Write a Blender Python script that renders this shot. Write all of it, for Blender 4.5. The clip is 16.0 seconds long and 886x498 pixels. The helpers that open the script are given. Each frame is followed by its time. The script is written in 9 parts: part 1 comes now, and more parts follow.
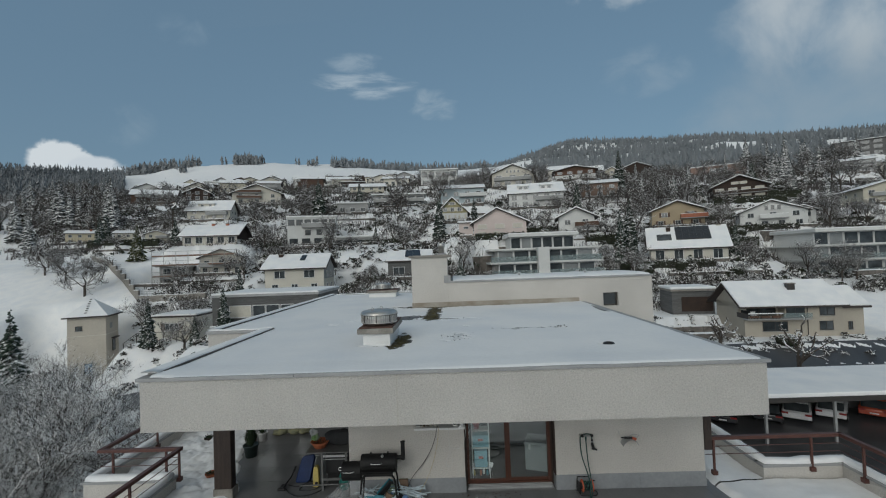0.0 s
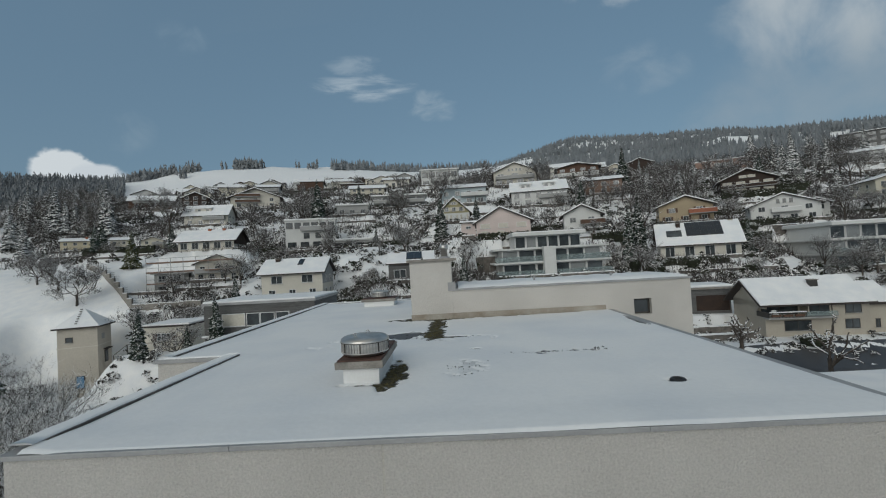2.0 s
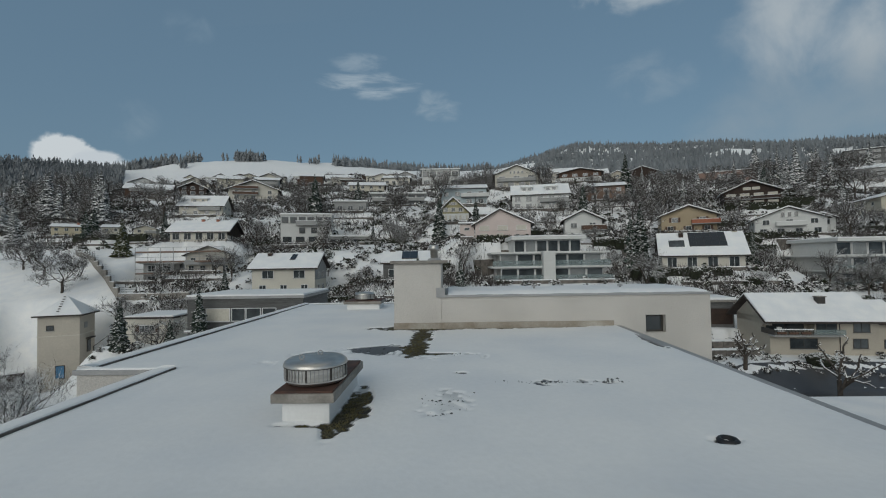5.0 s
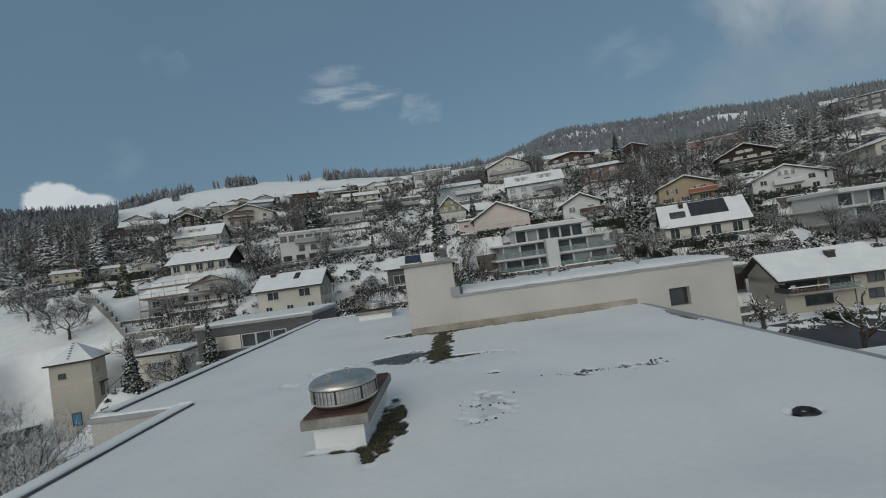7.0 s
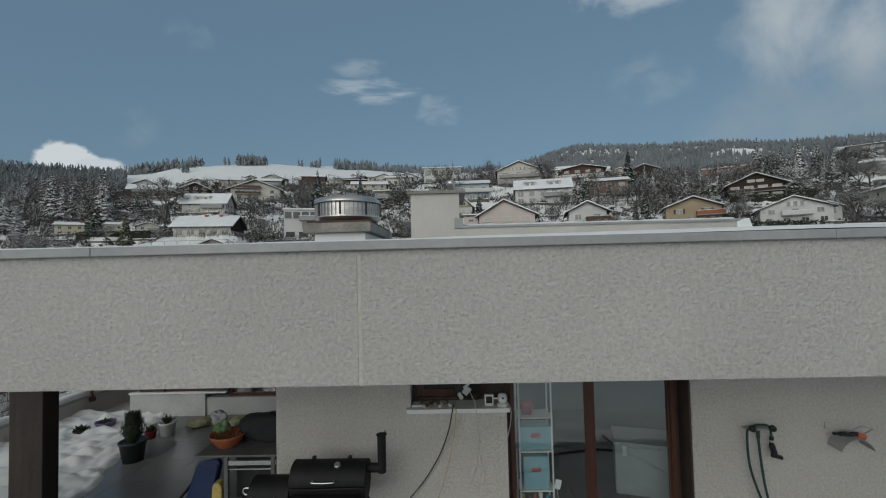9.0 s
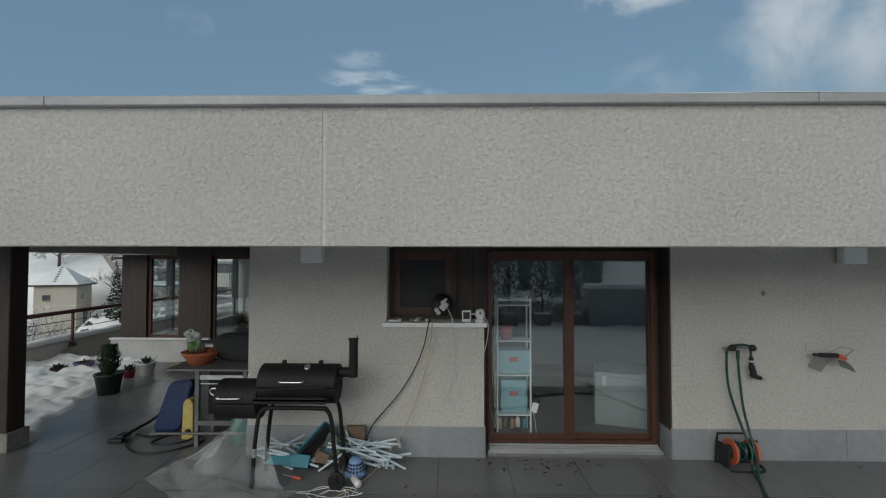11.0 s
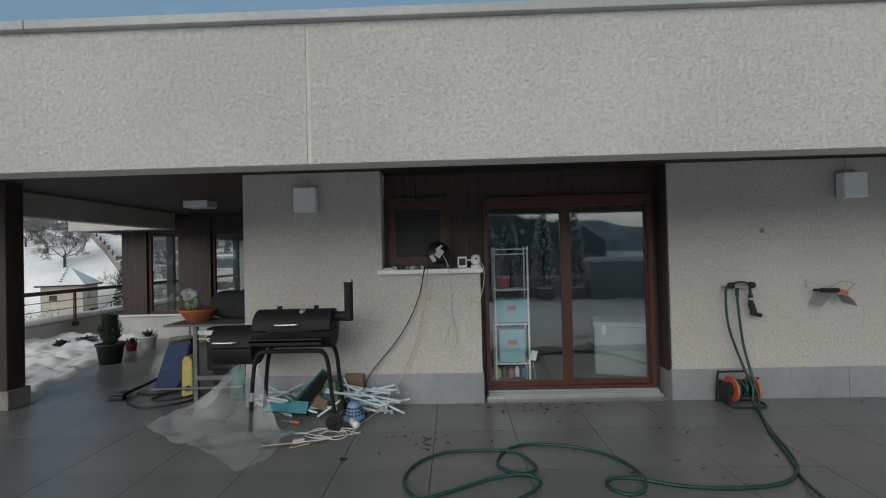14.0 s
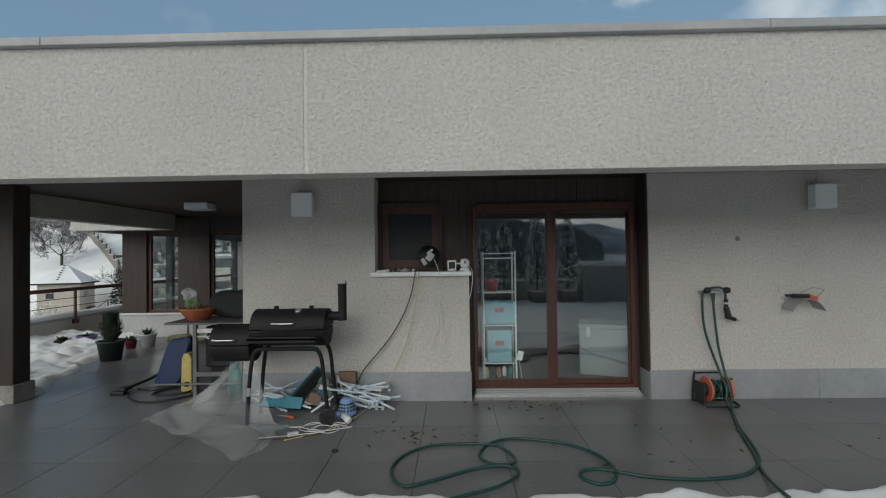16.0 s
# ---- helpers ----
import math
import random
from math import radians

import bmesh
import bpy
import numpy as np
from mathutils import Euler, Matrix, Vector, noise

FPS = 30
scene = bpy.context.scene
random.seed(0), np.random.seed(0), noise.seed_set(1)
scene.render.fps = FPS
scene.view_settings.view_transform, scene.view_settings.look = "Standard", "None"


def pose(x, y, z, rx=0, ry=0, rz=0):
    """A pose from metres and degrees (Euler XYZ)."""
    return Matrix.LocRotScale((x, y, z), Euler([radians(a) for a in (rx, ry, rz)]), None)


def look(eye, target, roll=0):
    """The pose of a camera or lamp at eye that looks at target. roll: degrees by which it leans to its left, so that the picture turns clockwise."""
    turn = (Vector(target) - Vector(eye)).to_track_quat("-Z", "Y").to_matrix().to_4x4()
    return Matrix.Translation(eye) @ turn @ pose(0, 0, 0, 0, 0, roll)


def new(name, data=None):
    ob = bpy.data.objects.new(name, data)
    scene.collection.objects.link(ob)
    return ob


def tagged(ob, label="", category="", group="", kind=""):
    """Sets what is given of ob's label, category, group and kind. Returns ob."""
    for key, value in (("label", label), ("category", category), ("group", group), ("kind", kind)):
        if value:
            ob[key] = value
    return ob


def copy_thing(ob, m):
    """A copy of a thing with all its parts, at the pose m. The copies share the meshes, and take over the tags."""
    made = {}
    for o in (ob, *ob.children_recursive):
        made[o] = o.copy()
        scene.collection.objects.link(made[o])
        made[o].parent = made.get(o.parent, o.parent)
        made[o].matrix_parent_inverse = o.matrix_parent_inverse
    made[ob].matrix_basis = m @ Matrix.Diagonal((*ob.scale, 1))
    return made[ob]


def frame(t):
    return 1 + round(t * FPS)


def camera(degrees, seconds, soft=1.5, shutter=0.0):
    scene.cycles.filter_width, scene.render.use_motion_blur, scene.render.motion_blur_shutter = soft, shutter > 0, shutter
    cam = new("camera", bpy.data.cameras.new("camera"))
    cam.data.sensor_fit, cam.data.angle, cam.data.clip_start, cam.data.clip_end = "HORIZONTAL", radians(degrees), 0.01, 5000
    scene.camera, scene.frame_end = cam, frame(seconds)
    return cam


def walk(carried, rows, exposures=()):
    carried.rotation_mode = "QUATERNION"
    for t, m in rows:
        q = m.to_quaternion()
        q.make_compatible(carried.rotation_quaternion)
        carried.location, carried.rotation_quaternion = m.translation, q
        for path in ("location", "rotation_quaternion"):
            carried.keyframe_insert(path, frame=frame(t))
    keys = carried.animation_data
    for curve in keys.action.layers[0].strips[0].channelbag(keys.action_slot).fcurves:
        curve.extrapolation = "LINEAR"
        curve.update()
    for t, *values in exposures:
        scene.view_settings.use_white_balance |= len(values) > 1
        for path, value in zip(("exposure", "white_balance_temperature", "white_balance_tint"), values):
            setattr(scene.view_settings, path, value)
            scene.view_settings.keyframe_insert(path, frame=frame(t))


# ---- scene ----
cam = camera(91.5, 16.0, soft=1.1)
PATH = [
    (0, (1.066, -9.682, 5.152), (1.029, -7.683, 5.202), -2.1),
    (0.5, (1.038, -9.197, 5.167), (1.002, -7.198, 5.219), -2.7),
    (1, (1.02, -8.426, 5.209), (0.981, -6.427, 5.26), -2.3),
    (1.5, (0.993, -7.49, 5.294), (0.943, -5.491, 5.346), -3.0),
    (2, (0.983, -7.122, 5.287), (0.937, -5.123, 5.341), -3.2),
    (2.5, (1.033, -7.123, 5.3), (0.992, -5.124, 5.353), -1.9),
    (3, (1.101, -7.153, 5.309), (1.06, -5.154, 5.362), -1.3),
    (3.5, (1.156, -6.907, 5.335), (1.115, -4.908, 5.389), -1.0),
    (4, (1.204, -6.327, 5.344), (1.164, -4.328, 5.399), -1.0),
    (6.3, (1.251, -4.733, 5.331), (1.206, -2.735, 5.39), 0.3),
    (6.5, (1.21, -4.736, 5.368), (1.167, -2.738, 5.426), 8.0),
    (7, (0.94, -4.844, 5.301), (0.899, -2.845, 5.361), -7.9),
    (7.5, (0.637, -4.957, 4.534), (0.603, -2.958, 4.597), -8.7),
    (8, (0.575, -4.975, 3.523), (0.538, -2.976, 3.585), -2.7),
    (10.3, (0.795, -4.64, 2.626), (0.753, -2.642, 2.709), -0.5),
    (10.5, (0.803, -4.653, 2.427), (0.766, -2.655, 2.503), -0.1),
    (11, (0.835, -4.702, 2.12), (0.8, -2.703, 2.171), 0.1),
    (11.5, (0.868, -4.734, 2.012), (0.828, -2.735, 2.063), 0.3),
    (12, (0.9, -4.738, 1.91), (0.848, -2.739, 1.957), 0.6),
    (12.5, (0.917, -4.719, 1.808), (0.864, -2.72, 1.849), -0.2),
    (13, (0.92, -4.688, 1.723), (0.867, -2.689, 1.753), -0.4),
    (13.5, (0.922, -4.666, 1.64), (0.873, -2.667, 1.667), -0.5),
    (14, (0.922, -4.654, 1.604), (0.872, -2.654, 1.628), -1.4),
    (14.5, (0.936, -4.706, 1.592), (0.89, -2.707, 1.624), -1.2),
    (15, (0.951, -4.777, 1.635), (0.91, -2.777, 1.658), -1.4),
    (15.5, (0.976, -4.836, 1.636), (0.938, -2.837, 1.659), -0.8),
    (16, (1.012, -4.865, 1.623), (0.971, -2.866, 1.655), -0.8),
]
walk(cam, [(t, look(eye, target, roll)) for t, eye, target, roll in PATH], exposures=[(0, -0.34, 6150, 4.5), (2.5, -0.38, 6200, 4.5), (4.2, -0.42, 6200, 4.5), (6.3, -0.5, 6200, 4.5), (8.2, -0.46, 6200, 4.5), (10.5, -0.24, 6200, 4.5), (12.5, 0.06, 6230, 5.5), (16, 0.06, 6230, 5.5)])

# ---- world, sun, exposure ----
world = bpy.data.worlds.new("sky")
scene.world = world
world.use_nodes = True
wn, wl = world.node_tree.nodes, world.node_tree.links
wn.clear()
w_out = wn.new("ShaderNodeOutputWorld")
w_bg = wn.new("ShaderNodeBackground")
w_sky = wn.new("ShaderNodeTexSky")
w_sky.sky_type = "NISHITA"
w_sky.sun_disc = False
w_sky.sun_elevation = radians(25)
w_sky.sun_rotation = radians(202)
w_sky.air_density = 1.0
w_sky.dust_density = 2.5
w_bg.inputs["Strength"].default_value = 0.08
w_co = wn.new("ShaderNodeTexCoord")


def cloud_patch(direction, width, height, scale, low, high, stretch=1.0):
    """A soft cloud round a direction of the sky: noise inside an oval."""
    d = Vector(direction).normalized()
    right = d.cross(Vector((0, 0, 1))).normalized()
    up = right.cross(d)
    terms = []
    for axis, size in ((right, width), (up, height)):
        dot = wn.new("ShaderNodeVectorMath")
        dot.operation = "DOT_PRODUCT"
        dot.inputs[1].default_value = axis
        wl.new(w_co.outputs["Generated"], dot.inputs[0])
        sq = wn.new("ShaderNodeMath")
        sq.operation = "MULTIPLY"
        div = wn.new("ShaderNodeMath")
        div.operation = "DIVIDE"
        div.inputs[1].default_value = size
        wl.new(dot.outputs["Value"], div.inputs[0])
        wl.new(div.outputs[0], sq.inputs[0])
        wl.new(div.outputs[0], sq.inputs[1])
        terms.append(sq)
    add = wn.new("ShaderNodeMath")
    wl.new(terms[0].outputs[0], add.inputs[0])
    wl.new(terms[1].outputs[0], add.inputs[1])
    front = wn.new("ShaderNodeVectorMath")
    front.operation = "DOT_PRODUCT"
    front.inputs[1].default_value = d
    wl.new(w_co.outputs["Generated"], front.inputs[0])
    ahead = wn.new("ShaderNodeMath")
    ahead.operation = "GREATER_THAN"
    ahead.inputs[1].default_value = 0.2
    wl.new(front.outputs["Value"], ahead.inputs[0])
    fall = wn.new("ShaderNodeMapRange")
    fall.interpolation_type = "SMOOTHSTEP"
    fall.inputs["From Min"].default_value = 1.0
    fall.inputs["From Max"].default_value = 0.0
    wl.new(add.outputs[0], fall.inputs["Value"])
    mapping = wn.new("ShaderNodeMapping")
    mapping.inputs["Scale"].default_value = (1, 1, stretch)
    wl.new(w_co.outputs["Generated"], mapping.inputs["Vector"])
    n = wn.new("ShaderNodeTexNoise")
    n.inputs["Scale"].default_value = scale
    n.inputs["Detail"].default_value = 7
    n.inputs["Roughness"].default_value = 0.55
    n.inputs["Distortion"].default_value = 0.4
    wl.new(mapping.outputs[0], n.inputs["Vector"])
    ramp = wn.new("ShaderNodeMapRange")
    ramp.interpolation_type = "SMOOTHSTEP"
    ramp.inputs["From Min"].default_value = low
    ramp.inputs["From Max"].default_value = high
    # the oval lowers the threshold of the noise towards its middle
    comb = wn.new("ShaderNodeMath")
    comb.operation = "MULTIPLY_ADD"
    comb.inputs[1].default_value = 0.35
    wl.new(fall.outputs[0], comb.inputs[0])
    wl.new(n.outputs["Fac"], comb.inputs[2])
    wl.new(comb.outputs[0], ramp.inputs["Value"])
    m1 = wn.new("ShaderNodeMath")
    m1.operation = "MULTIPLY"
    wl.new(ramp.outputs[0], m1.inputs[0])
    wl.new(fall.outputs[0], m1.inputs[1])
    m2 = wn.new("ShaderNodeMath")
    m2.operation = "MULTIPLY"
    wl.new(m1.outputs[0], m2.inputs[0])
    wl.new(ahead.outputs[0], m2.inputs[1])
    return m2.outputs[0]


def lay_cloud(colour_socket, mask, colour, strength):
    mul = wn.new("ShaderNodeMath")
    mul.operation = "MULTIPLY"
    mul.inputs[1].default_value = strength
    wl.new(mask, mul.inputs[0])
    mix = wn.new("ShaderNodeMix")
    mix.data_type = "RGBA"
    wl.new(mul.outputs[0], mix.inputs["Factor"])
    wl.new(colour_socket, mix.inputs["A"])
    mix.inputs["B"].default_value = (*colour, 1)
    return mix.outputs["Result"]


sky_colour = w_sky.outputs["Color"]
hsv = wn.new("ShaderNodeHueSaturation")
hsv.inputs["Saturation"].default_value = 0.9
hsv.inputs["Hue"].default_value = 0.482
wl.new(sky_colour, hsv.inputs["Color"])
sky_colour = hsv.outputs["Color"]
veil = wn.new("ShaderNodeMix")
veil.data_type = "RGBA"
veil.inputs["Factor"].default_value = 0.5
veil.inputs["B"].default_value = (2.9, 4.5, 6.4, 1)
wl.new(sky_colour, veil.inputs["A"])
sky_colour = veil.outputs["Result"]
sky_colour = lay_cloud(sky_colour, cloud_patch((-0.915, 1, 0.268), 0.062, 0.055, 15, 0.64, 0.80), (10.0, 10.2, 10.5), 1.7)
sky_colour = lay_cloud(sky_colour, cloud_patch((-0.82, 1, 0.235), 0.075, 0.04, 18, 0.64, 0.82), (9.2, 9.5, 10.0), 1.5)
sky_colour = lay_cloud(sky_colour, cloud_patch((-0.19, 1, 0.415), 0.15, 0.04, 10, 0.66, 1.0, 5), (7.2, 8.0, 8.8), 0.7)
sky_colour = lay_cloud(sky_colour, cloud_patch((-0.20, 1, 0.465), 0.10, 0.035, 12, 0.70, 1.05, 3), (6.2, 7.1, 8.0), 0.5)
sky_colour = lay_cloud(sky_colour, cloud_patch((-0.03, 1, 0.36), 0.09, 0.055, 14, 0.72, 1.05, 2), (6.2, 7.1, 7.9), 0.5)
sky_colour = lay_cloud(sky_colour, cloud_patch((1.03, 1.0, 0.64), 0.28, 0.19, 6, 0.62, 0.95), (7.8, 8.1, 8.4), 0.9)
sky_colour = lay_cloud(sky_colour, cloud_patch((0.42, 1, 0.63), 0.18, 0.075, 9, 0.64, 0.9, 1.6), (6.8, 7.4, 8.0), 0.8)
sky_colour = lay_cloud(sky_colour, cloud_patch((0.47, 1, 0.42), 0.14, 0.07, 11, 0.70, 1.1, 1.5), (5.2, 6.1, 7.0), 0.4)
sky_colour = lay_cloud(sky_colour, cloud_patch((0.95, 1, 0.36), 0.45, 0.15, 6, 0.60, 1.05), (5.2, 5.8, 6.4), 0.5)
sky_colour = lay_cloud(sky_colour, cloud_patch((-0.76, 1, 0.36), 0.08, 0.08, 12, 0.70, 1.1), (5.0, 6.0, 6.9), 0.4)
sky_colour = lay_cloud(sky_colour, cloud_patch((-0.62, 1, 0.56), 0.07, 0.05, 14, 0.72, 1.1), (5.0, 6.1, 7.2), 0.35)
# bright clouds behind and overhead, out of view, added to light walls and snow
sky_colour = lay_cloud(sky_colour, cloud_patch((-0.1, -1, 0.26), 1.1, 0.34, 3, 0.40, 0.80), (17.5, 17.0, 16.4), 0.9)
sky_colour = lay_cloud(sky_colour, cloud_patch((-0.1, -0.35, 1), 1.05, 1.0, 2.2, 0.45, 0.85), (6.9, 6.6, 6.1), 0.95)
wl.new(sky_colour, w_bg.inputs["Color"])
wl.new(w_bg.outputs[0], w_out.inputs["Surface"])

sun = new("sun", bpy.data.lights.new("sun", "SUN"))
sun.data.energy = 1.3
sun.data.angle = radians(50)
sun.data.color = (1.0, 0.96, 0.9)
sun.matrix_world = look((-20, -50, 22), (0, 0, 0))

# ---- materials ----
SNOW = (0.86, 0.855, 0.84)


def mat(name, c1, c2=None, rough=0.8, scale=1.5, bump=0.0, bscale=30.0, fine=0.12, metal=0.0, snow=None, spec=0.4, stretch=None, randomise=0.0, detail=4, crumb=0.5):
    """Principled surface: colour varies between c1 and c2 at one scale, in fine grain at another, with relief of bump metres.
    snow: how far a face must look up (its normal's z) to hold snow."""
    m = bpy.data.materials.new(name)
    m.use_nodes = True
    n, l = m.node_tree.nodes, m.node_tree.links
    p = n["Principled BSDF"]
    p.inputs["Roughness"].default_value = rough
    p.inputs["Metallic"].default_value = metal
    p.inputs["Specular IOR Level"].default_value = spec
    co = n.new("ShaderNodeTexCoord")
    vec = co.outputs["Object"]
    if stretch:
        mp = n.new("ShaderNodeMapping")
        mp.inputs["Scale"].default_value = stretch
        l.new(vec, mp.inputs["Vector"])
        vec = mp.outputs[0]
    big = n.new("ShaderNodeTexNoise")
    big.inputs["Scale"].default_value = scale
    big.inputs["Detail"].default_value = 5
    l.new(vec, big.inputs["Vector"])
    mix = n.new("ShaderNodeMix")
    mix.data_type = "RGBA"
    mix.inputs["A"].default_value = (*c1, 1)
    mix.inputs["B"].default_value = (*(c2 or [v * 0.75 for v in c1]), 1)
    rng = n.new("ShaderNodeMapRange")
    rng.inputs["From Min"].default_value = 0.35
    rng.inputs["From Max"].default_value = 0.65
    l.new(big.outputs["Fac"], rng.inputs["Value"])
    l.new(rng.outputs[0], mix.inputs["Factor"])
    colour = mix.outputs["Result"]
    grain = n.new("ShaderNodeTexNoise")
    grain.inputs["Scale"].default_value = bscale
    grain.inputs["Detail"].default_value = detail
    grain.inputs["Roughness"].default_value = crumb
    l.new(vec, grain.inputs["Vector"])
    gr = n.new("ShaderNodeMapRange")
    gr.inputs["From Min"].default_value = 0.3
    gr.inputs["From Max"].default_value = 0.7
    gr.inputs["To Min"].default_value = 1 - fine
    gr.inputs["To Max"].default_value = 1 + fine
    l.new(grain.outputs["Fac"], gr.inputs["Value"])
    hs = n.new("ShaderNodeHueSaturation")
    l.new(colour, hs.inputs["Color"])
    if randomise:
        oi = n.new("ShaderNodeObjectInfo")
        rr = n.new("ShaderNodeMapRange")
        rr.inputs["To Min"].default_value = 1 - randomise
        rr.inputs["To Max"].default_value = 1 + randomise
        l.new(oi.outputs["Random"], rr.inputs["Value"])
        mm = n.new("ShaderNodeMath")
        mm.operation = "MULTIPLY"
        l.new(rr.outputs[0], mm.inputs[0])
        l.new(gr.outputs[0], mm.inputs[1])
        l.new(mm.outputs[0], hs.inputs["Value"])
    else:
        l.new(gr.outputs[0], hs.inputs["Value"])
    colour = hs.outputs["Color"]
    if snow is not None:
        ge = n.new("ShaderNodeNewGeometry")
        sep = n.new("ShaderNodeSeparateXYZ")
        l.new(ge.outputs["Normal"], sep.inputs[0])
        sn = n.new("ShaderNodeTexNoise")
        sn.inputs["Scale"].default_value = 3.0
        sn.inputs["Detail"].default_value = 4
        l.new(co.outputs["Object"], sn.inputs["Vector"])
        ad = n.new("ShaderNodeMath")
        ad.operation = "MULTIPLY_ADD"
        ad.inputs[1].default_value = 1.2
        l.new(sn.outputs["Fac"], ad.inputs[0])
        l.new(sep.outputs["Z"], ad.inputs[2])
        sr = n.new("ShaderNodeMapRange")
        sr.inputs["From Min"].default_value = snow + 0.55
        sr.inputs["From Max"].default_value = snow + 0.75
        l.new(ad.outputs[0], sr.inputs["Value"])
        sm = n.new("ShaderNodeMix")
        sm.data_type = "RGBA"
        l.new(sr.outputs[0], sm.inputs["Factor"])
        l.new(colour, sm.inputs["A"])
        sm.inputs["B"].default_value = (*SNOW, 1)
        colour = sm.outputs["Result"]
    l.new(colour, p.inputs["Base Color"])
    if bump:
        b = n.new("ShaderNodeBump")
        b.inputs["Distance"].default_value = bump
        b.inputs["Strength"].default_value = 1.0
        l.new(grain.outputs["Fac"], b.inputs["Height"])
        l.new(b.outputs[0], p.inputs["Normal"])
    return m


def glass_mat(name, tint=(0.9, 0.95, 0.95), rough=0.02):
    m = bpy.data.materials.new(name)
    m.use_nodes = True
    n, l = m.node_tree.nodes, m.node_tree.links
    p = n["Principled BSDF"]
    p.inputs["Base Color"].default_value = (*tint, 1)
    p.inputs["Roughness"].default_value = rough
    p.inputs["Transmission Weight"].default_value = 1.0
    p.inputs["IOR"].default_value = 2.1
    return m


M_SNOW = mat("snow", SNOW, (0.78, 0.79, 0.80), 0.75, 0.6, 0.02, 6, 0.03, spec=0.2)
M_SNOW_ROOF = mat("roof_snow", SNOW, (0.77, 0.78, 0.79), 0.7, 0.5, 0.004, 10, 0.02, spec=0.2)
M_PLASTER = mat("rough_cream_plaster", (0.565, 0.538, 0.501), (0.515, 0.49, 0.456), 0.9, 0.7, 0.034, 34, 0.16, detail=6, crumb=0.62)
M_SNOW_FLAT = mat("thawing_roof_snow", SNOW, (0.77, 0.78, 0.79), 0.6, 0.5, 0.004, 10, 0.02, spec=0.25)
# thin snow is wet and grey
_n, _l = M_SNOW_FLAT.node_tree.nodes, M_SNOW_FLAT.node_tree.links
_p = _n["Principled BSDF"]
_src = _p.inputs["Base Color"].links[0].from_socket
_g = _n.new("ShaderNodeNewGeometry")
_s = _n.new("ShaderNodeSeparateXYZ")
_l.new(_g.outputs["Position"], _s.inputs[0])
_r = _n.new("ShaderNodeMapRange")
_r.inputs["From Min"].default_value = 3.169
_r.inputs["From Max"].default_value = 3.155
_l.new(_s.outputs["Z"], _r.inputs["Value"])
_m = _n.new("ShaderNodeMix")
_m.data_type = "RGBA"
_l.new(_r.outputs[0], _m.inputs["Factor"])
_l.new(_src, _m.inputs["A"])
_m.inputs["B"].default_value = (0.10, 0.108, 0.118, 1)
_l.new(_m.outputs["Result"], _p.inputs["Base Color"])
M_UPSTAND = mat("weathered_brown_upstand", (0.13, 0.12, 0.11), (0.07, 0.062, 0.055), 0.8, 1.2, 0.002, 8, 0.3)
M_JOINT = mat("smooth_joint_filler", (0.50, 0.475, 0.425), (0.46, 0.435, 0.39), 0.9, 2)
M_WALL = mat("cream_wall_plaster", (0.605, 0.573, 0.53), (0.535, 0.507, 0.468), 0.9, 0.6, 0.032, 36, 0.15, detail=6, crumb=0.62)
M_FLASH = mat("grey_sheet_metal", (0.36, 0.36, 0.355), (0.30, 0.30, 0.30), 0.55, 1.5, 0.001, 20, 0.06, metal=0.15)
M_SKIRT = mat("grey_metal_skirting", (0.34, 0.35, 0.36), (0.27, 0.28, 0.29), 0.5, 1.2, 0.001, 15, 0.06, metal=0.3)
M_DARKWOOD = mat("dark_brown_wood", (0.052, 0.036, 0.029), (0.035, 0.025, 0.021), 0.6, 3, 0.002, 40, 0.25, stretch=(6, 6, 0.6))
M_DOORWOOD = mat("reddish_brown_wood", (0.085, 0.034, 0.021), (0.06, 0.025, 0.016), 0.45, 3, 0.001, 40, 0.2, stretch=(6, 6, 0.5))
M_TILE = mat("grey_terrace_tile", (0.175, 0.175, 0.174), (0.13, 0.13, 0.131), 0.3, 1.3, 0.001, 30, 0.08, randomise=0.03)
M_GROUT = mat("dark_joint", (0.05, 0.05, 0.05), None, 0.9)
M_GRAVEL = mat("wet_mossy_roof_gravel", (0.085, 0.075, 0.03), (0.02, 0.018, 0.014), 0.7, 7, 0.04, 26, 0.95)
M_RAIL = mat("rust_red_painted_steel", (0.105, 0.045, 0.034), (0.08, 0.035, 0.028), 0.45, 4, 0.0, 20, 0.1)
M_STEEL = mat("brushed_steel", (0.62, 0.60, 0.57), (0.45, 0.43, 0.40), 0.35, 3, 0.001, 12, 0.12, metal=0.9, stretch=(1, 1, 6))
M_CONC = mat("weathered_concrete", (0.30, 0.28, 0.25), (0.19, 0.175, 0.155), 0.9, 3, 0.004, 30, 0.15)
M_WHITE = mat("white_paint", (0.75, 0.75, 0.74), (0.68, 0.68, 0.67), 0.6, 1, 0.0, 20, 0.03)
M_ASPHALT = mat("wet_asphalt", (0.075, 0.075, 0.078), (0.05, 0.05, 0.053), 0.3, 0.4, 0.002, 40, 0.2)
M_PANE = mat("dark_window_pane", (0.075, 0.085, 0.09), (0.03, 0.035, 0.038), 0.06, 0.6, 0, 5, 0.1, spec=0.8)
M_BLIND = mat("pale_grey_blind_behind_glass", (0.26, 0.27, 0.27), (0.20, 0.21, 0.21), 0.12, 0.6, 0, 5, 0.1, spec=0.8)
M_FRAMEW = mat("white_window_frame", (0.7, 0.7, 0.69), None, 0.5)
M_FRAMED = mat("dark_window_frame", (0.05, 0.045, 0.04), None, 0.5)
M_GLASS = glass_mat("clear_glass", (0.82, 0.9, 0.9))
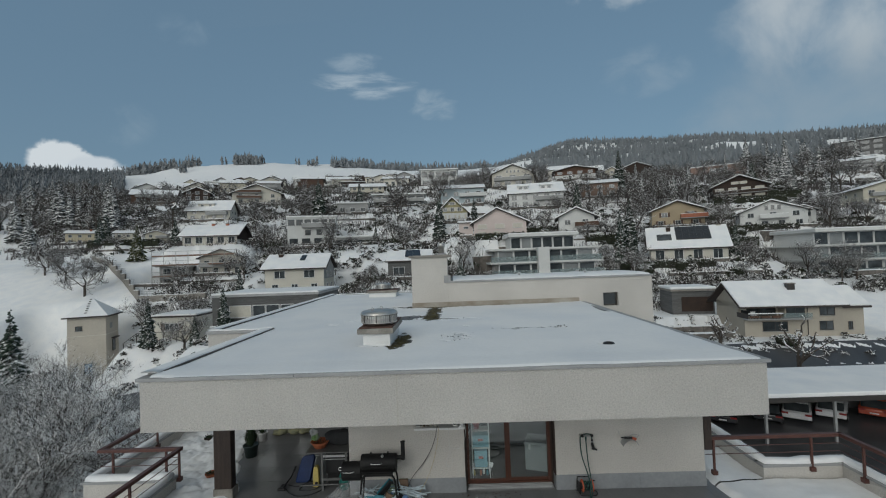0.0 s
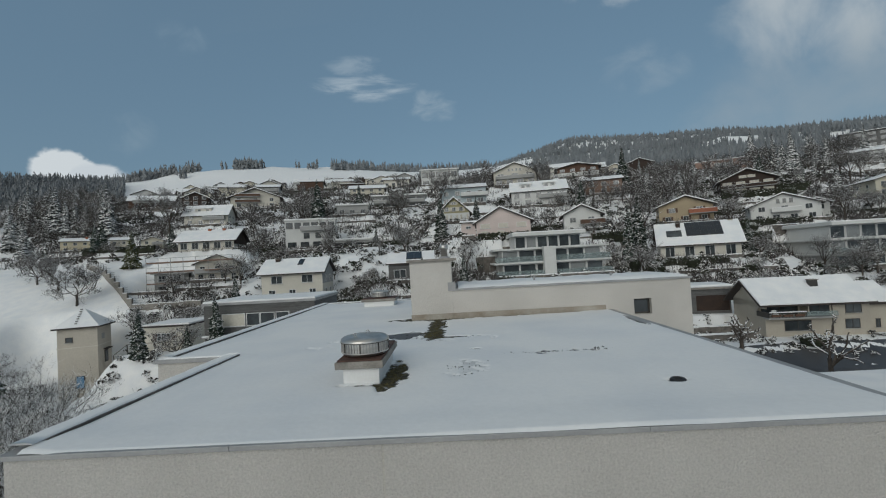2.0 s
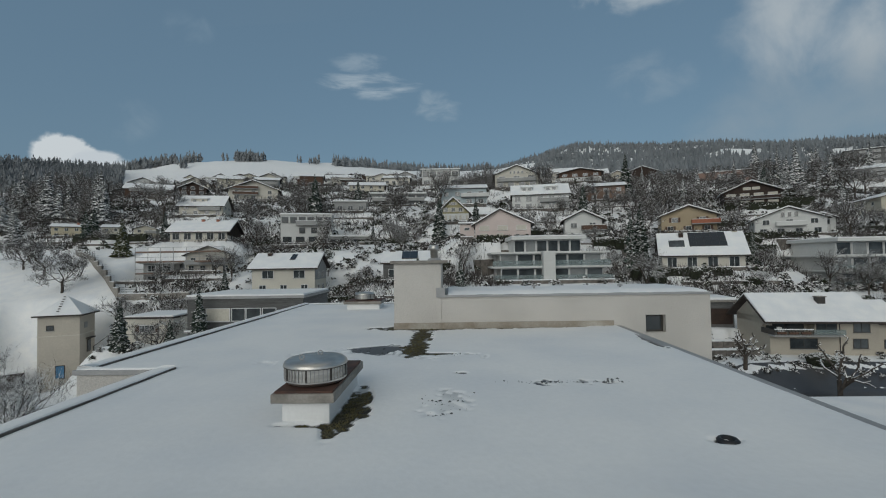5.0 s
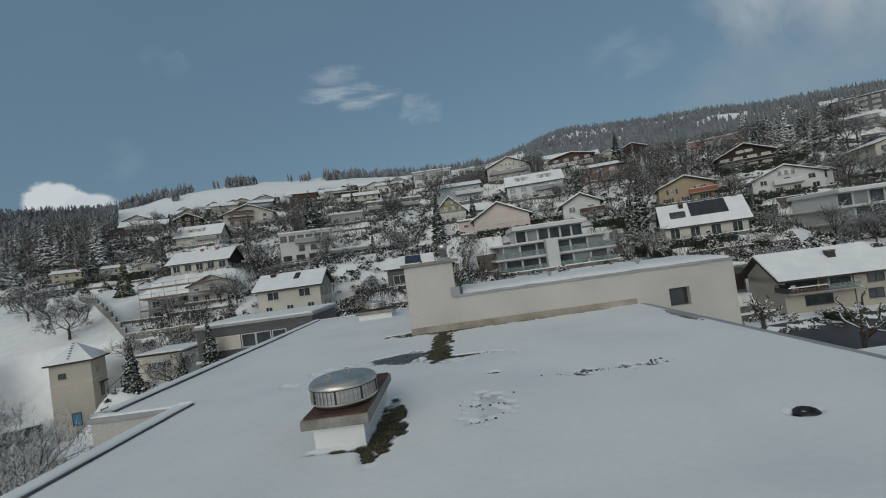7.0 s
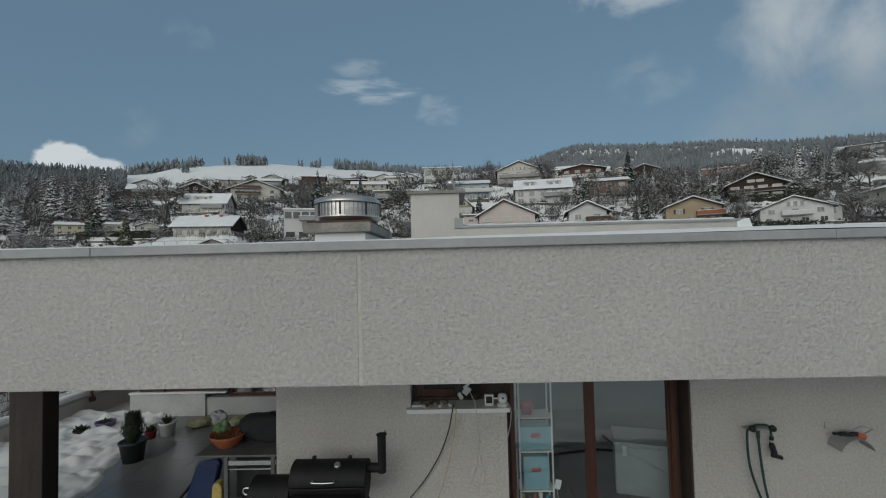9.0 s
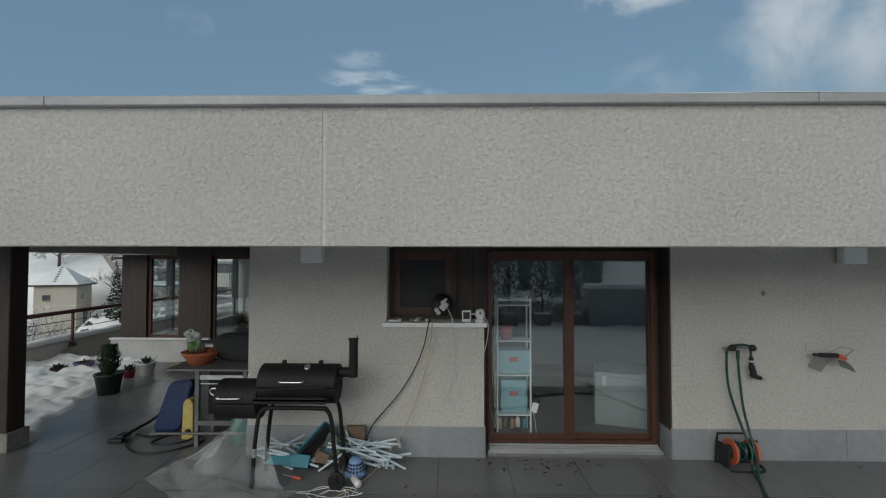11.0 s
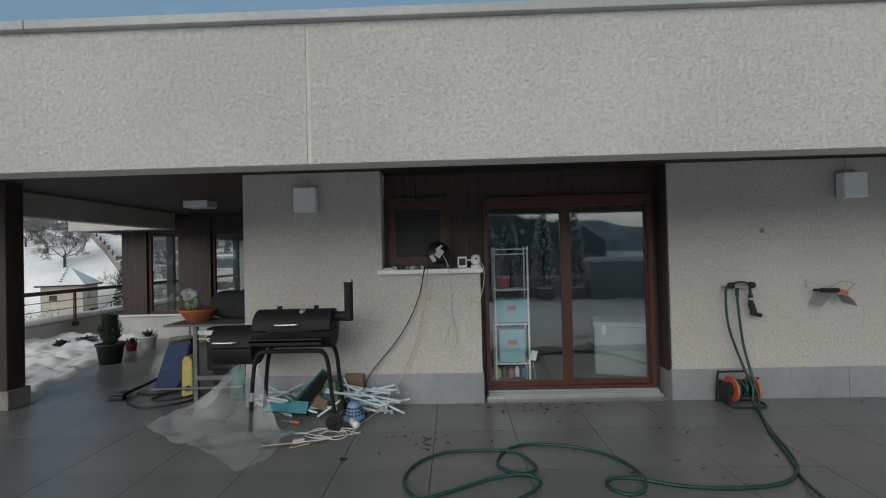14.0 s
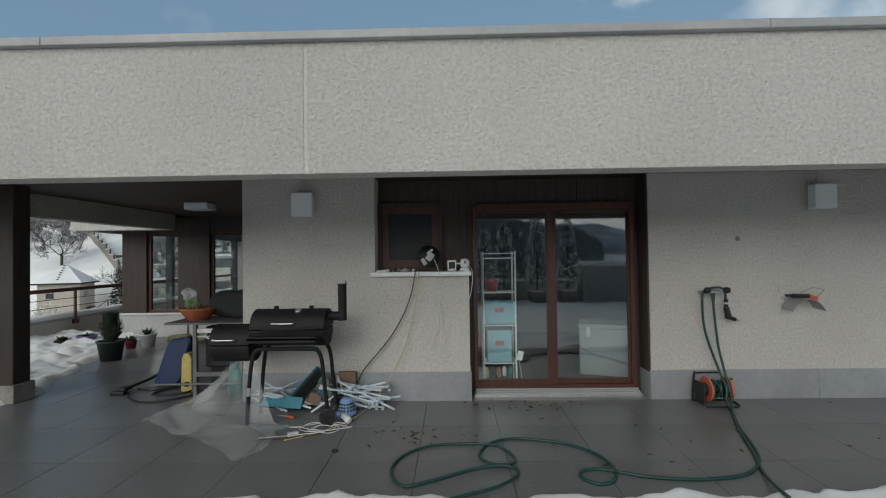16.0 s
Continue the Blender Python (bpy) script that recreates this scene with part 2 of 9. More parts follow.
M_GLASSG = mat("greenish_glass_balustrade", (0.30, 0.36, 0.36), (0.24, 0.30, 0.30), 0.06, 0.3, spec=0.8)
M_GLASSG.node_tree.nodes["Principled BSDF"].inputs["Alpha"].default_value = 0.42
M_BARK = mat("grey_brown_bark", (0.085, 0.07, 0.058), (0.05, 0.042, 0.036), 0.9, 3, 0.01, 20, 0.25, snow=0.45)
M_TWIG = mat("snowy_twigs", (0.105, 0.094, 0.088), (0.06, 0.054, 0.05), 0.9, 2, 0, 20, 0.25, snow=0.5)
M_FROST = mat("thickly_snowed_twigs", (0.06, 0.052, 0.046), (0.035, 0.031, 0.028), 0.9, 2, 0, 20, 0.25, snow=0.3)
M_FIR = mat("snow_dusted_fir", (0.024, 0.04, 0.026), (0.014, 0.024, 0.017), 0.8, 1.5, 0, 20, 0.3, snow=0.78, randomise=0.2)
M_POTFIR = mat("snow_laden_conifer", (0.03, 0.045, 0.03), (0.018, 0.028, 0.02), 0.8, 6, 0, 30, 0.3, snow=0.2)
# paler fir: distance haze is painted into the colour along with the frost
M_HAZYFIR = mat("hazy_frosted_fir", (0.075, 0.083, 0.078), (0.045, 0.05, 0.049), 0.85, 1.5, 0, 20, 0.3, snow=0.62, randomise=0.2)
M_FIRG = mat("yellow_green_conifer", (0.06, 0.065, 0.02), (0.035, 0.04, 0.015), 0.8, 1.5, 0, 20, 0.3, snow=0.8)
# aerial haze over the far forest is mixed into its pale grey
M_FARFIR = mat("hazy_frosted_far_forest", (0.21, 0.225, 0.235), (0.15, 0.165, 0.175), 0.9, 0.05, 0, 3, 0.3, snow=0.75)
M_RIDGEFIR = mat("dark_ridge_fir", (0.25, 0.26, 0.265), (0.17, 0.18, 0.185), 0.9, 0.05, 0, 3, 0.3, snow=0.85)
# frosted trees of slope and ridge, greyed further by painted haze
M_SLOPEFIR = mat("hazy_frosted_slope_fir", (0.21, 0.222, 0.23), (0.13, 0.14, 0.147), 0.9, 0.05, 0, 3, 0.35, snow=0.7)
M_SHRUB = mat("snowy_shrub", (0.06, 0.055, 0.048), (0.03, 0.028, 0.025), 0.9, 1.2, 0, 12, 0.3, snow=0.52)
M_HEDGE = mat("snow_topped_hedge", (0.03, 0.036, 0.018), (0.02, 0.022, 0.014), 0.9, 2, 0, 12, 0.4, snow=0.7)
M_ROOFEDGE = mat("dark_roof_edge", (0.05, 0.04, 0.035), None, 0.7)
M_STONE = mat("grey_garden_wall", (0.20, 0.18, 0.16), (0.11, 0.10, 0.09), 0.9, 1.5, 0.02, 6, 0.3, snow=0.8)


# ---- mesh helpers ----
class Geo:
    """Vertices and faces gathered for one mesh."""

    def __init__(self):
        self.v, self.f = [], []

    def add(self, vs, fs):
        k = len(self.v)
        self.v += [tuple(p) for p in vs]
        self.f += [tuple(i + k for i in q) for q in fs]
        return self

    def box(self, x0, y0, z0, x1, y1, z1, m=None):
        vs = [(x, y, z) for z in (z0, z1) for y in (y0, y1) for x in (x0, x1)]
        if m is not None:
            vs = [m @ Vector(p) for p in vs]
        return self.add(vs, [(0, 2, 3, 1), (4, 5, 7, 6), (0, 1, 5, 4), (1, 3, 7, 5), (3, 2, 6, 7), (2, 0, 4, 6)])

    def prism(self, poly, a, b, axis="y"):
        """A polygon swept along an axis from a to b; the polygon lies in the two other axes."""
        def at(p, s):
            return {"y": (p[0], s, p[1]), "x": (s, p[0], p[1]), "z": (p[0], p[1], s)}[axis]
        n = len(poly)
        vs = [at(p, a) for p in poly] + [at(p, b) for p in poly]
        fs = [tuple(range(n)), tuple(range(2 * n - 1, n - 1, -1))] + [(i, i + n, (i + 1) % n + n, (i + 1) % n) for i in range(n)]
        return self.add(vs, fs)

    def tube(self, pts, r, sides=8, r_end=None, caps=True):
        pts = [Vector(p) for p in pts]
        n = len(pts)
        up = Vector((0, 0, 1))
        k = len(self.v)
        side = None
        for i, p in enumerate(pts):
            d = (pts[min(i + 1, n - 1)] - pts[max(i - 1, 0)]).normalized()
            if side is None:
                side = d.cross(up if abs(d.z) < 0.9 else Vector((1, 0, 0))).normalized()
            else:
                side = (side - d * side.dot(d)).normalized()
            other = d.cross(side)
            rr = r if r_end is None else r + (r_end - r) * i / max(1, n - 1)
            for j in range(sides):
                a = 2 * math.pi * j / sides
                self.v.append(tuple(p + (side * math.cos(a) + other * math.sin(a)) * rr))
        for i in range(n - 1):
            for j in range(sides):
                a, b = k + i * sides + j, k + i * sides + (j + 1) % sides
                self.f.append((a, b, b + sides, a + sides))
        if caps:
            self.f.append(tuple(k + j for j in range(sides - 1, -1, -1)))
            self.f.append(tuple(k + (n - 1) * sides + j for j in range(sides)))
        return self

    def lathe(self, profile, cx, cy, sides=24):
        """A profile of (radius, z) turned about a vertical axis."""
        k = len(self.v)
        for r, z in profile:
            for j in range(sides):
                a = 2 * math.pi * j / sides
                self.v.append((cx + r * math.cos(a), cy + r * math.sin(a), z))
        for i in range(len(profile) - 1):
            for j in range(sides):
                a, b = k + i * sides + j, k + i * sides + (j + 1) % sides
                self.f.append((a, b, b + sides, a + sides))
        self.f.append(tuple(k + j for j in range(sides - 1, -1, -1)))
        self.f.append(tuple(k + (len(profile) - 1) * sides + j for j in range(sides)))
        return self


def part(name, geo, material, parent=None, label="", bevel=0.0, smooth=False, m=None):
    """One mesh object, under a thing or under a part when parent is given."""
    me = bpy.data.meshes.new(name)
    me.from_pydata(geo.v, [], geo.f)
    me.materials.append(material)
    if smooth:
        me.shade_smooth()
    me.update()
    ob = new(name, me)
    if parent is not None:
        ob.parent = parent
    if m is not None:
        ob.matrix_basis = m
    if bevel:
        bv = ob.modifiers.new("edge", "BEVEL")
        bv.width, bv.segments, bv.limit_method = bevel, 2, "ANGLE"
    if label:
        ob["label"] = label
    return ob


def piece(name, mesh, parent, m):
    """One more object on a shared mesh."""
    ob = new(name, mesh)
    ob.parent = parent
    ob.matrix_basis = m
    return ob


def thing(name, label, category, at=(0, 0, 0), rz=0, group="", kind=""):
    e = new(name)
    e.matrix_basis = pose(*at, 0, 0, rz)
    e.empty_display_size = 0.2
    return tagged(e, label, category, group, kind)


def frame_plate(xs, zs, holes, y0, y1):
    """A flat frame as one closed mesh: a grid of cells in x and z, some of them open."""
    g = Geo()
    ids = {}

    def vid(i, j, s):
        key = (i, j, s)
        if key not in ids:
            ids[key] = len(g.v)
            g.v.append((xs[i], y1 if s else y0, zs[j]))
        return ids[key]
    solid = {(i, j) for i in range(len(xs) - 1) for j in range(len(zs) - 1)} - set(holes)
    for i, j in solid:
        g.f.append((vid(i, j, 0), vid(i + 1, j, 0), vid(i + 1, j + 1, 0), vid(i, j + 1, 0)))
        g.f.append((vid(i, j, 1), vid(i, j + 1, 1), vid(i + 1, j + 1, 1), vid(i + 1, j, 1)))
        for (di, dj), (p, q) in (((-1, 0), ((i, j + 1), (i, j))), ((1, 0), ((i + 1, j), (i + 1, j + 1))), ((0, -1), ((i, j), (i + 1, j))), ((0, 1), ((i + 1, j + 1), (i, j + 1)))):
            if (i + di, j + dj) not in solid:
                g.f.append((vid(*p, 0), vid(*p, 1), vid(*q, 1), vid(*q, 0)))
    return g




def smoothstep(a, b, x):
    t = np.clip((np.asarray(x, float) - a) / (b - a), 0, 1)
    return t * t * (3 - 2 * t)


def lattice(x, y, seed):
    """Smooth random field over integer cells, for terrain and snow."""
    xi, yi = np.floor(x).astype(np.int64), np.floor(y).astype(np.int64)
    fx, fy = x - xi, y - yi
    fx, fy = fx * fx * (3 - 2 * fx), fy * fy * (3 - 2 * fy)

    def h(i, j):
        k = (i * 374761393 + j * 668265263 + seed * 974711) & 0x7FFFFFFF
        k = ((k ^ (k >> 13)) * 1274126177) & 0x7FFFFFFF
        return ((k ^ (k >> 16)) & 0xFFFF) / 65535.0
    return (h(xi, yi) * (1 - fx) + h(xi + 1, yi) * fx) * (1 - fy) + (h(xi, yi + 1) * (1 - fx) + h(xi + 1, yi + 1) * fx) * fy


def rough(x, y, size, seed, octaves=4):
    x, y = np.asarray(x, float) / size, np.asarray(y, float) / size
    total, amp = 0, 1
    for k in range(octaves):
        total = total + (lattice(x * 2**k + 17.3 * k, y * 2**k + 5.1 * k, seed + k) - 0.5) * amp
        amp *= 0.5
    return total


# ---- ground ----
PADS = []  # level terraces for the houses: x0, x1, y0, y1, z


def slope(x, y):
    """Height of the open hillside."""
    x, y = np.asarray(x, float), np.asarray(y, float)
    base = np.interp(y, [-300, -60, 0, 22, 34, 44, 55, 65, 78, 95, 105, 115, 130, 145, 160, 180, 200, 230, 300, 400, 520, 650],
                     [-22, -16, -10, -7.6, -7.5, -5.9, -1.5, 1.6, 7, 9.8, 12, 16.8, 22, 26, 30, 36, 41, 47, 62, 86, 116, 138])
    left = smoothstep(-15, -55, x) * np.interp(y, [0, 25, 46, 60, 75, 95], [-2.5, -3.5, -4.2, -2.0, -1.5, 0])
    ridge = 29 * np.exp(-((x + 310) / 150) ** 2) * smoothstep(430, 640, y)
    right = smoothstep(-450, 380, x)
    far_r = np.interp(y, [600, 800, 1000, 1190, 1500, 4000], [0, 55, 125, 166, 172, 140])
    far_l = np.interp(y, [600, 660, 900, 4000], [0, -2, -110, -160])
    z = base + left + ridge + far_r * right + far_l * (1 - right)
    z = z + 70 * smoothstep(-300, -420, x) * np.exp(-((y - 360) / 110) ** 2) * 0.22
    # wooded spur across the valley, open towards the plain
    d = np.maximum(-y, 1.0)
    spur = np.interp(x / d, [-1.5, 0.1, 0.24, 0.29, 0.36, 0.5], [0.09, 0.082, 0.054, 0.05, 0.0, 0.0]) * np.minimum(d, 900)
    z = z + (spur + 20) * smoothstep(260, 880, d) * smoothstep(1500, 950, d)
    z = z + rough(x, y, 160, 3) * 26 * smoothstep(300, 900, np.hypot(x, y)) * smoothstep(-200, 100, y) + rough(x, y, 22, 9) * 1.3 * smoothstep(25, 60, y)
    return z


def ground_height(x, y):
    x, y = np.asarray(x, float), np.asarray(y, float)
    z = slope(x, y)
    near = np.full(np.shape(z), 1e9)
    level = z
    for x0, x1, y0, y1, zp in PADS:
        dx = np.maximum(np.maximum(x0 - x, x - x1), 0)
        dy = np.maximum(np.maximum(y0 - y, y - y1), 0)
        d = np.hypot(dx, dy)
        level = np.where(d < near, zp, level)
        near = np.minimum(near, d)
    w = 1 - smoothstep(0.0, 4.5, near)
    return z * (1 - w) + level * w


def build_ground():
    radii = [2.0]
    while radii[-1] < 4200:
        radii.append(radii[-1] * 1.017 + 0.05)
    angles = np.concatenate([np.linspace(-60, 60, 330), np.linspace(62, 298, 150)])
    a, r = np.meshgrid(np.radians(angles), np.array(radii))
    x, y = r * np.sin(a) + 1.0, r * np.cos(a) - 8.0
    z = ground_height(x, y)
    z[np.hypot(x, y) < 20] -= 0.3
    nr, na = x.shape
    verts = np.stack([x.ravel(), y.ravel(), z.ravel()], 1)
    i, j = np.meshgrid(np.arange(nr - 1), np.arange(na), indexing="ij")
    jn = (j + 1) % na
    faces = np.stack([i * na + j, i * na + jn, (i + 1) * na + jn, (i + 1) * na + j], -1).reshape(-1, 4)[:, ::-1]
    cap = [tuple(range(na))]
    me = bpy.data.meshes.new("ground")
    me.from_pydata(verts.tolist(), [], faces.tolist() + cap)
    me.materials.append(M_SNOW)
    me.shade_smooth()
    tagged(new("ground", me), "snow-covered hillside rising from street to ridge", "ground", kind="structure")


# ---- the building with the flat roof ----
FX0, FX1, FY = -4.69, 6.58, -1.88          # front fascia: ends and face
FZ0, FZ1 = 2.21, 3.135                      # its lower and upper edge
LX, NY = -6.45, 3.42                        # the wing that steps out behind the notch
RX, BY = 6.58, 17.0                         # right edge, back edge
PY = 8.7                                    # front of the roof superstructure

building = thing("flat_roof_house", "cream plastered flat-roofed house with snow on the roof", "house", kind="structure")

g = Geo().box(-7.35, 0.6, -12, 6.5, BY - 0.2, -0.06)
g.box(-5.45, -9.0, -12, 9.6, 0.6, -0.06).box(6.5, 0.6, -12, 7.75, BY - 0.2, -0.06)
part("lower_storeys", g, M_WALL, building)

# front fascia in two panels with an open joint
for a, b in ((FX0, -0.013), (0.013, FX1)):
    part("fascia_panel", Geo().box(a, FY, FZ0, b, FY + 0.2, FZ1), M_PLASTER, building, bevel=0.004)
part("joint_strip", Geo().box(-0.013, FY + 0.006, FZ0, 0.013, FY + 0.19, FZ1), M_JOINT, building)
for x0, y0, x1, y1 in ((FX0, FY + 0.2, FX0 + 0.2, NY), (LX, NY, FX0 + 0.2, NY + 0.2), (LX, NY + 0.2, LX + 0.2, BY),
                       (FX1 - 0.2, FY + 0.2, FX1, PY), (LX, BY, FX1, BY + 0.2)):
    part("fascia_panel", Geo().box(x0, y0, FZ0, x1, y1, FZ1), M_PLASTER, building, bevel=0.012)
part("upper_storey_wall", Geo().box(LX + 0.2, NY + 6, -0.1, RX - 0.1, BY - 0.1, FZ0), M_WALL, building)

# sheet-metal cap along the edge, in lengths
for a, b in ((FX0 - 0.05, -1.85), (-1.846, 3.188), (3.192, FX1 + 0.05)):
    part("edge_cap", Geo().box(a, FY - 0.05, FZ1, b, FY + 0.28, FZ1 + 0.062), M_FLASH, building, bevel=0.006)
part("edge_cap", Geo().box(FX1 - 0.23, FY + 0.28, FZ1, FX1 + 0.05, PY, FZ1 + 0.062), M_FLASH, building, bevel=0.006)
for a, b in ((FY + 0.28, 0.4), (0.404, NY + 0.05)):
    part("edge_cap", Geo().box(FX0 - 0.05, a, FZ1, FX0 + 0.25, b, FZ1 + 0.13), M_FLASH, building, bevel=0.008)
part("edge_cap", Geo().box(LX - 0.05, NY - 0.05, FZ1, FX0 - 0.05, NY + 0.25, FZ1 + 0.1), M_FLASH, building, bevel=0.008)
for a, b in ((NY + 0.25, 8.0), (8.004, 12.5), (12.504, BY + 0.2)):
    part("edge_cap", Geo().box(LX - 0.05, a, FZ1, LX + 0.25, b, FZ1 + 0.13), M_FLASH, building, bevel=0.008)
part("edge_cap", Geo().box(LX + 0.25, BY - 0.05, FZ1, RX + 0.05, BY + 0.25, FZ1 + 0.1), M_FLASH, building, bevel=0.008)
for x_, a, b in ((FX0 + 0.252, FY + 0.3, NY + 0.05), (LX + 0.252, NY + 0.26, BY)):
    part("upstand_strip", Geo().box(x_, a, 3.0, x_ + 0.02, b, FZ1 + 0.125), M_UPSTAND, building)
part("roof_gravel", Geo().box(FX0 + 0.2, FY + 0.2, 2.75, FX1 - 0.2, NY + 0.1, 3.152).box(LX + 0.2, NY + 0.1, 2.75, RX - 0.2, BY, 3.152), M_GRAVEL, building)


def roof_snow_height(x, y):
    z = 3.199 + rough(x, y, 3.0, 21, 3) * 0.022 + rough(x, y, 0.5, 33, 2) * 0.004

    def patch(cx, cy, rx, ry):
        return np.exp(-(((x - cx) / rx) ** 2 + ((y - cy) / ry) ** 2))
    # broad shallow hollows where the thaw has begun
    z = z - 0.014 * np.minimum(1, patch(2.3, 2.2, 2.8, 1.5) + patch(0.2, 1.3, 1.3, 1.3) + patch(0.2, 6.4, 2.4, 2.2) + patch(4.45, -0.1, 0.7, 0.5))
    fray = 0.8 * rough(x, y, 0.5, 40, 5) + 1.3 * rough(x, y, 0.16, 61, 4)
    # bare gravel: along the fan plinth, before the tall block, along its foot
    bare = 1.6 * patch(-0.30, 1.3, 0.17, 1.0) + 0.8 * patch(-0.2, 0.9, 0.2, 0.35) + 1.0 * patch(-0.72, 0.47, 0.42, 0.07)
    bare = bare + 1.5 * patch(0.36, 7.2, 0.24, 1.5) + 1.4 * patch(0.28, 5.35, 0.24, 0.75) + 1.2 * patch(0.9, 4.85, 0.42, 0.12) + 1.7 * patch(0.0, 8.75, 1.1, 0.36) + 1.3 * patch(2.8, 8.75, 2.4, 0.26)
    bare = bare + 1.2 * patch(1.40, 3.12, 0.12, 0.07) + 0.5 * patch(3.98, 2.32, 0.24, 0.07)
    bare = bare + 1.2 * patch(4.45, -0.1, 0.17, 0.09) + 0.9 * patch(6.35, 6.0, 0.12, 0.8)
    k = smoothstep(0.49, 0.57, bare + fray * 1.25 * smoothstep(0.08, 0.4, bare))
    halo = smoothstep(0.12, 0.5, bare + fray * 0.5 * smoothstep(0.08, 0.4, bare))
    # wet slush, thinner than the rest
    wet = 1.9 * patch(-0.8, 5.35, 0.75, 0.5) + 0.8 * patch(-0.25, 5.8, 0.5, 0.3) + 0.66 * patch(1.1, 1.3, 0.42, 0.75) + 0.56 * patch(3.1, 2.45, 1.1, 0.22) + 0.5 * patch(-2.65, 4.05, 0.5, 0.25) + 0.45 * patch(1.0, 4.6, 1.3, 0.5) + 0.5 * patch(-2.0, 4.8, 0.8, 0.4)
    q = smoothstep(0.45, 0.9, wet + (rough(x, y, 0.4, 52, 5) * 1.6 + rough(x, y, 0.09, 58, 2) * 1.2) * smoothstep(0.05, 0.3, wet))
    z = z - q * 0.024 - smoothstep(0.85, 1.1, wet + rough(x, y, 0.35, 57, 4) * 1.1) * 0.03
    z = z * (1 - halo) + np.minimum(z, 3.162) * halo
    return np.maximum(z, 3.1545) * (1 - k) + 3.143 * k


def grid_sheet(name, xs, ys, height, material, parent=None, label="", inside=None):
    x, y = np.meshgrid(xs, ys)
    z = height(x, y)
    ny, nx = x.shape
    v = np.stack([x.ravel(), y.ravel(), z.ravel()], 1)
    i, j = np.meshgrid(np.arange(ny - 1), np.arange(nx - 1), indexing="ij")
    f = np.stack([i * nx + j, i * nx + j + 1, (i + 1) * nx + j + 1, (i + 1) * nx + j], -1).reshape(-1, 4)
    if inside is not None:
        keep = inside(x[:-1, :-1], y[:-1, :-1]).ravel()
        f = f[keep]
    g = Geo()
    g.v, g.f = v.tolist(), f.tolist()
    return part(name, g, material, parent, label, smooth=True)


roof_snow = grid_sheet("roof_snow", np.arange(LX + 0.2, RX - 0.0, 0.034), np.arange(FY - 0.035, BY, 0.034),
                       lambda x, y: roof_snow_height(x, y) + 0.022 * smoothstep(FY + 1.0, FY + 0.3, y) - 0.03 * smoothstep(FY + 0.03, FY - 0.03, y) - 0.05 * smoothstep(RX - 0.12, RX - 0.03, x) + 0.03 * smoothstep(0.5, 0.05, np.where(y < NY + 0.3, x - FX0 - 0.27, x - LX - 0.27)),
                       M_SNOW_FLAT, None, "", inside=lambda x, y: ((y > NY + 0.1) | (x > FX0 + 0.2)))
tagged(roof_snow, "wind-smoothed snow with thawed patches on a flat roof", "snow", kind="stuff")

# moss tufts and stones in the thawed patches, dark crumbs in the thin snow
rg = random.Random(77)
tufts, crumbs = Geo(), Geo()


def roof_stone(g, x, y, z, r):
    a = rg.uniform(0, 3.1)
    c, s = math.cos(a) * r, math.sin(a) * r
    f = rg.uniform(0.4, 0.8)
    g.add([(x + c, y + s, z), (x - s * f, y + c * f, z), (x - c, y - s, z), (x + s * f, y - c * f, z), (x + c * 0.2, y + s * 0.2, z + r * rg.uniform(0.4, 0.9))],
          [(0, 1, 4), (1, 2, 4), (2, 3, 4), (3, 0, 4)])


for cx, cy, rx, ry, n in ((-0.30, 1.3, 0.22, 1.0, 420), (-0.72, 0.47, 0.4, 0.06, 90), (0.36, 7.2, 0.3, 1.4, 300), (0.28, 5.4, 0.3, 0.7, 260), (0.9, 4.85, 0.5, 0.13, 110), (0.0, 8.6, 1.0, 0.15, 160), (3.4, 8.62, 2.6, 0.05, 200)):
    spots = [(cx + rg.gauss(0, 0.6) * rx, cy + rg.gauss(0, 0.6) * ry) for k in range(n)]
    for (x, y), z in zip(spots, roof_snow_height(np.array([q[0] for q in spots]), np.array([q[1] for q in spots]))):
        if z < 3.156:
            roof_stone(tufts, x, y, 3.148, rg.uniform(0.012, 0.045))
for cx, cy, rx, ry, n in ((3.1, 2.42, 0.9, 0.10, 75), (3.95, 2.35, 0.22, 0.06, 40), (1.4, 3.12, 0.10, 0.05, 22), (1.0, 0.85, 0.16, 0.07, 14), (1.15, 1.4, 0.35, 0.45, 34), (0.95, 4.8, 0.5, 0.12, 50), (-0.7, 5.3, 0.6, 0.35, 30), (4.1, 8.4, 1.0, 0.1, 12)):
    spots = [(cx + rg.gauss(0, 0.6) * rx, cy + rg.gauss(0, 0.6) * ry) for k in range(n)]
    for (x, y), z in zip(spots, roof_snow_height(np.array([q[0] for q in spots]), np.array([q[1] for q in spots]))):
        roof_stone(crumbs, x, y, max(float(z), 3.15) - 0.002, rg.choice((0.010, 0.014, 0.02, 0.035)))
M_MOSS = mat("damp_roof_moss", (0.10, 0.085, 0.028), (0.03, 0.026, 0.016), 0.85, 9, 0.004, 60, 0.5, randomise=0.3)
tagged(part("roof_moss", tufts, M_MOSS), "brown-green moss tufts and stones in thawed roof patches", "moss", kind="stuff")
tagged(part("roof_stones", crumbs, mat("dark_roof_stone", (0.06, 0.062, 0.066), (0.03, 0.031, 0.033), 0.7, 9)), "dark stones poking through thin roof snow", "gravel", kind="stuff")


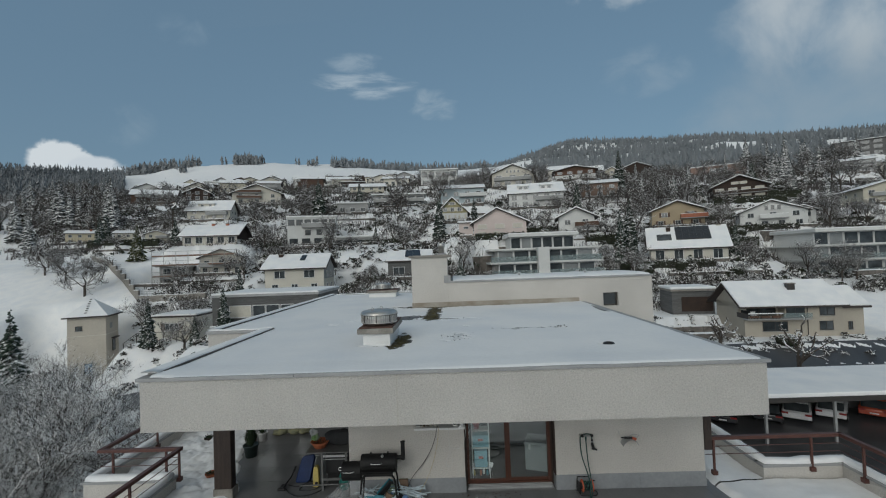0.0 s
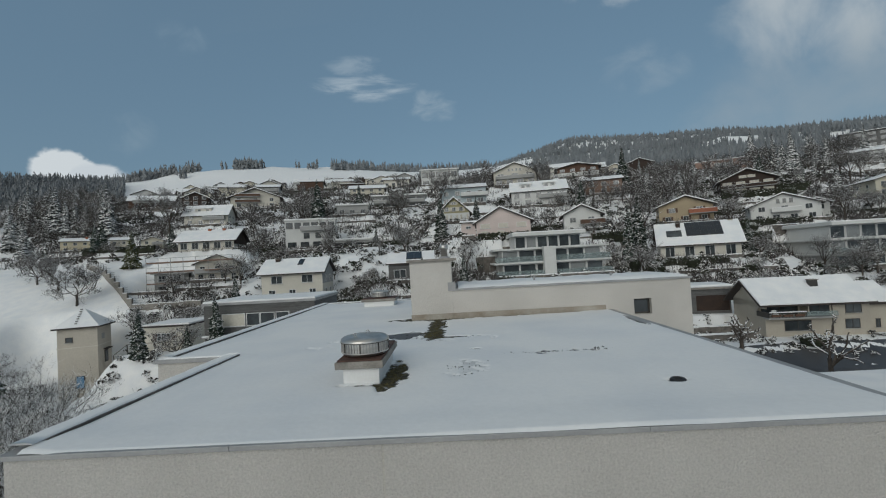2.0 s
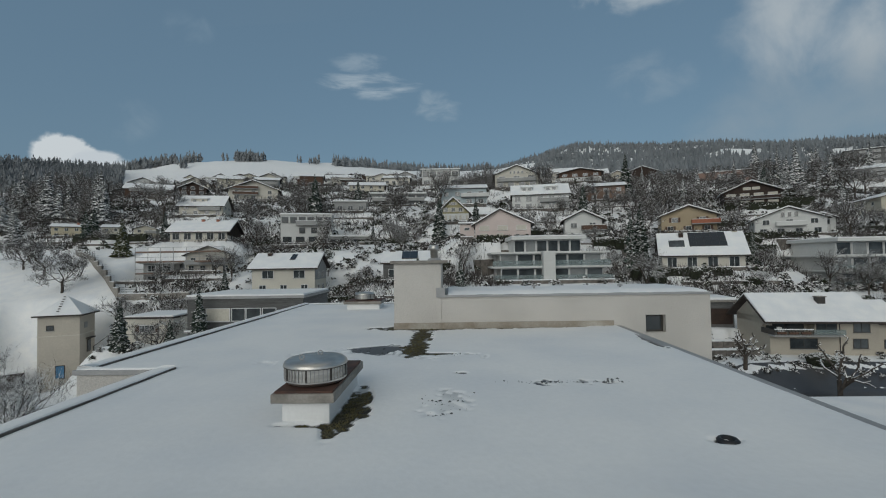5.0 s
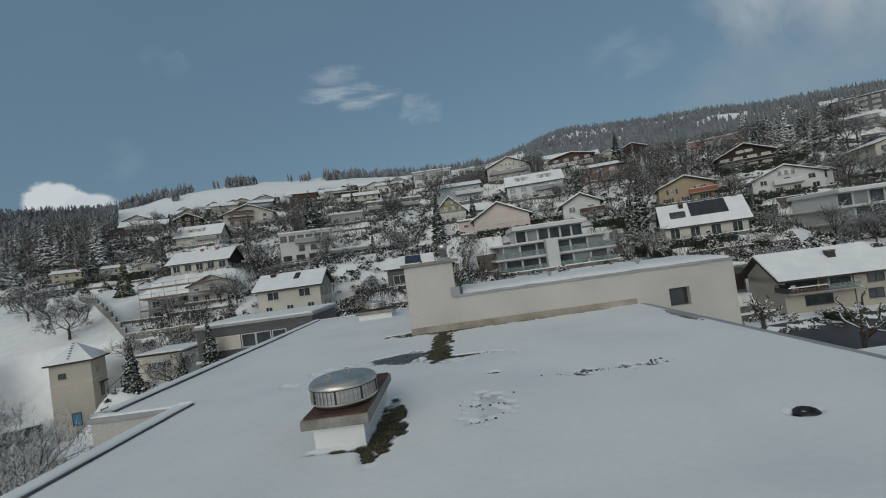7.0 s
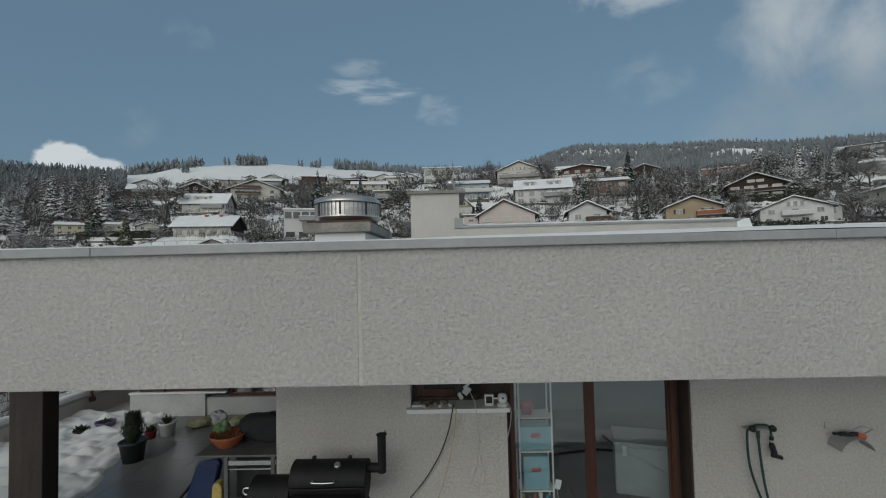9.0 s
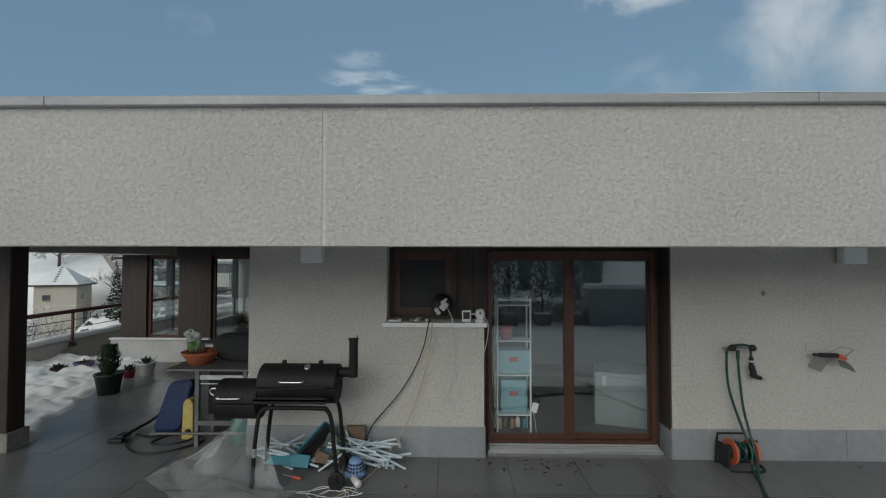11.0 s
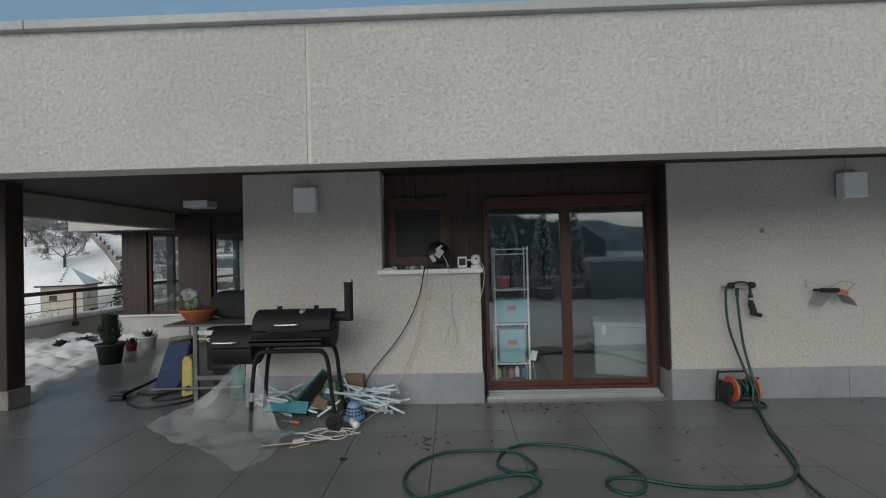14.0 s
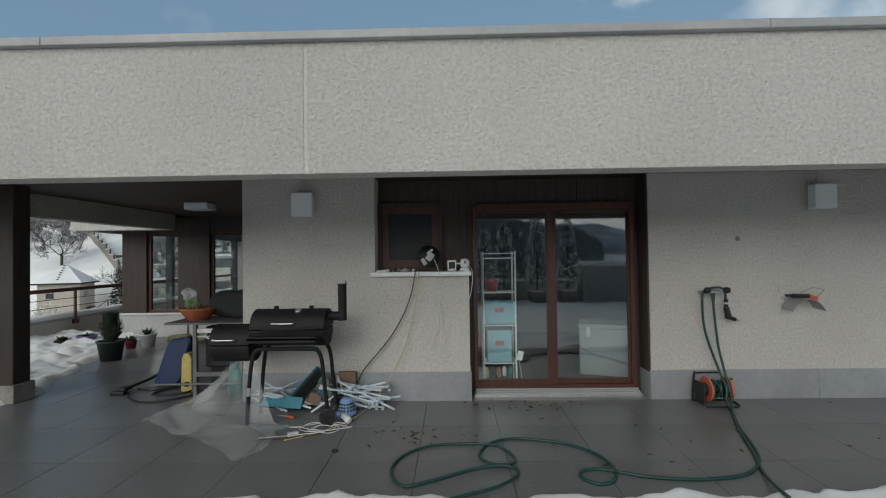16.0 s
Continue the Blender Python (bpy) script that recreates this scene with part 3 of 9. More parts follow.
def cap_snow(points, width, height, seed):
    """A rounded, uneven strip of snow lying along a wall cap."""
    g = Geo()
    pts = [Vector(p) for p in points]
    fine = []
    for a, b in zip(pts, pts[1:]):
        n = max(2, int((b - a).length / 0.25))
        fine += [a.lerp(b, k / n) for k in range(n)]
    fine.append(pts[-1])
    n = len(fine)
    prof = [(-0.5, 0), (-0.47, 0.6), (-0.3, 0.95), (0, 1.0), (0.3, 0.93), (0.47, 0.55), (0.5, 0)]
    rnd = random.Random(seed)
    for i, p in enumerate(fine):
        d = (fine[min(i + 1, n - 1)] - fine[max(i - 1, 0)]).normalized()
        s = Vector((d.y, -d.x, 0))
        h, w, off = height * rnd.uniform(0.8, 1.15), width * rnd.uniform(0.92, 1.04), rnd.uniform(-0.01, 0.01)
        for u, v in prof:
            g.v.append(tuple(p + s * (u * w + off) + Vector((0, 0, v * h))))
    m = len(prof)
    for i in range(n - 1):
        for j in range(m - 1):
            a = i * m + j
            g.f.append((a, a + 1, a + m + 1, a + m))
    g.f += [tuple(range(m)), tuple(range(n * m - 1, n * m - m - 1, -1))]
    return g


for pts, w, s in ((((FX0 + 0.09, FY + 0.12, FZ1 + 0.128), (FX0 + 0.09, NY + 0.1, FZ1 + 0.128)), 0.31, 1),
                  (((LX + 0.09, NY + 0.1, FZ1 + 0.128), (LX + 0.09, BY, FZ1 + 0.128)), 0.31, 2),
                  (((LX, NY + 0.1, FZ1 + 0.1), (FX0, NY + 0.1, FZ1 + 0.1)), 0.22, 3),
                  (((LX + 0.2, BY + 0.1, FZ1 + 0.1), (RX, BY + 0.1, FZ1 + 0.1)), 0.22, 4)):
    tagged(part("cap_snow", cap_snow(pts, w, 0.03, s), M_SNOW_ROOF, None, smooth=True), "strip of snow on a grey roof edge cap", "snow", kind="stuff")

# roof superstructure: tall block with a flue, long low block with a window
block = thing("roof_superstructure", "cream plastered lift and stair block on the roof", "roof block", kind="structure")
part("tall_wall", Geo().box(-0.65, PY, 3.0, 0.88, PY + 2.6, 5.27), M_WALL, block, bevel=0.01)
part("tall_cap", Geo().box(-0.75, PY - 0.1, 5.27, 1.08, PY + 2.7, 5.37), M_CONC, block, bevel=0.01)
g = Geo().box(0.88, PY + 0.02, 2.0, 7.42, PY + 3.6, 4.17).box(8.05, PY + 0.02, -12, 9.48, PY + 3.6, 4.17)
g.box(7.42, PY + 0.02, -12, 8.05, PY + 3.6, 2.96).box(7.42, PY + 0.02, 3.52, 8.05, PY + 3.6, 4.17).box(7.42, PY + 0.3, 2.96, 8.05, PY + 3.6, 3.52)
part("low_wall", g, M_WALL, block)
part("low_cap", Geo().box(0.9, PY - 0.04, 4.17, 9.54, PY + 3.66, 4.24), M_FLASH, block, bevel=0.006)
part("plinth_strip", Geo().box(-0.665, PY - 0.016, 3.0, 6.4, PY + 0.01, 3.36), mat("stained_plinth", (0.40, 0.37, 0.32), (0.27, 0.23, 0.18), 0.9, 1.5), block)
part("upstand", Geo().box(0.72, PY - 0.05, 4.17, 1.0, PY + 0.1, 4.48), M_FLASH, block)
w = part("window", Geo().box(7.42, PY + 0.2, 2.96, 8.05, PY + 0.24, 3.02).box(7.42, PY + 0.2, 3.46, 8.05, PY + 0.24, 3.52).box(7.42, PY + 0.2, 3.02, 7.48, PY + 0.24, 3.46).box(7.99, PY + 0.2, 3.02, 8.05, PY + 0.24, 3.46), M_FRAMED, block)
part("pane", Geo().box(7.48, PY + 0.21, 3.02, 7.99, PY + 0.225, 3.46), M_PANE, w)
part("block_snow", cap_snow(((1.1, PY + 1.8, 4.24), (9.4, PY + 1.8, 4.24)), 3.5, 0.11, 5), M_SNOW_ROOF, block, smooth=True)
flue = thing("flue_pipe", "short steel flue pipe with a rain collar", "flue", (0.62, PY + 1.2, 5.37))
part("pipe", Geo().lathe([(0.13, 0), (0.13, 0.34), (0.17, 0.36), (0.17, 0.5), (0.12, 0.54)], 0, 0, 20), M_STEEL, flue, smooth=True)
part("collar", Geo().lathe([(0.24, 0), (0.22, 0.05), (0.14, 0.09)], 0, 0, 20), M_FLASH, flue)


def roof_fan(name, label, x, y, z, w, length, height, r):
    """Roof extract fan: rendered plinth, concrete slab, turned steel hood with eye bolts."""
    t = thing(name, label, "roof fan", (x, y, z))
    part("plinth", Geo().box(-w / 2, 0, 0, w / 2, length, height), M_WHITE, t, bevel=0.008)
    part("base_strip", Geo().box(-w / 2 - 0.01, -0.012, -0.08, w / 2 + 0.01, length, 0.0), M_FLASH, t)
    part("slab", Geo().box(-w / 2 - 0.12, -0.1, height, w / 2 + 0.09, length + 0.06, height + 0.125), M_CONC, t, "weathered concrete slab", bevel=0.012)
    part("slab_cover", Geo().box(-w / 2 - 0.08, -0.06, height + 0.125, w / 2 + 0.06, length, height + 0.155), mat("rusty_cover", (0.10, 0.05, 0.035), (0.05, 0.03, 0.025), 0.7, 4), t)
    cy, z0 = 0.46, height + 0.155
    part("drum", Geo().lathe([(r * 0.74, z0), (r * 0.88, z0 + 0.025), (r * 0.98, z0 + 0.065), (r * 0.98, z0 + 0.085), (r * 0.955, z0 + 0.09), (r * 0.955, z0 + 0.262)], 0, cy, 40), M_STEEL, t, "brushed steel drum", smooth=False)
    part("hood", Geo().lathe([(r * 0.985, z0 + 0.25), (r, z0 + 0.258), (r, z0 + 0.275), (r * 0.965, z0 + 0.31), (r * 0.88, z0 + 0.338), (r * 0.62, z0 + 0.362), (r * 0.56, z0 + 0.357), (r * 0.3, z0 + 0.37), (0.02, z0 + 0.375)], 0, cy, 40), M_STEEL, t, "domed steel hood", smooth=True)
    part("band", Geo().lathe([(r * 1.004, z0 + 0.25), (r * 1.004, z0 + 0.26)], 0, cy, 40), M_FRAMED, t)
    for k in range(48):
        a = k * math.pi / 24
        wide = 0.011 if k % 6 == 0 else 0.004
        px, py = r * 0.965 * math.cos(a), cy + r * 0.965 * math.sin(a)
        part("louvre_bar", Geo().box(-0.008, -wide, 0, 0.008, wide, 0.17, pose(px, py, z0 + 0.085, 0, 0, math.degrees(a))), M_FRAMED if k % 6 == 0 else M_FLASH, t)
    for ex, ey in ((-0.12, cy - 0.25), (0.05, cy + 0.05)):
        ring = [(ex + 0.032 * math.cos(a), ey, z0 + 0.40 + 0.032 * math.sin(a)) for a in np.linspace(0, 2 * math.pi, 13)]
        part("eye_bolt", Geo().tube(ring, 0.008, 6), M_FLASH, t)
    return t


fan = roof_fan("roof_fan", "steel roof fan on a white plinth in snow", -0.78, 0.6, 3.16, 0.65, 1.75, 0.30, 0.455)
far_fan = roof_fan("roof_fan", "distant steel roof fan on a white plinth", -2.85, 14.4, 3.16, 1.5, 1.3, 0.28, 0.45)
drain = thing("roof_drain", "black rubber roof drain ring in the snow", "roof drain", (4.45, -0.1, 3.14))
part("ring", Geo().lathe([(0.12, 0), (0.125, 0.05), (0.10, 0.075), (0.075, 0.07), (0.07, 0.02)], 0, 0, 20), mat("black_rubber", (0.02, 0.02, 0.022), None, 0.5), drain, smooth=True)
for nx_, ny_ in ((4.1, PY + 1.2), (7.0, PY + 1.0)):
    v = thing("vent_cowl", "small dark vent cowl on the snowy block roof", "vent", (nx_, ny_, 4.3))
    part("stem", Geo().lathe([(0.04, 0), (0.04, 0.12)], 0, 0, 10), M_FLASH, v)
    part("cap", Geo().lathe([(0.09, 0.11), (0.09, 0.14), (0.02, 0.18)], 0, 0, 12), M_FLASH, v)

# ---- terrace ----
WALL_TOP = 2.52
wall_parts = thing("wall_terrace", "cream rough-plastered terrace wall with grey metal skirting", "wall", kind="structure")
g = Geo().box(-1.37, 0, 0, 0.14, 0.3, WALL_TOP).box(0.14, 0, 0, 1.2, 0.3, 1.40)
part("wall_panel", g, M_WALL, wall_parts)
part("wall_panel", Geo().box(3.21, 0, 0, 6.46, 0.3, WALL_TOP), M_WALL, wall_parts, bevel=0.01)
part("wall_return", Geo().box(-1.37, 0.3, 0, -1.17, 4.3, WALL_TOP), M_WALL, wall_parts)
part("wall_return", Geo().box(6.26, 0.3, 0, 6.46, 9.5, WALL_TOP), M_WALL, wall_parts)
for a, b in ((-1.375, 1.205), (3.2, 5.026), (5.03, 6.465)):
    part("skirting", Geo().box(a, -0.014, 0, b, -0.001, 0.325), M_SKIRT, wall_parts, bevel=0.003)
part("skirting", Geo().box(1.201, -0.014, 0, 1.212, 0.27, 0.325), M_SKIRT, wall_parts)
part("skirting", Geo().box(3.197, 0.0, 0, 3.208, 0.27, 0.325), M_SKIRT, wall_parts)
part("corner_board", Geo().box(6.46, -0.02, 0.78, 6.62, 0.1, WALL_TOP), M_DARKWOOD, wall_parts)

soffit = part("soffit", Geo().box(FX0 + 0.2, FY + 0.2, WALL_TOP, FX1 - 0.2, NY + 1.0, 2.62), M_DARKWOOD)
tagged(soffit, "dark-stained timber soffit under the roof overhang", "soffit", kind="structure")

# ---- houses on the hillside ----
def wall_colour(name, c, dirt=0.86):
    return mat(name, c, tuple(v * dirt for v in c), 0.9, 0.25, 0.0, 5, 0.05)


W_WHITE = wall_colour("white_render", (0.62, 0.62, 0.60))
W_CREAM = wall_colour("cream_render", (0.56, 0.525, 0.43))
W_TOWER = wall_colour("weathered_tower_render", (0.50, 0.455, 0.385))
W_BEIGE = wall_colour("beige_render", (0.43, 0.39, 0.325))
W_PALE = wall_colour("pale_cream_render", (0.58, 0.55, 0.48))
W_YELLOW = wall_colour("straw_render", (0.52, 0.46, 0.33))
W_PINK = wall_colour("pink_render", (0.60, 0.51, 0.475))
W_BLUE = wall_colour("pale_blue_render", (0.42, 0.48, 0.50))
W_GREEN = wall_colour("olive_shingle", (0.33, 0.30, 0.17))
W_TAN = wall_colour("ochre_render", (0.40, 0.325, 0.22))
W_DARK = mat("dark_chalet_wood", (0.045, 0.028, 0.02), (0.03, 0.02, 0.016), 0.8, 1, 0, 8, 0.3)
W_BROWN = mat("brown_timber", (0.11, 0.065, 0.045), (0.08, 0.045, 0.03), 0.8, 1, 0, 8, 0.3)
W_BRICK = wall_colour("brick_brown_render", (0.22, 0.15, 0.115))
W_GREY = wall_colour("grey_render", (0.34, 0.34, 0.33))
W_SLAT = mat("grey_timber_cladding", (0.13, 0.13, 0.128), (0.09, 0.088, 0.085), 0.8, 0.6, 0.01, 5, 0.3, stretch=(0.3, 0.3, 8))
W_ORANGE = wall_colour("orange_brick", (0.27, 0.18, 0.145))
M_TERRA = mat("terracotta", (0.36, 0.14, 0.08), (0.28, 0.10, 0.06), 0.8, 3)
M_SOLAR = mat("dark_solar_panel", (0.012, 0.016, 0.022), (0.018, 0.022, 0.028), 0.15, 1, spec=0.7)
M_CURTAIN = mat("pale_shutter", (0.55, 0.52, 0.45), (0.48, 0.45, 0.38), 0.8, 4)
M_BLUEP = mat("blue_awning", (0.03, 0.06, 0.2), None, 0.7)


def window(parent, cx, y, z, w, h, frame_mat, shutters=None, bars=1, sill=True, pane=None):
    """Window on a wall that faces -y at depth y: frame with mullions, recessed panes, sill."""
    t = 0.07
    xs = [cx - w / 2]
    for k in range(bars):
        xs += [cx - w / 2 + w * k / bars + (t if k == 0 else 0.03), cx - w / 2 + w * (k + 1) / bars - (t if k == bars - 1 else 0.03)]
    xs.append(cx + w / 2)
    ob = part("window", frame_plate(xs, [z, z + t, z + h - t, z + h], [(1 + 2 * k, 1) for k in range(bars)], y - 0.05, y + 0.05), frame_mat, parent)
    for k in range(bars):
        part("pane", Geo().box(xs[1 + 2 * k], y - 0.012, z + t, xs[2 + 2 * k], y + 0.02, z + h - t), pane or M_PANE, ob)
    if sill:
        part("sill", Geo().box(cx - w / 2 - 0.08, y - 0.16, z - 0.06, cx + w / 2 + 0.08, y - 0.0, z - 0.002), W_GREY, ob)
    if shutters:
        for s in (-1, 1):
            x = cx + s * (w / 2 + 0.28)
            part("shutter", Geo().box(x - 0.25, y - 0.06, z, x + 0.25, y - 0.01, z + h), shutters, ob)
    return ob


def balcony(parent, x0, x1, y, z, depth, rail_mat, slab_mat, h=1.0):
    b = part("balcony", Geo().box(x0, y - depth, z - 0.2, x1, y, z), slab_mat, parent)
    part("balustrade", Geo().box(x0, y - depth, z, x1, y - depth + 0.06, z + h).box(x0, y - depth + 0.06, z, x0 + 0.06, y, z + h).box(x1 - 0.06, y - depth + 0.06, z, x1, y, z + h), rail_mat, b)
    part("balcony_snow", Geo().box(x0 + 0.01, y - depth - 0.03, z + h, x1 - 0.01, y - depth + 0.1, z + h + 0.09), M_SNOW_ROOF, b)
    return b


def house(label, x0, x1, y, z, eave, depth=10.0, roof="gx", rise=2.5, over=0.7, wall=W_WHITE, frame_mat=M_FRAMEW, rows=(), chimney=(), rz=0.0, gable=None,
          balconies=(), base=None, base_h=0.0, dormers=(), apex=None, snow=0.28, shutters=None, side=True, panels=(), turn=0.75, size=1.0, pane=None):
    """A house whose front faces -y. eave: height of the walls. roof: gx (ridge across), gy (gable to the front), flat, shed.
    rows: (height of sill, window height, count, window width, bars). apex: where the gable's peak stands, 0 to 1."""
    w = x1 - x0
    cx = (x0 + x1) / 2
    if rz == 0.0:
        rz = -turn * math.degrees(math.atan2(cx, y + 9))
    t = thing("house", label, "house", (cx, y, z), rz)
    t.matrix_basis = t.matrix_basis @ Matrix.Scale(size, 4)
    a, b, d = -w / 2, w / 2, depth
    k = 0.5 if apex is None else apex
    px = a + w * k
    # walls
    g = Geo()
    if roof == "gy":
        g.prism([(a, -6), (b, -6), (b, eave), (px, eave + rise), (a, eave)], 0, d, "y")
    elif roof == "gx":
        g.prism([(0, -6), (d, -6), (d, eave), (d / 2, eave + rise), (0, eave)], a, b, "x")
    else:
        g.box(a, 0, -6, b, d, eave)
    part("wall", g, wall, t)
    if base is not None:
        part("base_wall", Geo().box(a - 0.03, -0.03, -6, b + 0.03, d + 0.03, base_h), base, t)
    if gable is not None:
        if roof == "gy":
            zz = eave * 0.98
            part("gable_cladding", Geo().prism([(a, zz), (b, zz), (b, eave), (px, eave + rise), (a, eave)], -0.05, 0.0, "y"), gable, t)
        else:
            for s, e in ((b, b + 0.05), (a - 0.05, a)):
                part("gable_cladding", Geo().prism([(0, eave * 0.55), (d, eave * 0.55), (d, eave), (d / 2, eave + rise), (0, eave)], s, e, "x"), gable, t)
    # roof slabs and the snow on them
    o = over
    if roof == "gy":
        for (xa, za), (xb, zb) in (((a - o, eave - o * rise / max(px - a, 0.1)), (px, eave + rise)), ((b + o, eave - o * rise / max(b - px, 0.1)), (px, eave + rise))):
            part("roof", Geo().prism([(xa, za), (xb, zb), (xb, zb + 0.22), (xa, za + 0.22)], -o, d + o, "y"), M_ROOFEDGE, t)
            part("roof_snow", Geo().prism([(xa, za + 0.222), (xb, zb + 0.222), (xb, zb + 0.22 + snow), (xa * 0.995 + cx * 0, za + 0.22 + snow * 0.8)], -o - 0.03, d + o, "y"), M_SNOW_ROOF, t)
    elif roof == "gx":
        s = rise / (d / 2)
        for ya, yb in ((-o, d / 2), (d + o, d / 2)):
            za = eave - o * s
            zb = eave + rise
            part("roof", Geo().prism([(ya, za), (yb, zb), (yb, zb + 0.22), (ya, za + 0.22)], a - o, b + o, "x"), M_ROOFEDGE, t)
            part("roof_snow", Geo().prism([(ya * 0.99, za + 0.222), (yb, zb + 0.222), (yb, zb + 0.22 + snow), (ya * 0.97, za + 0.22 + snow * 0.8)], a - o + 0.06, b + o - 0.06, "x"), M_SNOW_ROOF, t)
    elif roof == "shed":
        part("roof", Geo().prism([(-o, eave), (d + o, eave + rise), (d + o, eave + rise + 0.22), (-o, eave + 0.22)], a - o, b + o, "x"), M_ROOFEDGE, t)
        part("roof_snow", Geo().prism([(-o, eave + 0.222), (d + o, eave + rise + 0.222), (d + o, eave + rise + 0.22 + snow), (-o, eave + 0.2 + snow)], a - o + 0.06, b + o - 0.06, "x"), M_SNOW_ROOF, t)
    else:
        part("roof", Geo().box(a - o, -o, eave, b + o, d + o, eave + 0.25), M_ROOFEDGE if wall in (W_SLAT, W_DARK, W_BROWN) else W_WHITE, t)
        part("roof_snow", Geo().box(a - o + 0.08, -o + 0.08, eave + 0.252, b + o - 0.08, d + o - 0.08, eave + 0.25 + snow), M_SNOW_ROOF, t, bevel=0.08)
    for row in rows:
        sill, h, n, ww, bars = row[:5]
        lo, hi = (row[5], row[6]) if len(row) > 6 else (0.0, 1.0)
        for i in range(n):
            u = lo + (hi - lo) * (i + 0.5) / n
            window(t, a + w * u, 0, sill, ww, h, frame_mat, shutters, bars, pane=pane)
    if side:
        sx = b if cx < 0 else a
        for sill in ([r[0] for r in rows][:2] or [1.0]):
            for v in (0.3, 0.68):
                g = Geo().box(sx - 0.05, d * v - 0.6, sill, sx + 0.05, d * v + 0.6, sill + 1.2)
                wn_ = part("window", g, frame_mat, t)
                part("pane", Geo().box(sx - 0.06, d * v - 0.5, sill + 0.1, sx + 0.06, d * v + 0.5, sill + 1.1), M_PANE, wn_)
    for bx0, bx1, bz, rail in balconies:
        balcony(t, a + w * bx0, a + w * bx1, 0, bz, 1.4, rail, W_GREY)
    for u, v, hh, cmat in chimney:
        top = eave + (rise if roof != "flat" else 0.3)
        c = part("chimney", Geo().box(a + w * u - 0.4, d * v - 0.35, eave * 0.8, a + w * u + 0.4, d * v + 0.35, top + hh), cmat, t)
        part("chimney_cap", Geo().box(a + w * u - 0.5, d * v - 0.45, top + hh, a + w * u + 0.5, d * v + 0.45, top + hh + 0.12), M_CONC, c)
    for u, dw in dormers:
        s = rise / (d / 2)
        y0 = d * 0.14
        zb = eave + y0 * s
        dm = part("dormer", Geo().box(a + w * u - dw / 2, y0, zb - 0.3, a + w * u + dw / 2, d * 0.5, zb + 1.5), wall, t)
        part("dormer_roof", Geo().prism([(y0 - 0.4, zb + 1.45), (d * 0.5, zb + 1.75), (d * 0.5, zb + 2.0), (y0 - 0.4, zb + 1.75)], a + w * u - dw / 2 - 0.3, a + w * u + dw / 2 + 0.3, "x"), M_SNOW_ROOF, dm)
        for q in (-0.25, 0.25):
            part("dormer_window", Geo().box(a + w * u + q * dw - 0.5, y0 - 0.04, zb + 0.15, a + w * u + q * dw + 0.5, y0 + 0.04, zb + 1.2), M_PANE, dm)
    for u0, u1, v0, v1, pm in panels:
        s = rise / (d / 2)
        ya, yb = d * v0, d * v1
        za, zb = eave + ya * s + 0.24 + snow, eave + yb * s + 0.24 + snow
        ob = part("roof_panel", Geo().prism([(ya, za - 0.1), (yb, zb - 0.1), (yb, zb + 0.04), (ya, za + 0.04)], a + w * u0, a + w * u1, "x"), M_FRAMED if pm is M_SOLAR else pm, t)
        if pm is M_SOLAR:
            nu_, nv_ = max(2, int(w * (u1 - u0) / 1.1)), 3
            for iu in range(nu_):
                for iv in range(nv_):
                    pa, pb = ya + (yb - ya) * (iv + 0.02) / nv_, ya + (yb - ya) * (iv + 0.97) / nv_
                    qa, qb = za + (zb - za) * (iv + 0.02) / nv_, za + (zb - za) * (iv + 0.97) / nv_
                    xa_ = a + w * (u0 + (u1 - u0) * iu / nu_)
                    part("module", Geo().prism([(pa, qa + 0.042), (pb, qb + 0.042), (pb, qb + 0.07), (pa, qa + 0.07)], xa_ + 0.02, xa_ + w * (u1 - u0) / nu_ - 0.02, "x"), pm, ob)
    PADS.append((cx - w * size / 2 - 1.2, cx + w * size / 2 + 1.2, y - 2.0, y + depth * size + 0.8, z))
    return t


SH = M_CURTAIN
house("straw-coloured house with terracotta chimney, snowy roof", -104.25, -93.95, 105, 12.88, 5.0, 9, "gx", 1.3, wall=W_YELLOW, rows=((0.8, 1.2, 3, 1.3, 2), (3.2, 1.2, 3, 1.3, 2)), chimney=((0.85, 0.3, 0.8, M_TERRA),), size=0.594)
house("cream two-storey house with low snowy roof", -86.62, -79.82, 100, 12.26, 5.0, 9, "gx", 1.2, wall=W_CREAM, rows=((0.8, 1.2, 2, 1.2, 2), (3.2, 1.2, 2, 1.2, 2)), size=0.553)
house("cream house with gable and balcony beside it", -79.73, -71.23, 101, 12.05, 4.6, 9, "gy", 1.5, wall=W_CREAM, rows=((0.8, 1.2, 2, 1.2, 2), (3.0, 1.3, 2, 1.3, 2)), balconies=((0.5, 1.05, 2.8, W_GREY),), size=0.547)
house("grey barn with steep brown roof", -116.39, -105.69, 160, 26.55, 3.0, 8, "gx", 2.5, wall=W_BROWN, snow=0.1, side=False, size=0.754)
house("cream chalet house with wide dormer and balconies", -77.61, -61.61, 115.3, 18.98, 4.6, 9, "gx", 3.8, 0.9, W_PALE, rows=((0.7, 1.7, 4, 1.5, 2), (3.0, 1.2, 3, 1.4, 2)), dormers=((0.42, 6.0),), balconies=((0.45, 0.95, 2.6, W_GREY),), turn=0.3, size=0.737)
house("house with dark timber gable and broad snowy roof", -59.83, -45.13, 85.3, 10.29, 3.0, 11, "gx", 2.9, 1.0, W_PALE, rows=((0.6, 1.8, 5, 1.8, 2),), gable=W_DARK, chimney=((0.45, 0.45, 0.6, M_TERRA), (0.72, 0.45, 0.6, M_TERRA)), turn=0.3, size=0.777)
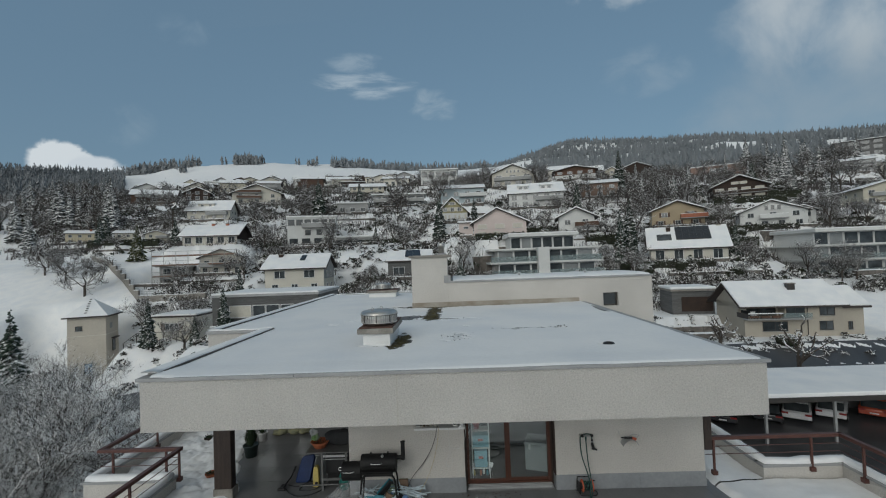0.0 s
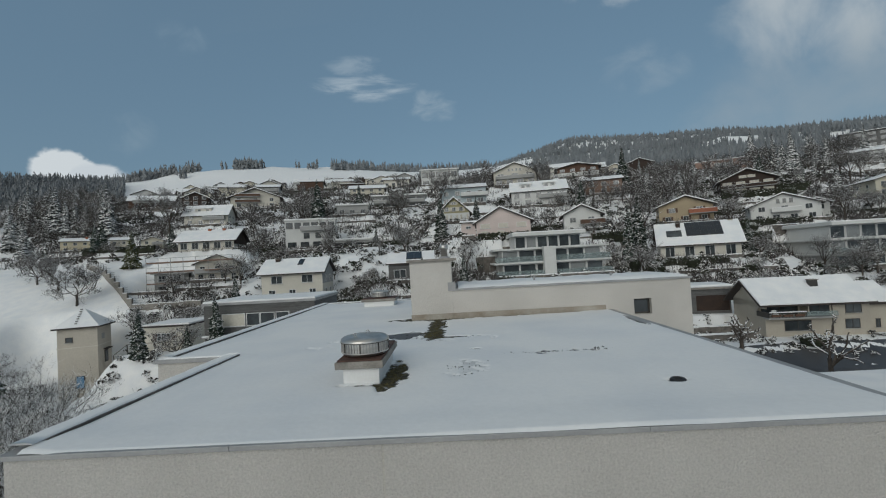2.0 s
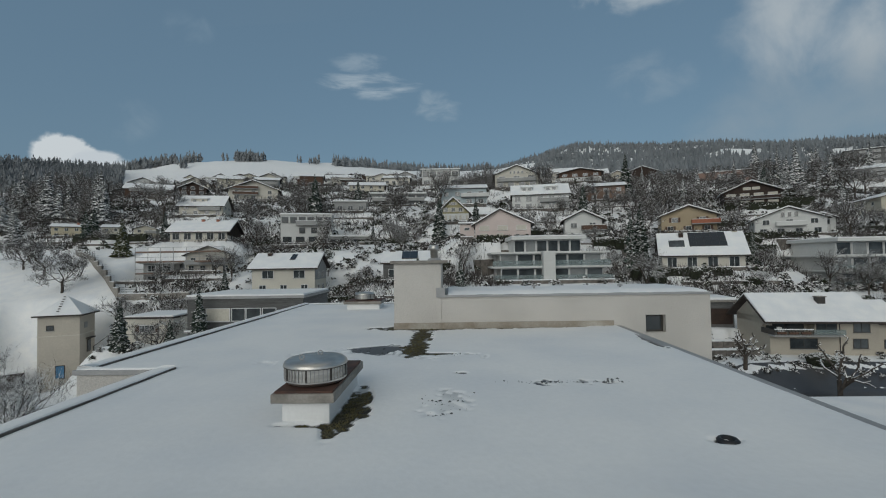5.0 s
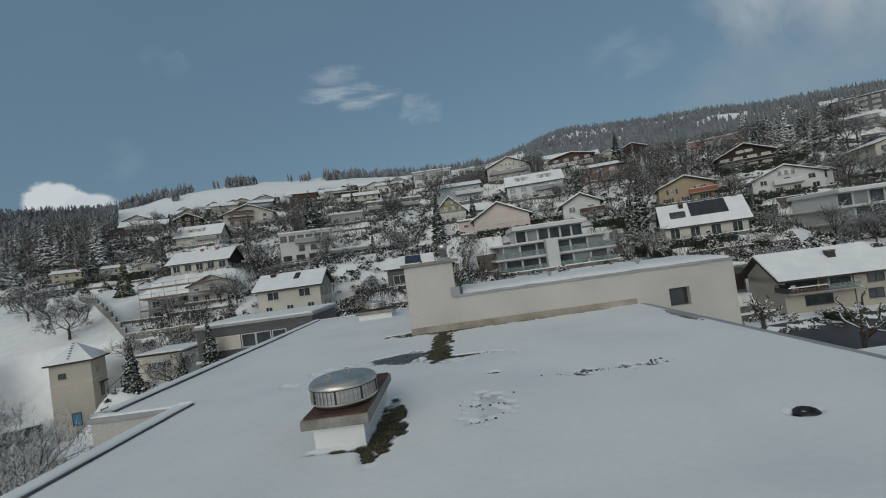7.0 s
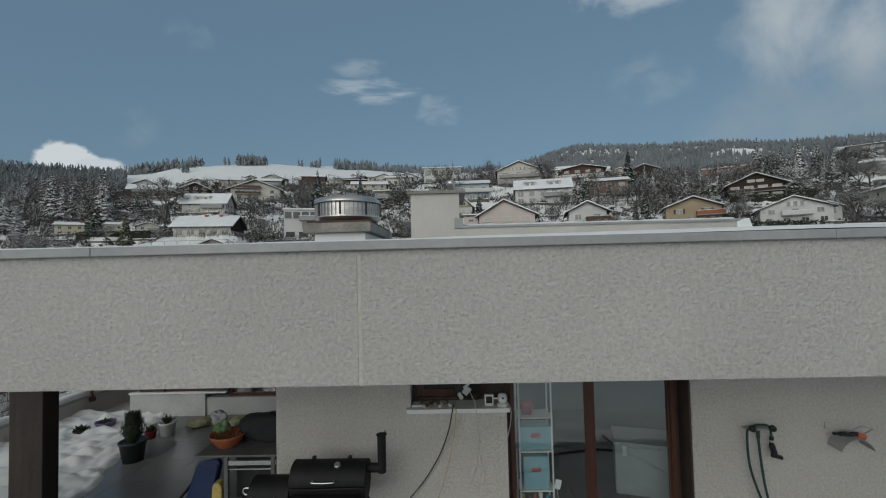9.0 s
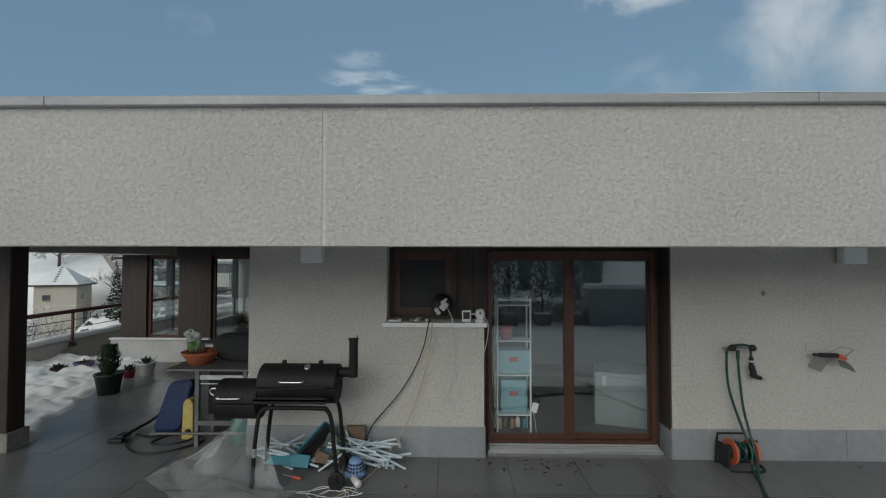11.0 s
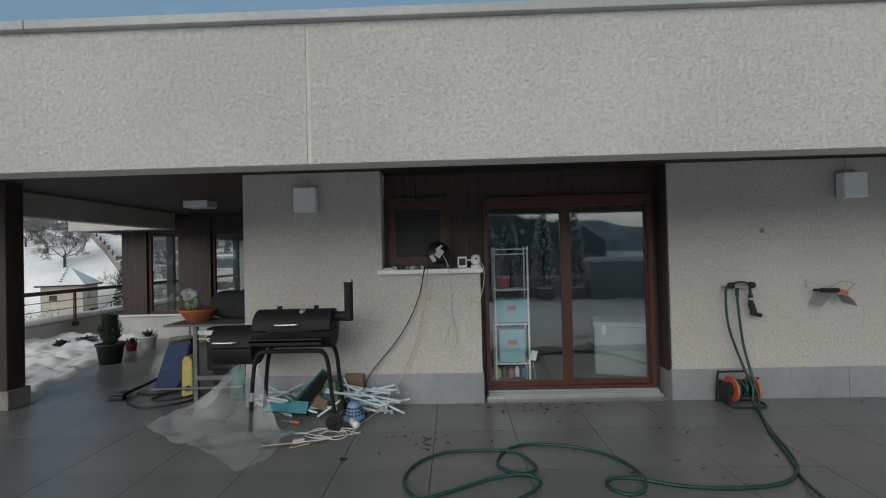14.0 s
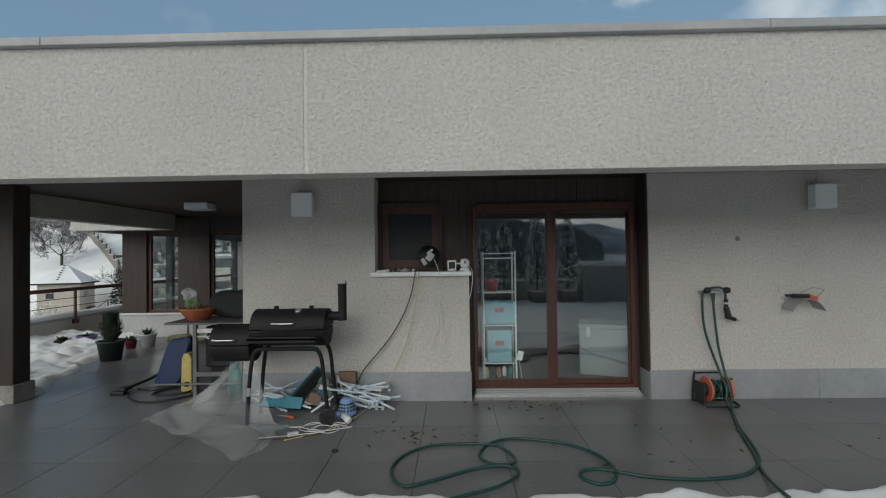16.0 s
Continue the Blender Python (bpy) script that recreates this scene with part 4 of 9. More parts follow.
house("large chalet with dark gable and balconies", -84.95, -66.15, 160.3, 29.66, 4.8, 12, "gy", 3.6, 1.4, W_PALE, rows=((0.8, 1.6, 3, 1.7, 2), (3.2, 1.4, 3, 1.5, 2)), balconies=((0.1, 0.6, 2.8, W_BROWN), (0.1, 0.6, 5.2, W_BROWN)), size=0.952)
house("white three-storey flat-roofed house with bands of windows", -39.25, -26.35, 95.3, 9.54, 8.0, 10, "flat", 0, 0.3, W_WHITE, M_FRAMED, rows=((0.4, 1.9, 4, 2.2, 2), (3.2, 1.5, 3, 1.5, 2, 0.3, 1.0), (5.9, 1.6, 6, 1.7, 2)), balconies=((0.3, 1.0, 5.4, W_GREY),), size=0.892)
house("low flat annexe with large glass doors", -27.08, -18.38, 95.3, 8.16, 3.0, 7, "flat", 0, 0.3, W_GREY, M_FRAMED, rows=((0.3, 2.2, 4, 1.9, 1),), side=False, size=1.057)
house("cream two-storey house with grey gable trim and snowy roof", -30.74, -19.94, 62.3, 0.31, 4.9, 9, "gx", 2.2, 0.7, W_PALE, rows=((0.6, 1.3, 3, 1.2, 2), (3.0, 1.4, 2, 2.0, 2)), gable=W_GREY, chimney=((0.18, 0.4, 0.4, W_DARK),), base=W_PALE, base_h=0.0, panels=((0.55, 0.64, 0.2, 0.42, M_SOLAR),), turn=0.2, size=0.900)
house("grey flat-roofed house with snow cap", -33.51, -23.01, 120.3, 19.87, 3.8, 9, "flat", 0, 0.5, W_GREY, rows=((1.0, 1.4, 3, 1.6, 2),), size=0.871)
house("long flat-roofed modern house with glazed band", -25.99, -6.99, 140.3, 23.48, 5.3, 10, "flat", 0, 0.9, W_GREY, M_FRAMED, rows=((0.4, 1.9, 6, 2.6, 2), (3.1, 1.7, 6, 2.6, 2)), balconies=((0.0, 1.0, 2.8, W_GREY),), side=False, size=0.923)
house("cream house with low snowy roof", -43.25, -26.85, 180.3, 34.62, 4.6, 10, "gx", 2.0, 0.9, W_CREAM, rows=((0.8, 1.4, 4, 1.5, 2), (3.0, 1.2, 4, 1.4, 2)), chimney=((0.2, 0.5, 0.6, W_GREY),), size=0.898)
house("dark timber bungalow with flat snowy roof", -50.24, -36.74, 190, 40.29, 3.2, 9, "flat", 0, 0.8, W_DARK, rows=((0.8, 1.5, 5, 1.8, 2),), side=False, size=0.770)
house("pale house with dark roof edge near the snowfield", -34.62, -19.32, 220.3, 45.52, 4.6, 10, "gx", 1.8, 0.9, W_PALE, rows=((1.2, 1.5, 4, 2.0, 2),), size=0.886)
house("modern white villa with dark glazed upper floor", -11.30, 5.00, 180.3, 38.07, 7.0, 11, "flat", 0, 0.8, W_WHITE, M_FRAMED, rows=((0.6, 1.7, 4, 2.6, 2), (4.0, 2.2, 5, 2.6, 1)), side=False, size=0.970)
house("small dark house with solar panels on the roof", -9.8, -2.4, 64, 2.2, 3.0, 7, "gx", 1.5, 0.4, W_SLAT, rows=((0.6, 1.4, 2, 2.0, 2),), panels=((0.4, 0.75, 0.05, 0.45, M_SOLAR),), chimney=((0.18, 0.5, 0.4, W_DARK),))
house("grey house with broad front gable", 15.69, 31.29, 140.3, 29.44, 5.2, 12, "gy", 3.2, 0.8, W_PALE, rows=((0.6, 1.8, 4, 2.2, 2), (3.2, 1.5, 3, 2.2, 2), (5.6, 0.9, 4, 0.7, 1, 0.32, 0.68)), balconies=((0.05, 0.95, 2.8, W_GREY),), size=0.926)
house("pale blue house with stepped terraces and flat roof", -2.39, 12.21, 120.3, 21.31, 5.6, 10, "gx", 1.6, 0.5, W_BLUE, rows=((0.6, 1.6, 4, 1.7, 2), (3.2, 1.4, 4, 1.5, 2)), balconies=((0.45, 1.05, 2.9, W_WHITE),), chimney=((0.55, 0.4, 0.6, W_GREY),), size=0.919)
house("white double house with two dormers and snowy roof", 17.89, 34.39, 115.3, 19.05, 5.0, 10, "gx", 3.2, 0.6, W_WHITE, rows=((0.4, 1.9, 5, 1.7, 2), (2.9, 1.5, 5, 1.7, 2)), dormers=((0.27, 3.2), (0.7, 3.6)), balconies=((0.5, 1.0, 2.6, W_GREY),), size=0.933)
house("white house with olive shingled gable", -2.39, 5.91, 100.3, 14.59, 2.8, 9, "gy", 3.9, 0.7, W_GREEN, rows=((0.9, 1.2, 3, 1.1, 2), (3.1, 1.1, 3, 1.0, 2, 0.15, 0.85), (4.9, 0.8, 1, 1.2, 2)), base=W_WHITE, base_h=2.6, shutters=SH, size=0.916)
house("pink house with wide snowy gable and closed shutters", 5.12, 17.22, 78.3, 8.85, 4.0, 11, "gy", 3.1, 0.8, W_PINK, rows=((0.9, 1.1, 2, 1.5, 1, 0.0, 0.6), (2.6, 1.1, 3, 2.2, 1)), apex=0.45, size=0.879, pane=M_CURTAIN)
house("small pink wing with lean-to snowy roof", 2.66, 5.96, 79.5, 9.64, 3.3, 6, "shed", 0.7, 0.4, W_PINK, rows=((2.0, 0.6, 1, 1.2, 2),), side=False, size=0.859)
house("white gabled house with timber balcony", 24.74, 32.84, 85.3, 9.99, 3.8, 10, "gy", 2.0, 0.9, W_WHITE, rows=((2.0, 1.2, 2, 1.4, 2),), balconies=((0.45, 1.1, 1.5, W_BROWN),), size=0.923)
house("brown brick house with snowy roof", 44.51, 55.21, 130.3, 23.17, 4.8, 9, "gx", 1.3, 0.6, W_BRICK, rows=((0.8, 1.4, 3, 1.6, 2), (3.0, 1.2, 3, 1.5, 2)), size=1.021)
house("wide modern house with brown timber front and low roof", 40.82, 60.92, 160.3, 34.77, 4.8, 11, "gy", 2.0, 1.4, W_BROWN, rows=((0.6, 1.8, 5, 2.4, 2), (3.0, 1.4, 4, 2.4, 2)), side=False, base=W_WHITE, base_h=2.5, size=0.763)
house("dark timber chalet with pale shutters and wide gable", 76.12, 92.62, 115.3, 19.16, 5.4, 11, "gy", 3.6, 1.3, W_DARK, rows=((0.7, 1.4, 4, 2.0, 3), (3.4, 1.4, 4, 1.8, 2), (6.0, 1.0, 2, 1.3, 1, 0.34, 0.66)), shutters=SH, balconies=((0.0, 1.0, 2.6, W_DARK),), size=0.771, pane=M_CURTAIN)
house("ochre house with orange balcony and brown shutters", 49.78, 62.28, 95.3, 10.83, 4.6, 10, "gy", 2.4, 1.0, W_TAN, rows=((0.8, 1.2, 3, 1.3, 2), (3.0, 1.2, 2, 1.5, 2)), shutters=W_BROWN, balconies=((0.55, 1.05, 2.5, M_TERRA),), size=0.902)
house("white house with arched gable window and balconies", 63.92, 78.62, 85.3, 9.45, 4.4, 11, "gy", 2.9, 0.8, W_WHITE, rows=((0.7, 1.3, 4, 1.5, 2), (3.0, 1.3, 3, 1.5, 2), (4.9, 1.3, 3, 0.9, 1, 0.36, 0.64)), balconies=((0.3, 0.72, 2.7, W_WHITE),), apex=0.48, size=0.810)
house("white wing with a small snowy gable and wide window", 74.6, 79.6, 84.4, 9.45, 4.2, 6, "gy", 1.1, 0.5, W_WHITE, rows=((0.7, 1.2, 1, 2.2, 2), (2.6, 1.3, 1, 3.0, 2)), side=False, size=0.84)
house("house with big dark solar roof above a snowy rock garden", 36.45, 50.45, 68.3, 3.23, 3.2, 10, "gx", 3.9, 0.8, W_PALE, rows=((0.5, 2.0, 4, 1.7, 2),), panels=((0.36, 0.82, 0.12, 0.48, M_SOLAR), (0.1, 0.3, 0.12, 0.28, M_PANE)), chimney=((0.27, 0.4, 0.3, W_DARK), (0.95, 0.5, 0.4, W_CREAM)), size=0.866)
house("cream apartment house with broad snowy roof and balconies", 109.5, 127.5, 105.3, 15.6, 5.6, 14, "gy", 2.6, 1.0, W_CREAM, rows=((0.7, 1.6, 4, 1.8, 2), (3.3, 1.6, 4, 1.8, 2), (5.6, 1.0, 2, 1.4, 2, 0.3, 0.7)), balconies=((0.1, 0.4, 3.0, W_GREY), (0.6, 0.95, 3.0, W_GREY)), turn=0.35, size=0.8)
house("terraced grey apartment block with snowy roof", 152.12, 168.12, 160.3, 33.11, 7.6, 14, "gx", 2.2, 0.8, W_GREY, rows=((0.6, 1.6, 5, 2.2, 2), (3.2, 1.6, 5, 2.2, 2), (5.6, 1.5, 5, 2.2, 2)), balconies=((0, 1, 2.9, W_GREY), (0, 1, 5.4, W_GREY)), chimney=((0.2, 0.4, 0.6, W_DARK),), size=0.645)
house("dark modern terrace block high on the slope", 202, 240, 210.3, 50.2, 8.5, 12, "flat", 0, 0.6, W_SLAT, M_FRAMED, rows=((0.6, 1.9, 8, 3.4, 2), (3.6, 1.9, 8, 3.4, 2), (6.4, 1.7, 8, 3.4, 2)), side=False)
house("long low orange brick building with pale middle", 112.23, 138.43, 190.3, 39.59, 5.0, 12, "flat", 0, 0.2, W_ORANGE, rows=((1.0, 2.6, 4, 2.6, 2, 0.35, 0.65),), side=False, size=0.845)


# rows of smaller houses higher up
def far_house(k, x, y, r0):
    wall, word = ((W_WHITE, "white"), (W_PALE, "pale"), (W_CREAM, "cream"), (W_GREY, "grey"), (W_BROWN, "brown timber"), (W_DARK, "dark timber"), (W_PALE, "light"))[k % 7]
    w = r0.uniform(9, 16)
    kind = ("gx", "gy", "flat", "gx", "gy", "gx")[r0.randrange(6)]
    z = float(slope(np.array([x]), np.array([y]))[0]) + 0.3
    house("%s house with snowy roof higher on the hillside" % word, x - w / 2, x + w / 2, y, z, r0.uniform(3.4, 5.6), 9, kind, r0.uniform(1.6, 3.0), 0.8, wall,
          rows=((0.8, 1.4, 3, 1.7, 1), (3.0, 1.2, 3, 1.5, 1))[:1 + k % 2], side=False, balconies=((0.1, 0.9, 2.7, W_GREY),) if k % 3 == 0 else ())


r3 = random.Random(3)
for row, (y, xa, xb, n) in enumerate(((205, -160, -60, 5), (228, -175, -45, 6), (255, -200, -30, 8), (285, -215, -20, 9), (318, -240, -30, 9), (352, -255, -60, 8), (172, -128, -100, 2), (200, 20, 95, 3), (232, 30, 120, 3), (185, 175, 215, 2))):
    for i in range(n):
        x = xa + (xb - xa) * (i + 0.5) / n + r3.uniform(-4, 4)
        far_house(row * 3 + i, x, y + r3.uniform(-8, 8), r3)
house("cream house wrapped in scaffolding with snowy gable roof", -50.41, -39.01, 75.3, 3.76, 5.2, 10, "gy", 2.4, 0.8, W_PALE, rows=((0.5, 1.7, 4, 1.3, 2), (3.0, 1.4, 3, 1.3, 2)), balconies=((0.0, 1.0, 2.7, W_GREY),), size=0.669)
house("low scaffolded wing with snow-covered flat roof", -57, -52, 75.8, 1.3, 4.4, 8, "flat", 0, 0.6, W_GREY, rows=((0.5, 1.6, 2, 1.4, 2), (2.9, 1.2, 2, 1.4, 2)), side=False)
t = thing("scaffold", "steel scaffold with orange boards round the house", "scaffold", (-57.5, 73.6, 1.3))
for k in range(8):
    part("standard", Geo().tube([(k * 2.4, 0, -2), (k * 2.4, 0, 7.4)], 0.05, 6), M_FLASH, t)
for z in (2.4, 4.6, 6.4):
    part("ledger", Geo().tube([(0, 0, z + 1.0), (16.8, 0, z + 1.0)], 0.04, 6), M_FLASH, t)
    part("walkway", Geo().box(0, 0.1, z, 16.8, 0.9, z + 0.12), W_BRICK if z > 4 else W_GREY, t)
    part("toe_board", Geo().box(0, 0.02, z + 0.1, 16.8, 0.08, z + 0.3), W_BRICK, t)


def slab_villa(label, x0, x1, y, z, floors, storey, depth, step, wall, parapet, rz=0.0, post=None, inset=(0.12, 0.2)):
    """Modern terraced villa: floors of glazing set back behind white slabs, glass balustrades, flat snowy roof."""
    w = x1 - x0
    t = thing("villa", label, "villa", ((x0 + x1) / 2, y, z), rz)
    a, b = -w / 2, w / 2
    part("foundation", Geo().box(a, 0.3, -7, b, depth + 3, 0), wall, t)
    for k in range(floors):
        zf = k * storey
        top = k == floors - 1
        ya = 1.6 + step * k
        xa, xb = (a + w * inset[0], b - w * inset[1]) if top and floors > 2 else (a + 1.4, b - 1.0)
        part("back_wall", Geo().box(xa, ya + 0.25, zf, xb, depth + 3, zf + storey - 0.3), wall, t)
        part("floor_slab", Geo().box(a - 0.2, step * k, zf - 0.3, b + 0.2, depth + 3, zf + 0.02), wall, t, bevel=0.02)
        if not top:
            part("balustrade", Geo().box(a, step * k + 0.08, zf + 0.02, b, step * k + 0.12, zf + parapet), M_GLASSG, t)
        n = max(4, int(w / 3))
        for i in range(n):
            u0, u1 = xa + (xb - xa) * i / n + 0.08, xa + (xb - xa) * (i + 1) / n - 0.08
            wd = part("window", frame_plate([u0, u0 + 0.08, u1 - 0.08, u1], [zf + 0.03, zf + 0.1, zf + storey - 0.48, zf + storey - 0.4], [(1, 1)], ya + 0.1, ya + 0.24), M_FRAMEW, t)
            part("pane", Geo().box(u0 + 0.08, ya + 0.16, zf + 0.1, u1 - 0.08, ya + 0.2, zf + storey - 0.48), M_BLIND if (i * 7 + k * 3) % 5 == 3 else M_PANE, wd)
    zt = floors * storey
    k = floors - 1
    xa, xb = (a + w * (inset[0] - 0.03), b - w * (inset[1] - 0.03)) if floors > 2 else (a, b)
    part("roof", Geo().box(xa, step * k + 0.4, zt - 0.3, xb, depth + 3.3, zt + 0.25), wall, t, bevel=0.03)
    part("roof_snow", Geo().box(xa + 0.1, step * k + 0.5, zt + 0.252, xb - 0.1, depth + 3.2, zt + 0.42), M_SNOW_ROOF, t, bevel=0.06)
    if post:
        part("pillar", Geo().box(a + w * post[0], -0.05, -0.5, a + w * post[1], 1.6, (floors - 1) * storey + 0.1), wall, t)
    PADS.append((x0 - 1, x1 + 1, y - 1.5, y + depth, z - 0.3))
    return t


slab_villa("white three-storey villa with glass balustrades", 8.0, 27.4, 65.3, 1.9, 3, 2.38, 9, 0.9, W_WHITE, 0.95, post=(0.42, 0.52), inset=(0.2, 0.21))
slab_villa("white modern villa with long dark window bands", 64.6, 87, 66.5, 0.1, 3, 2.62, 10, 0.8, W_WHITE, 0.95, inset=(0.10, 0.06))


def loft_house():
    """The roadside house with a long snowy roof and a deep balcony."""
    t = thing("house", "beige two-storey roadside house with balcony and snowy roof", "house", (35.6, 42.6, -4.95), -6)
    t.matrix_basis = t.matrix_basis @ Matrix.Scale(0.81, 4)
    w, d, e = 13.2, 8.0, 4.3
    part("wall", Geo().prism([(0, -3), (d, -3), (d, e), (d / 2, e + 2.7), (0, e)], 5.6, w, "x").box(0.1, 1.6, -3, 5.6, d, e).box(0.1, 0, -3, 5.6, 1.6, 2.3)
         .prism([(0.0, e - 0.9), (d, e - 0.9), (d, e), (d / 2, e + 2.7), (0, e)], 0.1, 0.4, "x"), W_BEIGE, t)
    part("annexe_wall", Geo().prism([(1.2, -3), (d, -3), (d, e - 0.6), (d / 2 + 0.5, e + 1.6), (1.2, e - 0.6)], w, w + 3.6, "x"), W_BEIGE, t)
    for ya, yb in ((-0.9, d / 2), (d + 0.9, d / 2)):
        za = e - 0.54
        part("roof", Geo().prism([(ya, za), (yb, e + 2.7), (yb, e + 2.95), (ya, za + 0.25)], -1.0, w + 0.4, "x"), M_ROOFEDGE, t)
        part("roof_snow", Geo().prism([(ya * 0.98, za + 0.252), (yb, e + 2.952), (yb, e + 3.2), (ya * 0.96, za + 0.45)], -0.9, w + 0.3, "x"), M_SNOW_ROOF, t)
    part("roof", Geo().prism([(0.5, e - 0.9), (d / 2 + 0.5, e + 1.6), (d / 2 + 0.5, e + 1.85), (0.5, e - 0.65)], w + 0.4, w + 4.2, "x"), M_ROOFEDGE, t)
    part("roof_snow", Geo().prism([(0.6, e - 0.62), (d / 2 + 0.5, e + 1.87), (d / 2 + 0.5, e + 2.1), (0.6, e - 0.4)], w + 0.4, w + 4.1, "x"), M_SNOW_ROOF, t)
    b = part("balcony", Geo().box(-0.1, -1.3, 2.1, 8.4, 0.1, 2.3), W_GREY, t)
    for k in range(12):
        part("baluster", Geo().box(-0.08 + k * 0.42, -1.28, 2.3, -0.04 + k * 0.42, -1.24, 3.0), M_FRAMED, b)
    part("rail", Geo().box(-0.1, -1.3, 2.95, 4.6, -1.2, 3.0).box(-0.1, -1.2, 2.3, 0.0, 1.6, 3.0), M_FRAMED, b)
    for k in range(3):
        part("flower_box", Geo().box(0.2 + k * 1.45, -1.5, 2.45, 1.3 + k * 1.45, -1.3, 2.75), W_BROWN, b)
    part("balcony_chair", Geo().box(1.0, -0.6, 2.3, 1.6, 0.0, 2.75).box(1.0, 0.0, 2.3, 1.6, 0.1, 3.2), M_FRAMEW, b)
    part("balustrade_panel", Geo().box(4.6, -1.36, 2.4, 8.4, -1.3, 3.05), M_GLASSG, b)
    part("balcony_snow", Geo().box(0.0, -1.34, 3.0, 4.6, -1.16, 3.12), M_SNOW_ROOF, b)
    for cx, z, ww, hh in ((2.9, 2.35, 4.8, 1.85), (7.0, 2.45, 2.5, 1.75), (11.2, 2.5, 2.0, 1.3), (4.2, 0.3, 3.4, 1.4), (11.0, 0.4, 1.8, 1.3), (15.0, 0.2, 0.6, 1.2)):
        window(t, cx, 1.6 if cx < 5 and z > 2 else (1.2 if cx > 14 else 0.0), z, ww, hh, M_FRAMED, bars=2)
    c = part("chimney", Geo().box(7.3, 1.9, e + 0.4, 8.3, 2.6, e + 2.7), M_FRAMED, t)
    part("chimney_cap", Geo().box(7.2, 1.8, e + 2.7, 8.4, 2.7, e + 2.82), M_CONC, c)
    part("skylight", Geo().prism([(2.4, e + 1.9), (3.5, e + 2.6), (3.5, e + 2.75), (2.4, e + 2.05)], 10.2, 11.2, "x"), M_PANE, t)
    part("downpipe", Geo().tube([(8.55, -0.06, -0.5), (8.55, -0.06, 4.2)], 0.06, 8), M_FRAMED, t)
    PADS.append((31, 52, 40, 47.5, -5.35))


loft_house()

# dark timber-clad flat building and a small flat garage below it
t = thing("house", "low timber-clad building with flat snowy roof", "house", (-20.8, 40.3, -3.0))
part("wall", Geo().box(-6.2, 0, -4, 6.2, 9, 4.7), W_SLAT, t)
part("roof_edge", Geo().box(-6.4, -0.2, 4.7, 6.4, 9.2, 4.95), M_FLASH, t)
part("roof_snow", Geo().box(-6.3, -0.1, 4.952, 6.3, 9.1, 5.15), M_SNOW_ROOF, t, bevel=0.05)
part("ledge", Geo().box(-6.4, -0.35, 1.15, 6.4, 0.0, 1.3), M_FLASH, t)
part("ledge_snow", Geo().box(-6.4, -0.35, 1.302, 6.4, -0.02, 1.42), M_SNOW_ROOF, t)
for k in range(24):
    part("cladding_board", Geo().box(-6.22, -0.03, 1.45 + k * 0.135, 6.22, 0.0, 1.56 + k * 0.135), W_SLAT, t)
for cx, ww in ((-2.9, 2.6), (-0.7, 1.5), (0.9, 1.6), (2.6, 1.5)):
    window(t, cx, -0.04, 2.3, ww, 1.4, M_FRAMEW, pane=M_PANE if cx > -2 else M_CURTAIN)
PADS.append((-28, -13, 38, 50, -3.4))

t = thing("garage", "small cream garage with flat snowy roof", "garage", (-36.8, 48.3, -4.2))
part("wall", Geo().box(-3, 0, -4, 3, 6, 2.9), W_PALE, t)
part("roof", Geo().box(-3.2, -0.2, 2.9, 3.2, 6.2, 3.1), M_ROOFEDGE, t)
part("roof_snow", Geo().box(-3.1, -0.1, 3.102, 3.1, 6.1, 3.3), M_SNOW_ROOF, t, bevel=0.05)
window(t, -0.3, 0, 1.2, 1.9, 0.9, M_FRAMEW, W_BROWN, 3)
PADS.append((-41, -33, 46, 56, -4.4))

t = thing("garage", "low garage with rounded snowy roof behind the roadside house", "garage", (34.1, 50.5, -3.3), -8)
PADS.append((30.5, 37, 49, 55.5, -3.6))
part("wall", Geo().box(-2.7, 0.05, -5, 2.7, 5, 2.9), W_SLAT, t)
# dark panel drawn for the shaded opening of the garage
part("garage_door", Geo().box(-1.5, 0.0, 0.1, 2.5, 0.048, 2.1), W_DARK, t)
part("roof", Geo().box(-3.0, -0.3, 2.9, 3.0, 5.2, 3.15), M_CONC, t, bevel=0.05)
part("roof_snow", Geo().box(-2.95, -0.25, 3.152, 2.95, 5.1, 3.5), M_SNOW_ROOF, t, bevel=0.14)

# the tower house with a pyramid roof
t = thing("tower_house", "tall cream transformer tower with pyramid snow roof", "tower", (-55.7, 57.6, -11.7), 20)
t.matrix_basis = t.matrix_basis @ Matrix.Diagonal((1.0, 1.0, 1.22, 1))
h = 8.2
part("wall", Geo().prism([(-2.45, -2.45), (2.45, -2.45), (2.45, 2.45), (-2.45, 2.45)], -3, h, "z"), W_TOWER, t)
part("ledge", Geo().box(-2.52, -2.52, 5.9, 2.52, 2.52, 6.0), W_PALE, t)
part("roof_edge", Geo().box(-2.95, -2.95, h, 2.95, 2.95, h + 0.18), M_ROOFEDGE, t)
g = Geo()
g.add([(-2.9, -2.9, h + 0.182), (2.9, -2.9, h + 0.182), (2.9, 2.9, h + 0.182), (-2.9, 2.9, h + 0.182), (0, 0, h + 2.3)], [(0, 1, 4), (1, 2, 4), (2, 3, 4), (3, 0, 4), (3, 2, 1, 0)])
part("roof_snow", g, M_SNOW_ROOF, t)
for k in range(7):
    part("roof_step", Geo().box(-0.3, -2.45 + k * 0.33, h + 0.56 + k * 0.265, 0.0, -2.36 + k * 0.33, h + 0.65 + k * 0.265), M_ROOFEDGE, t)
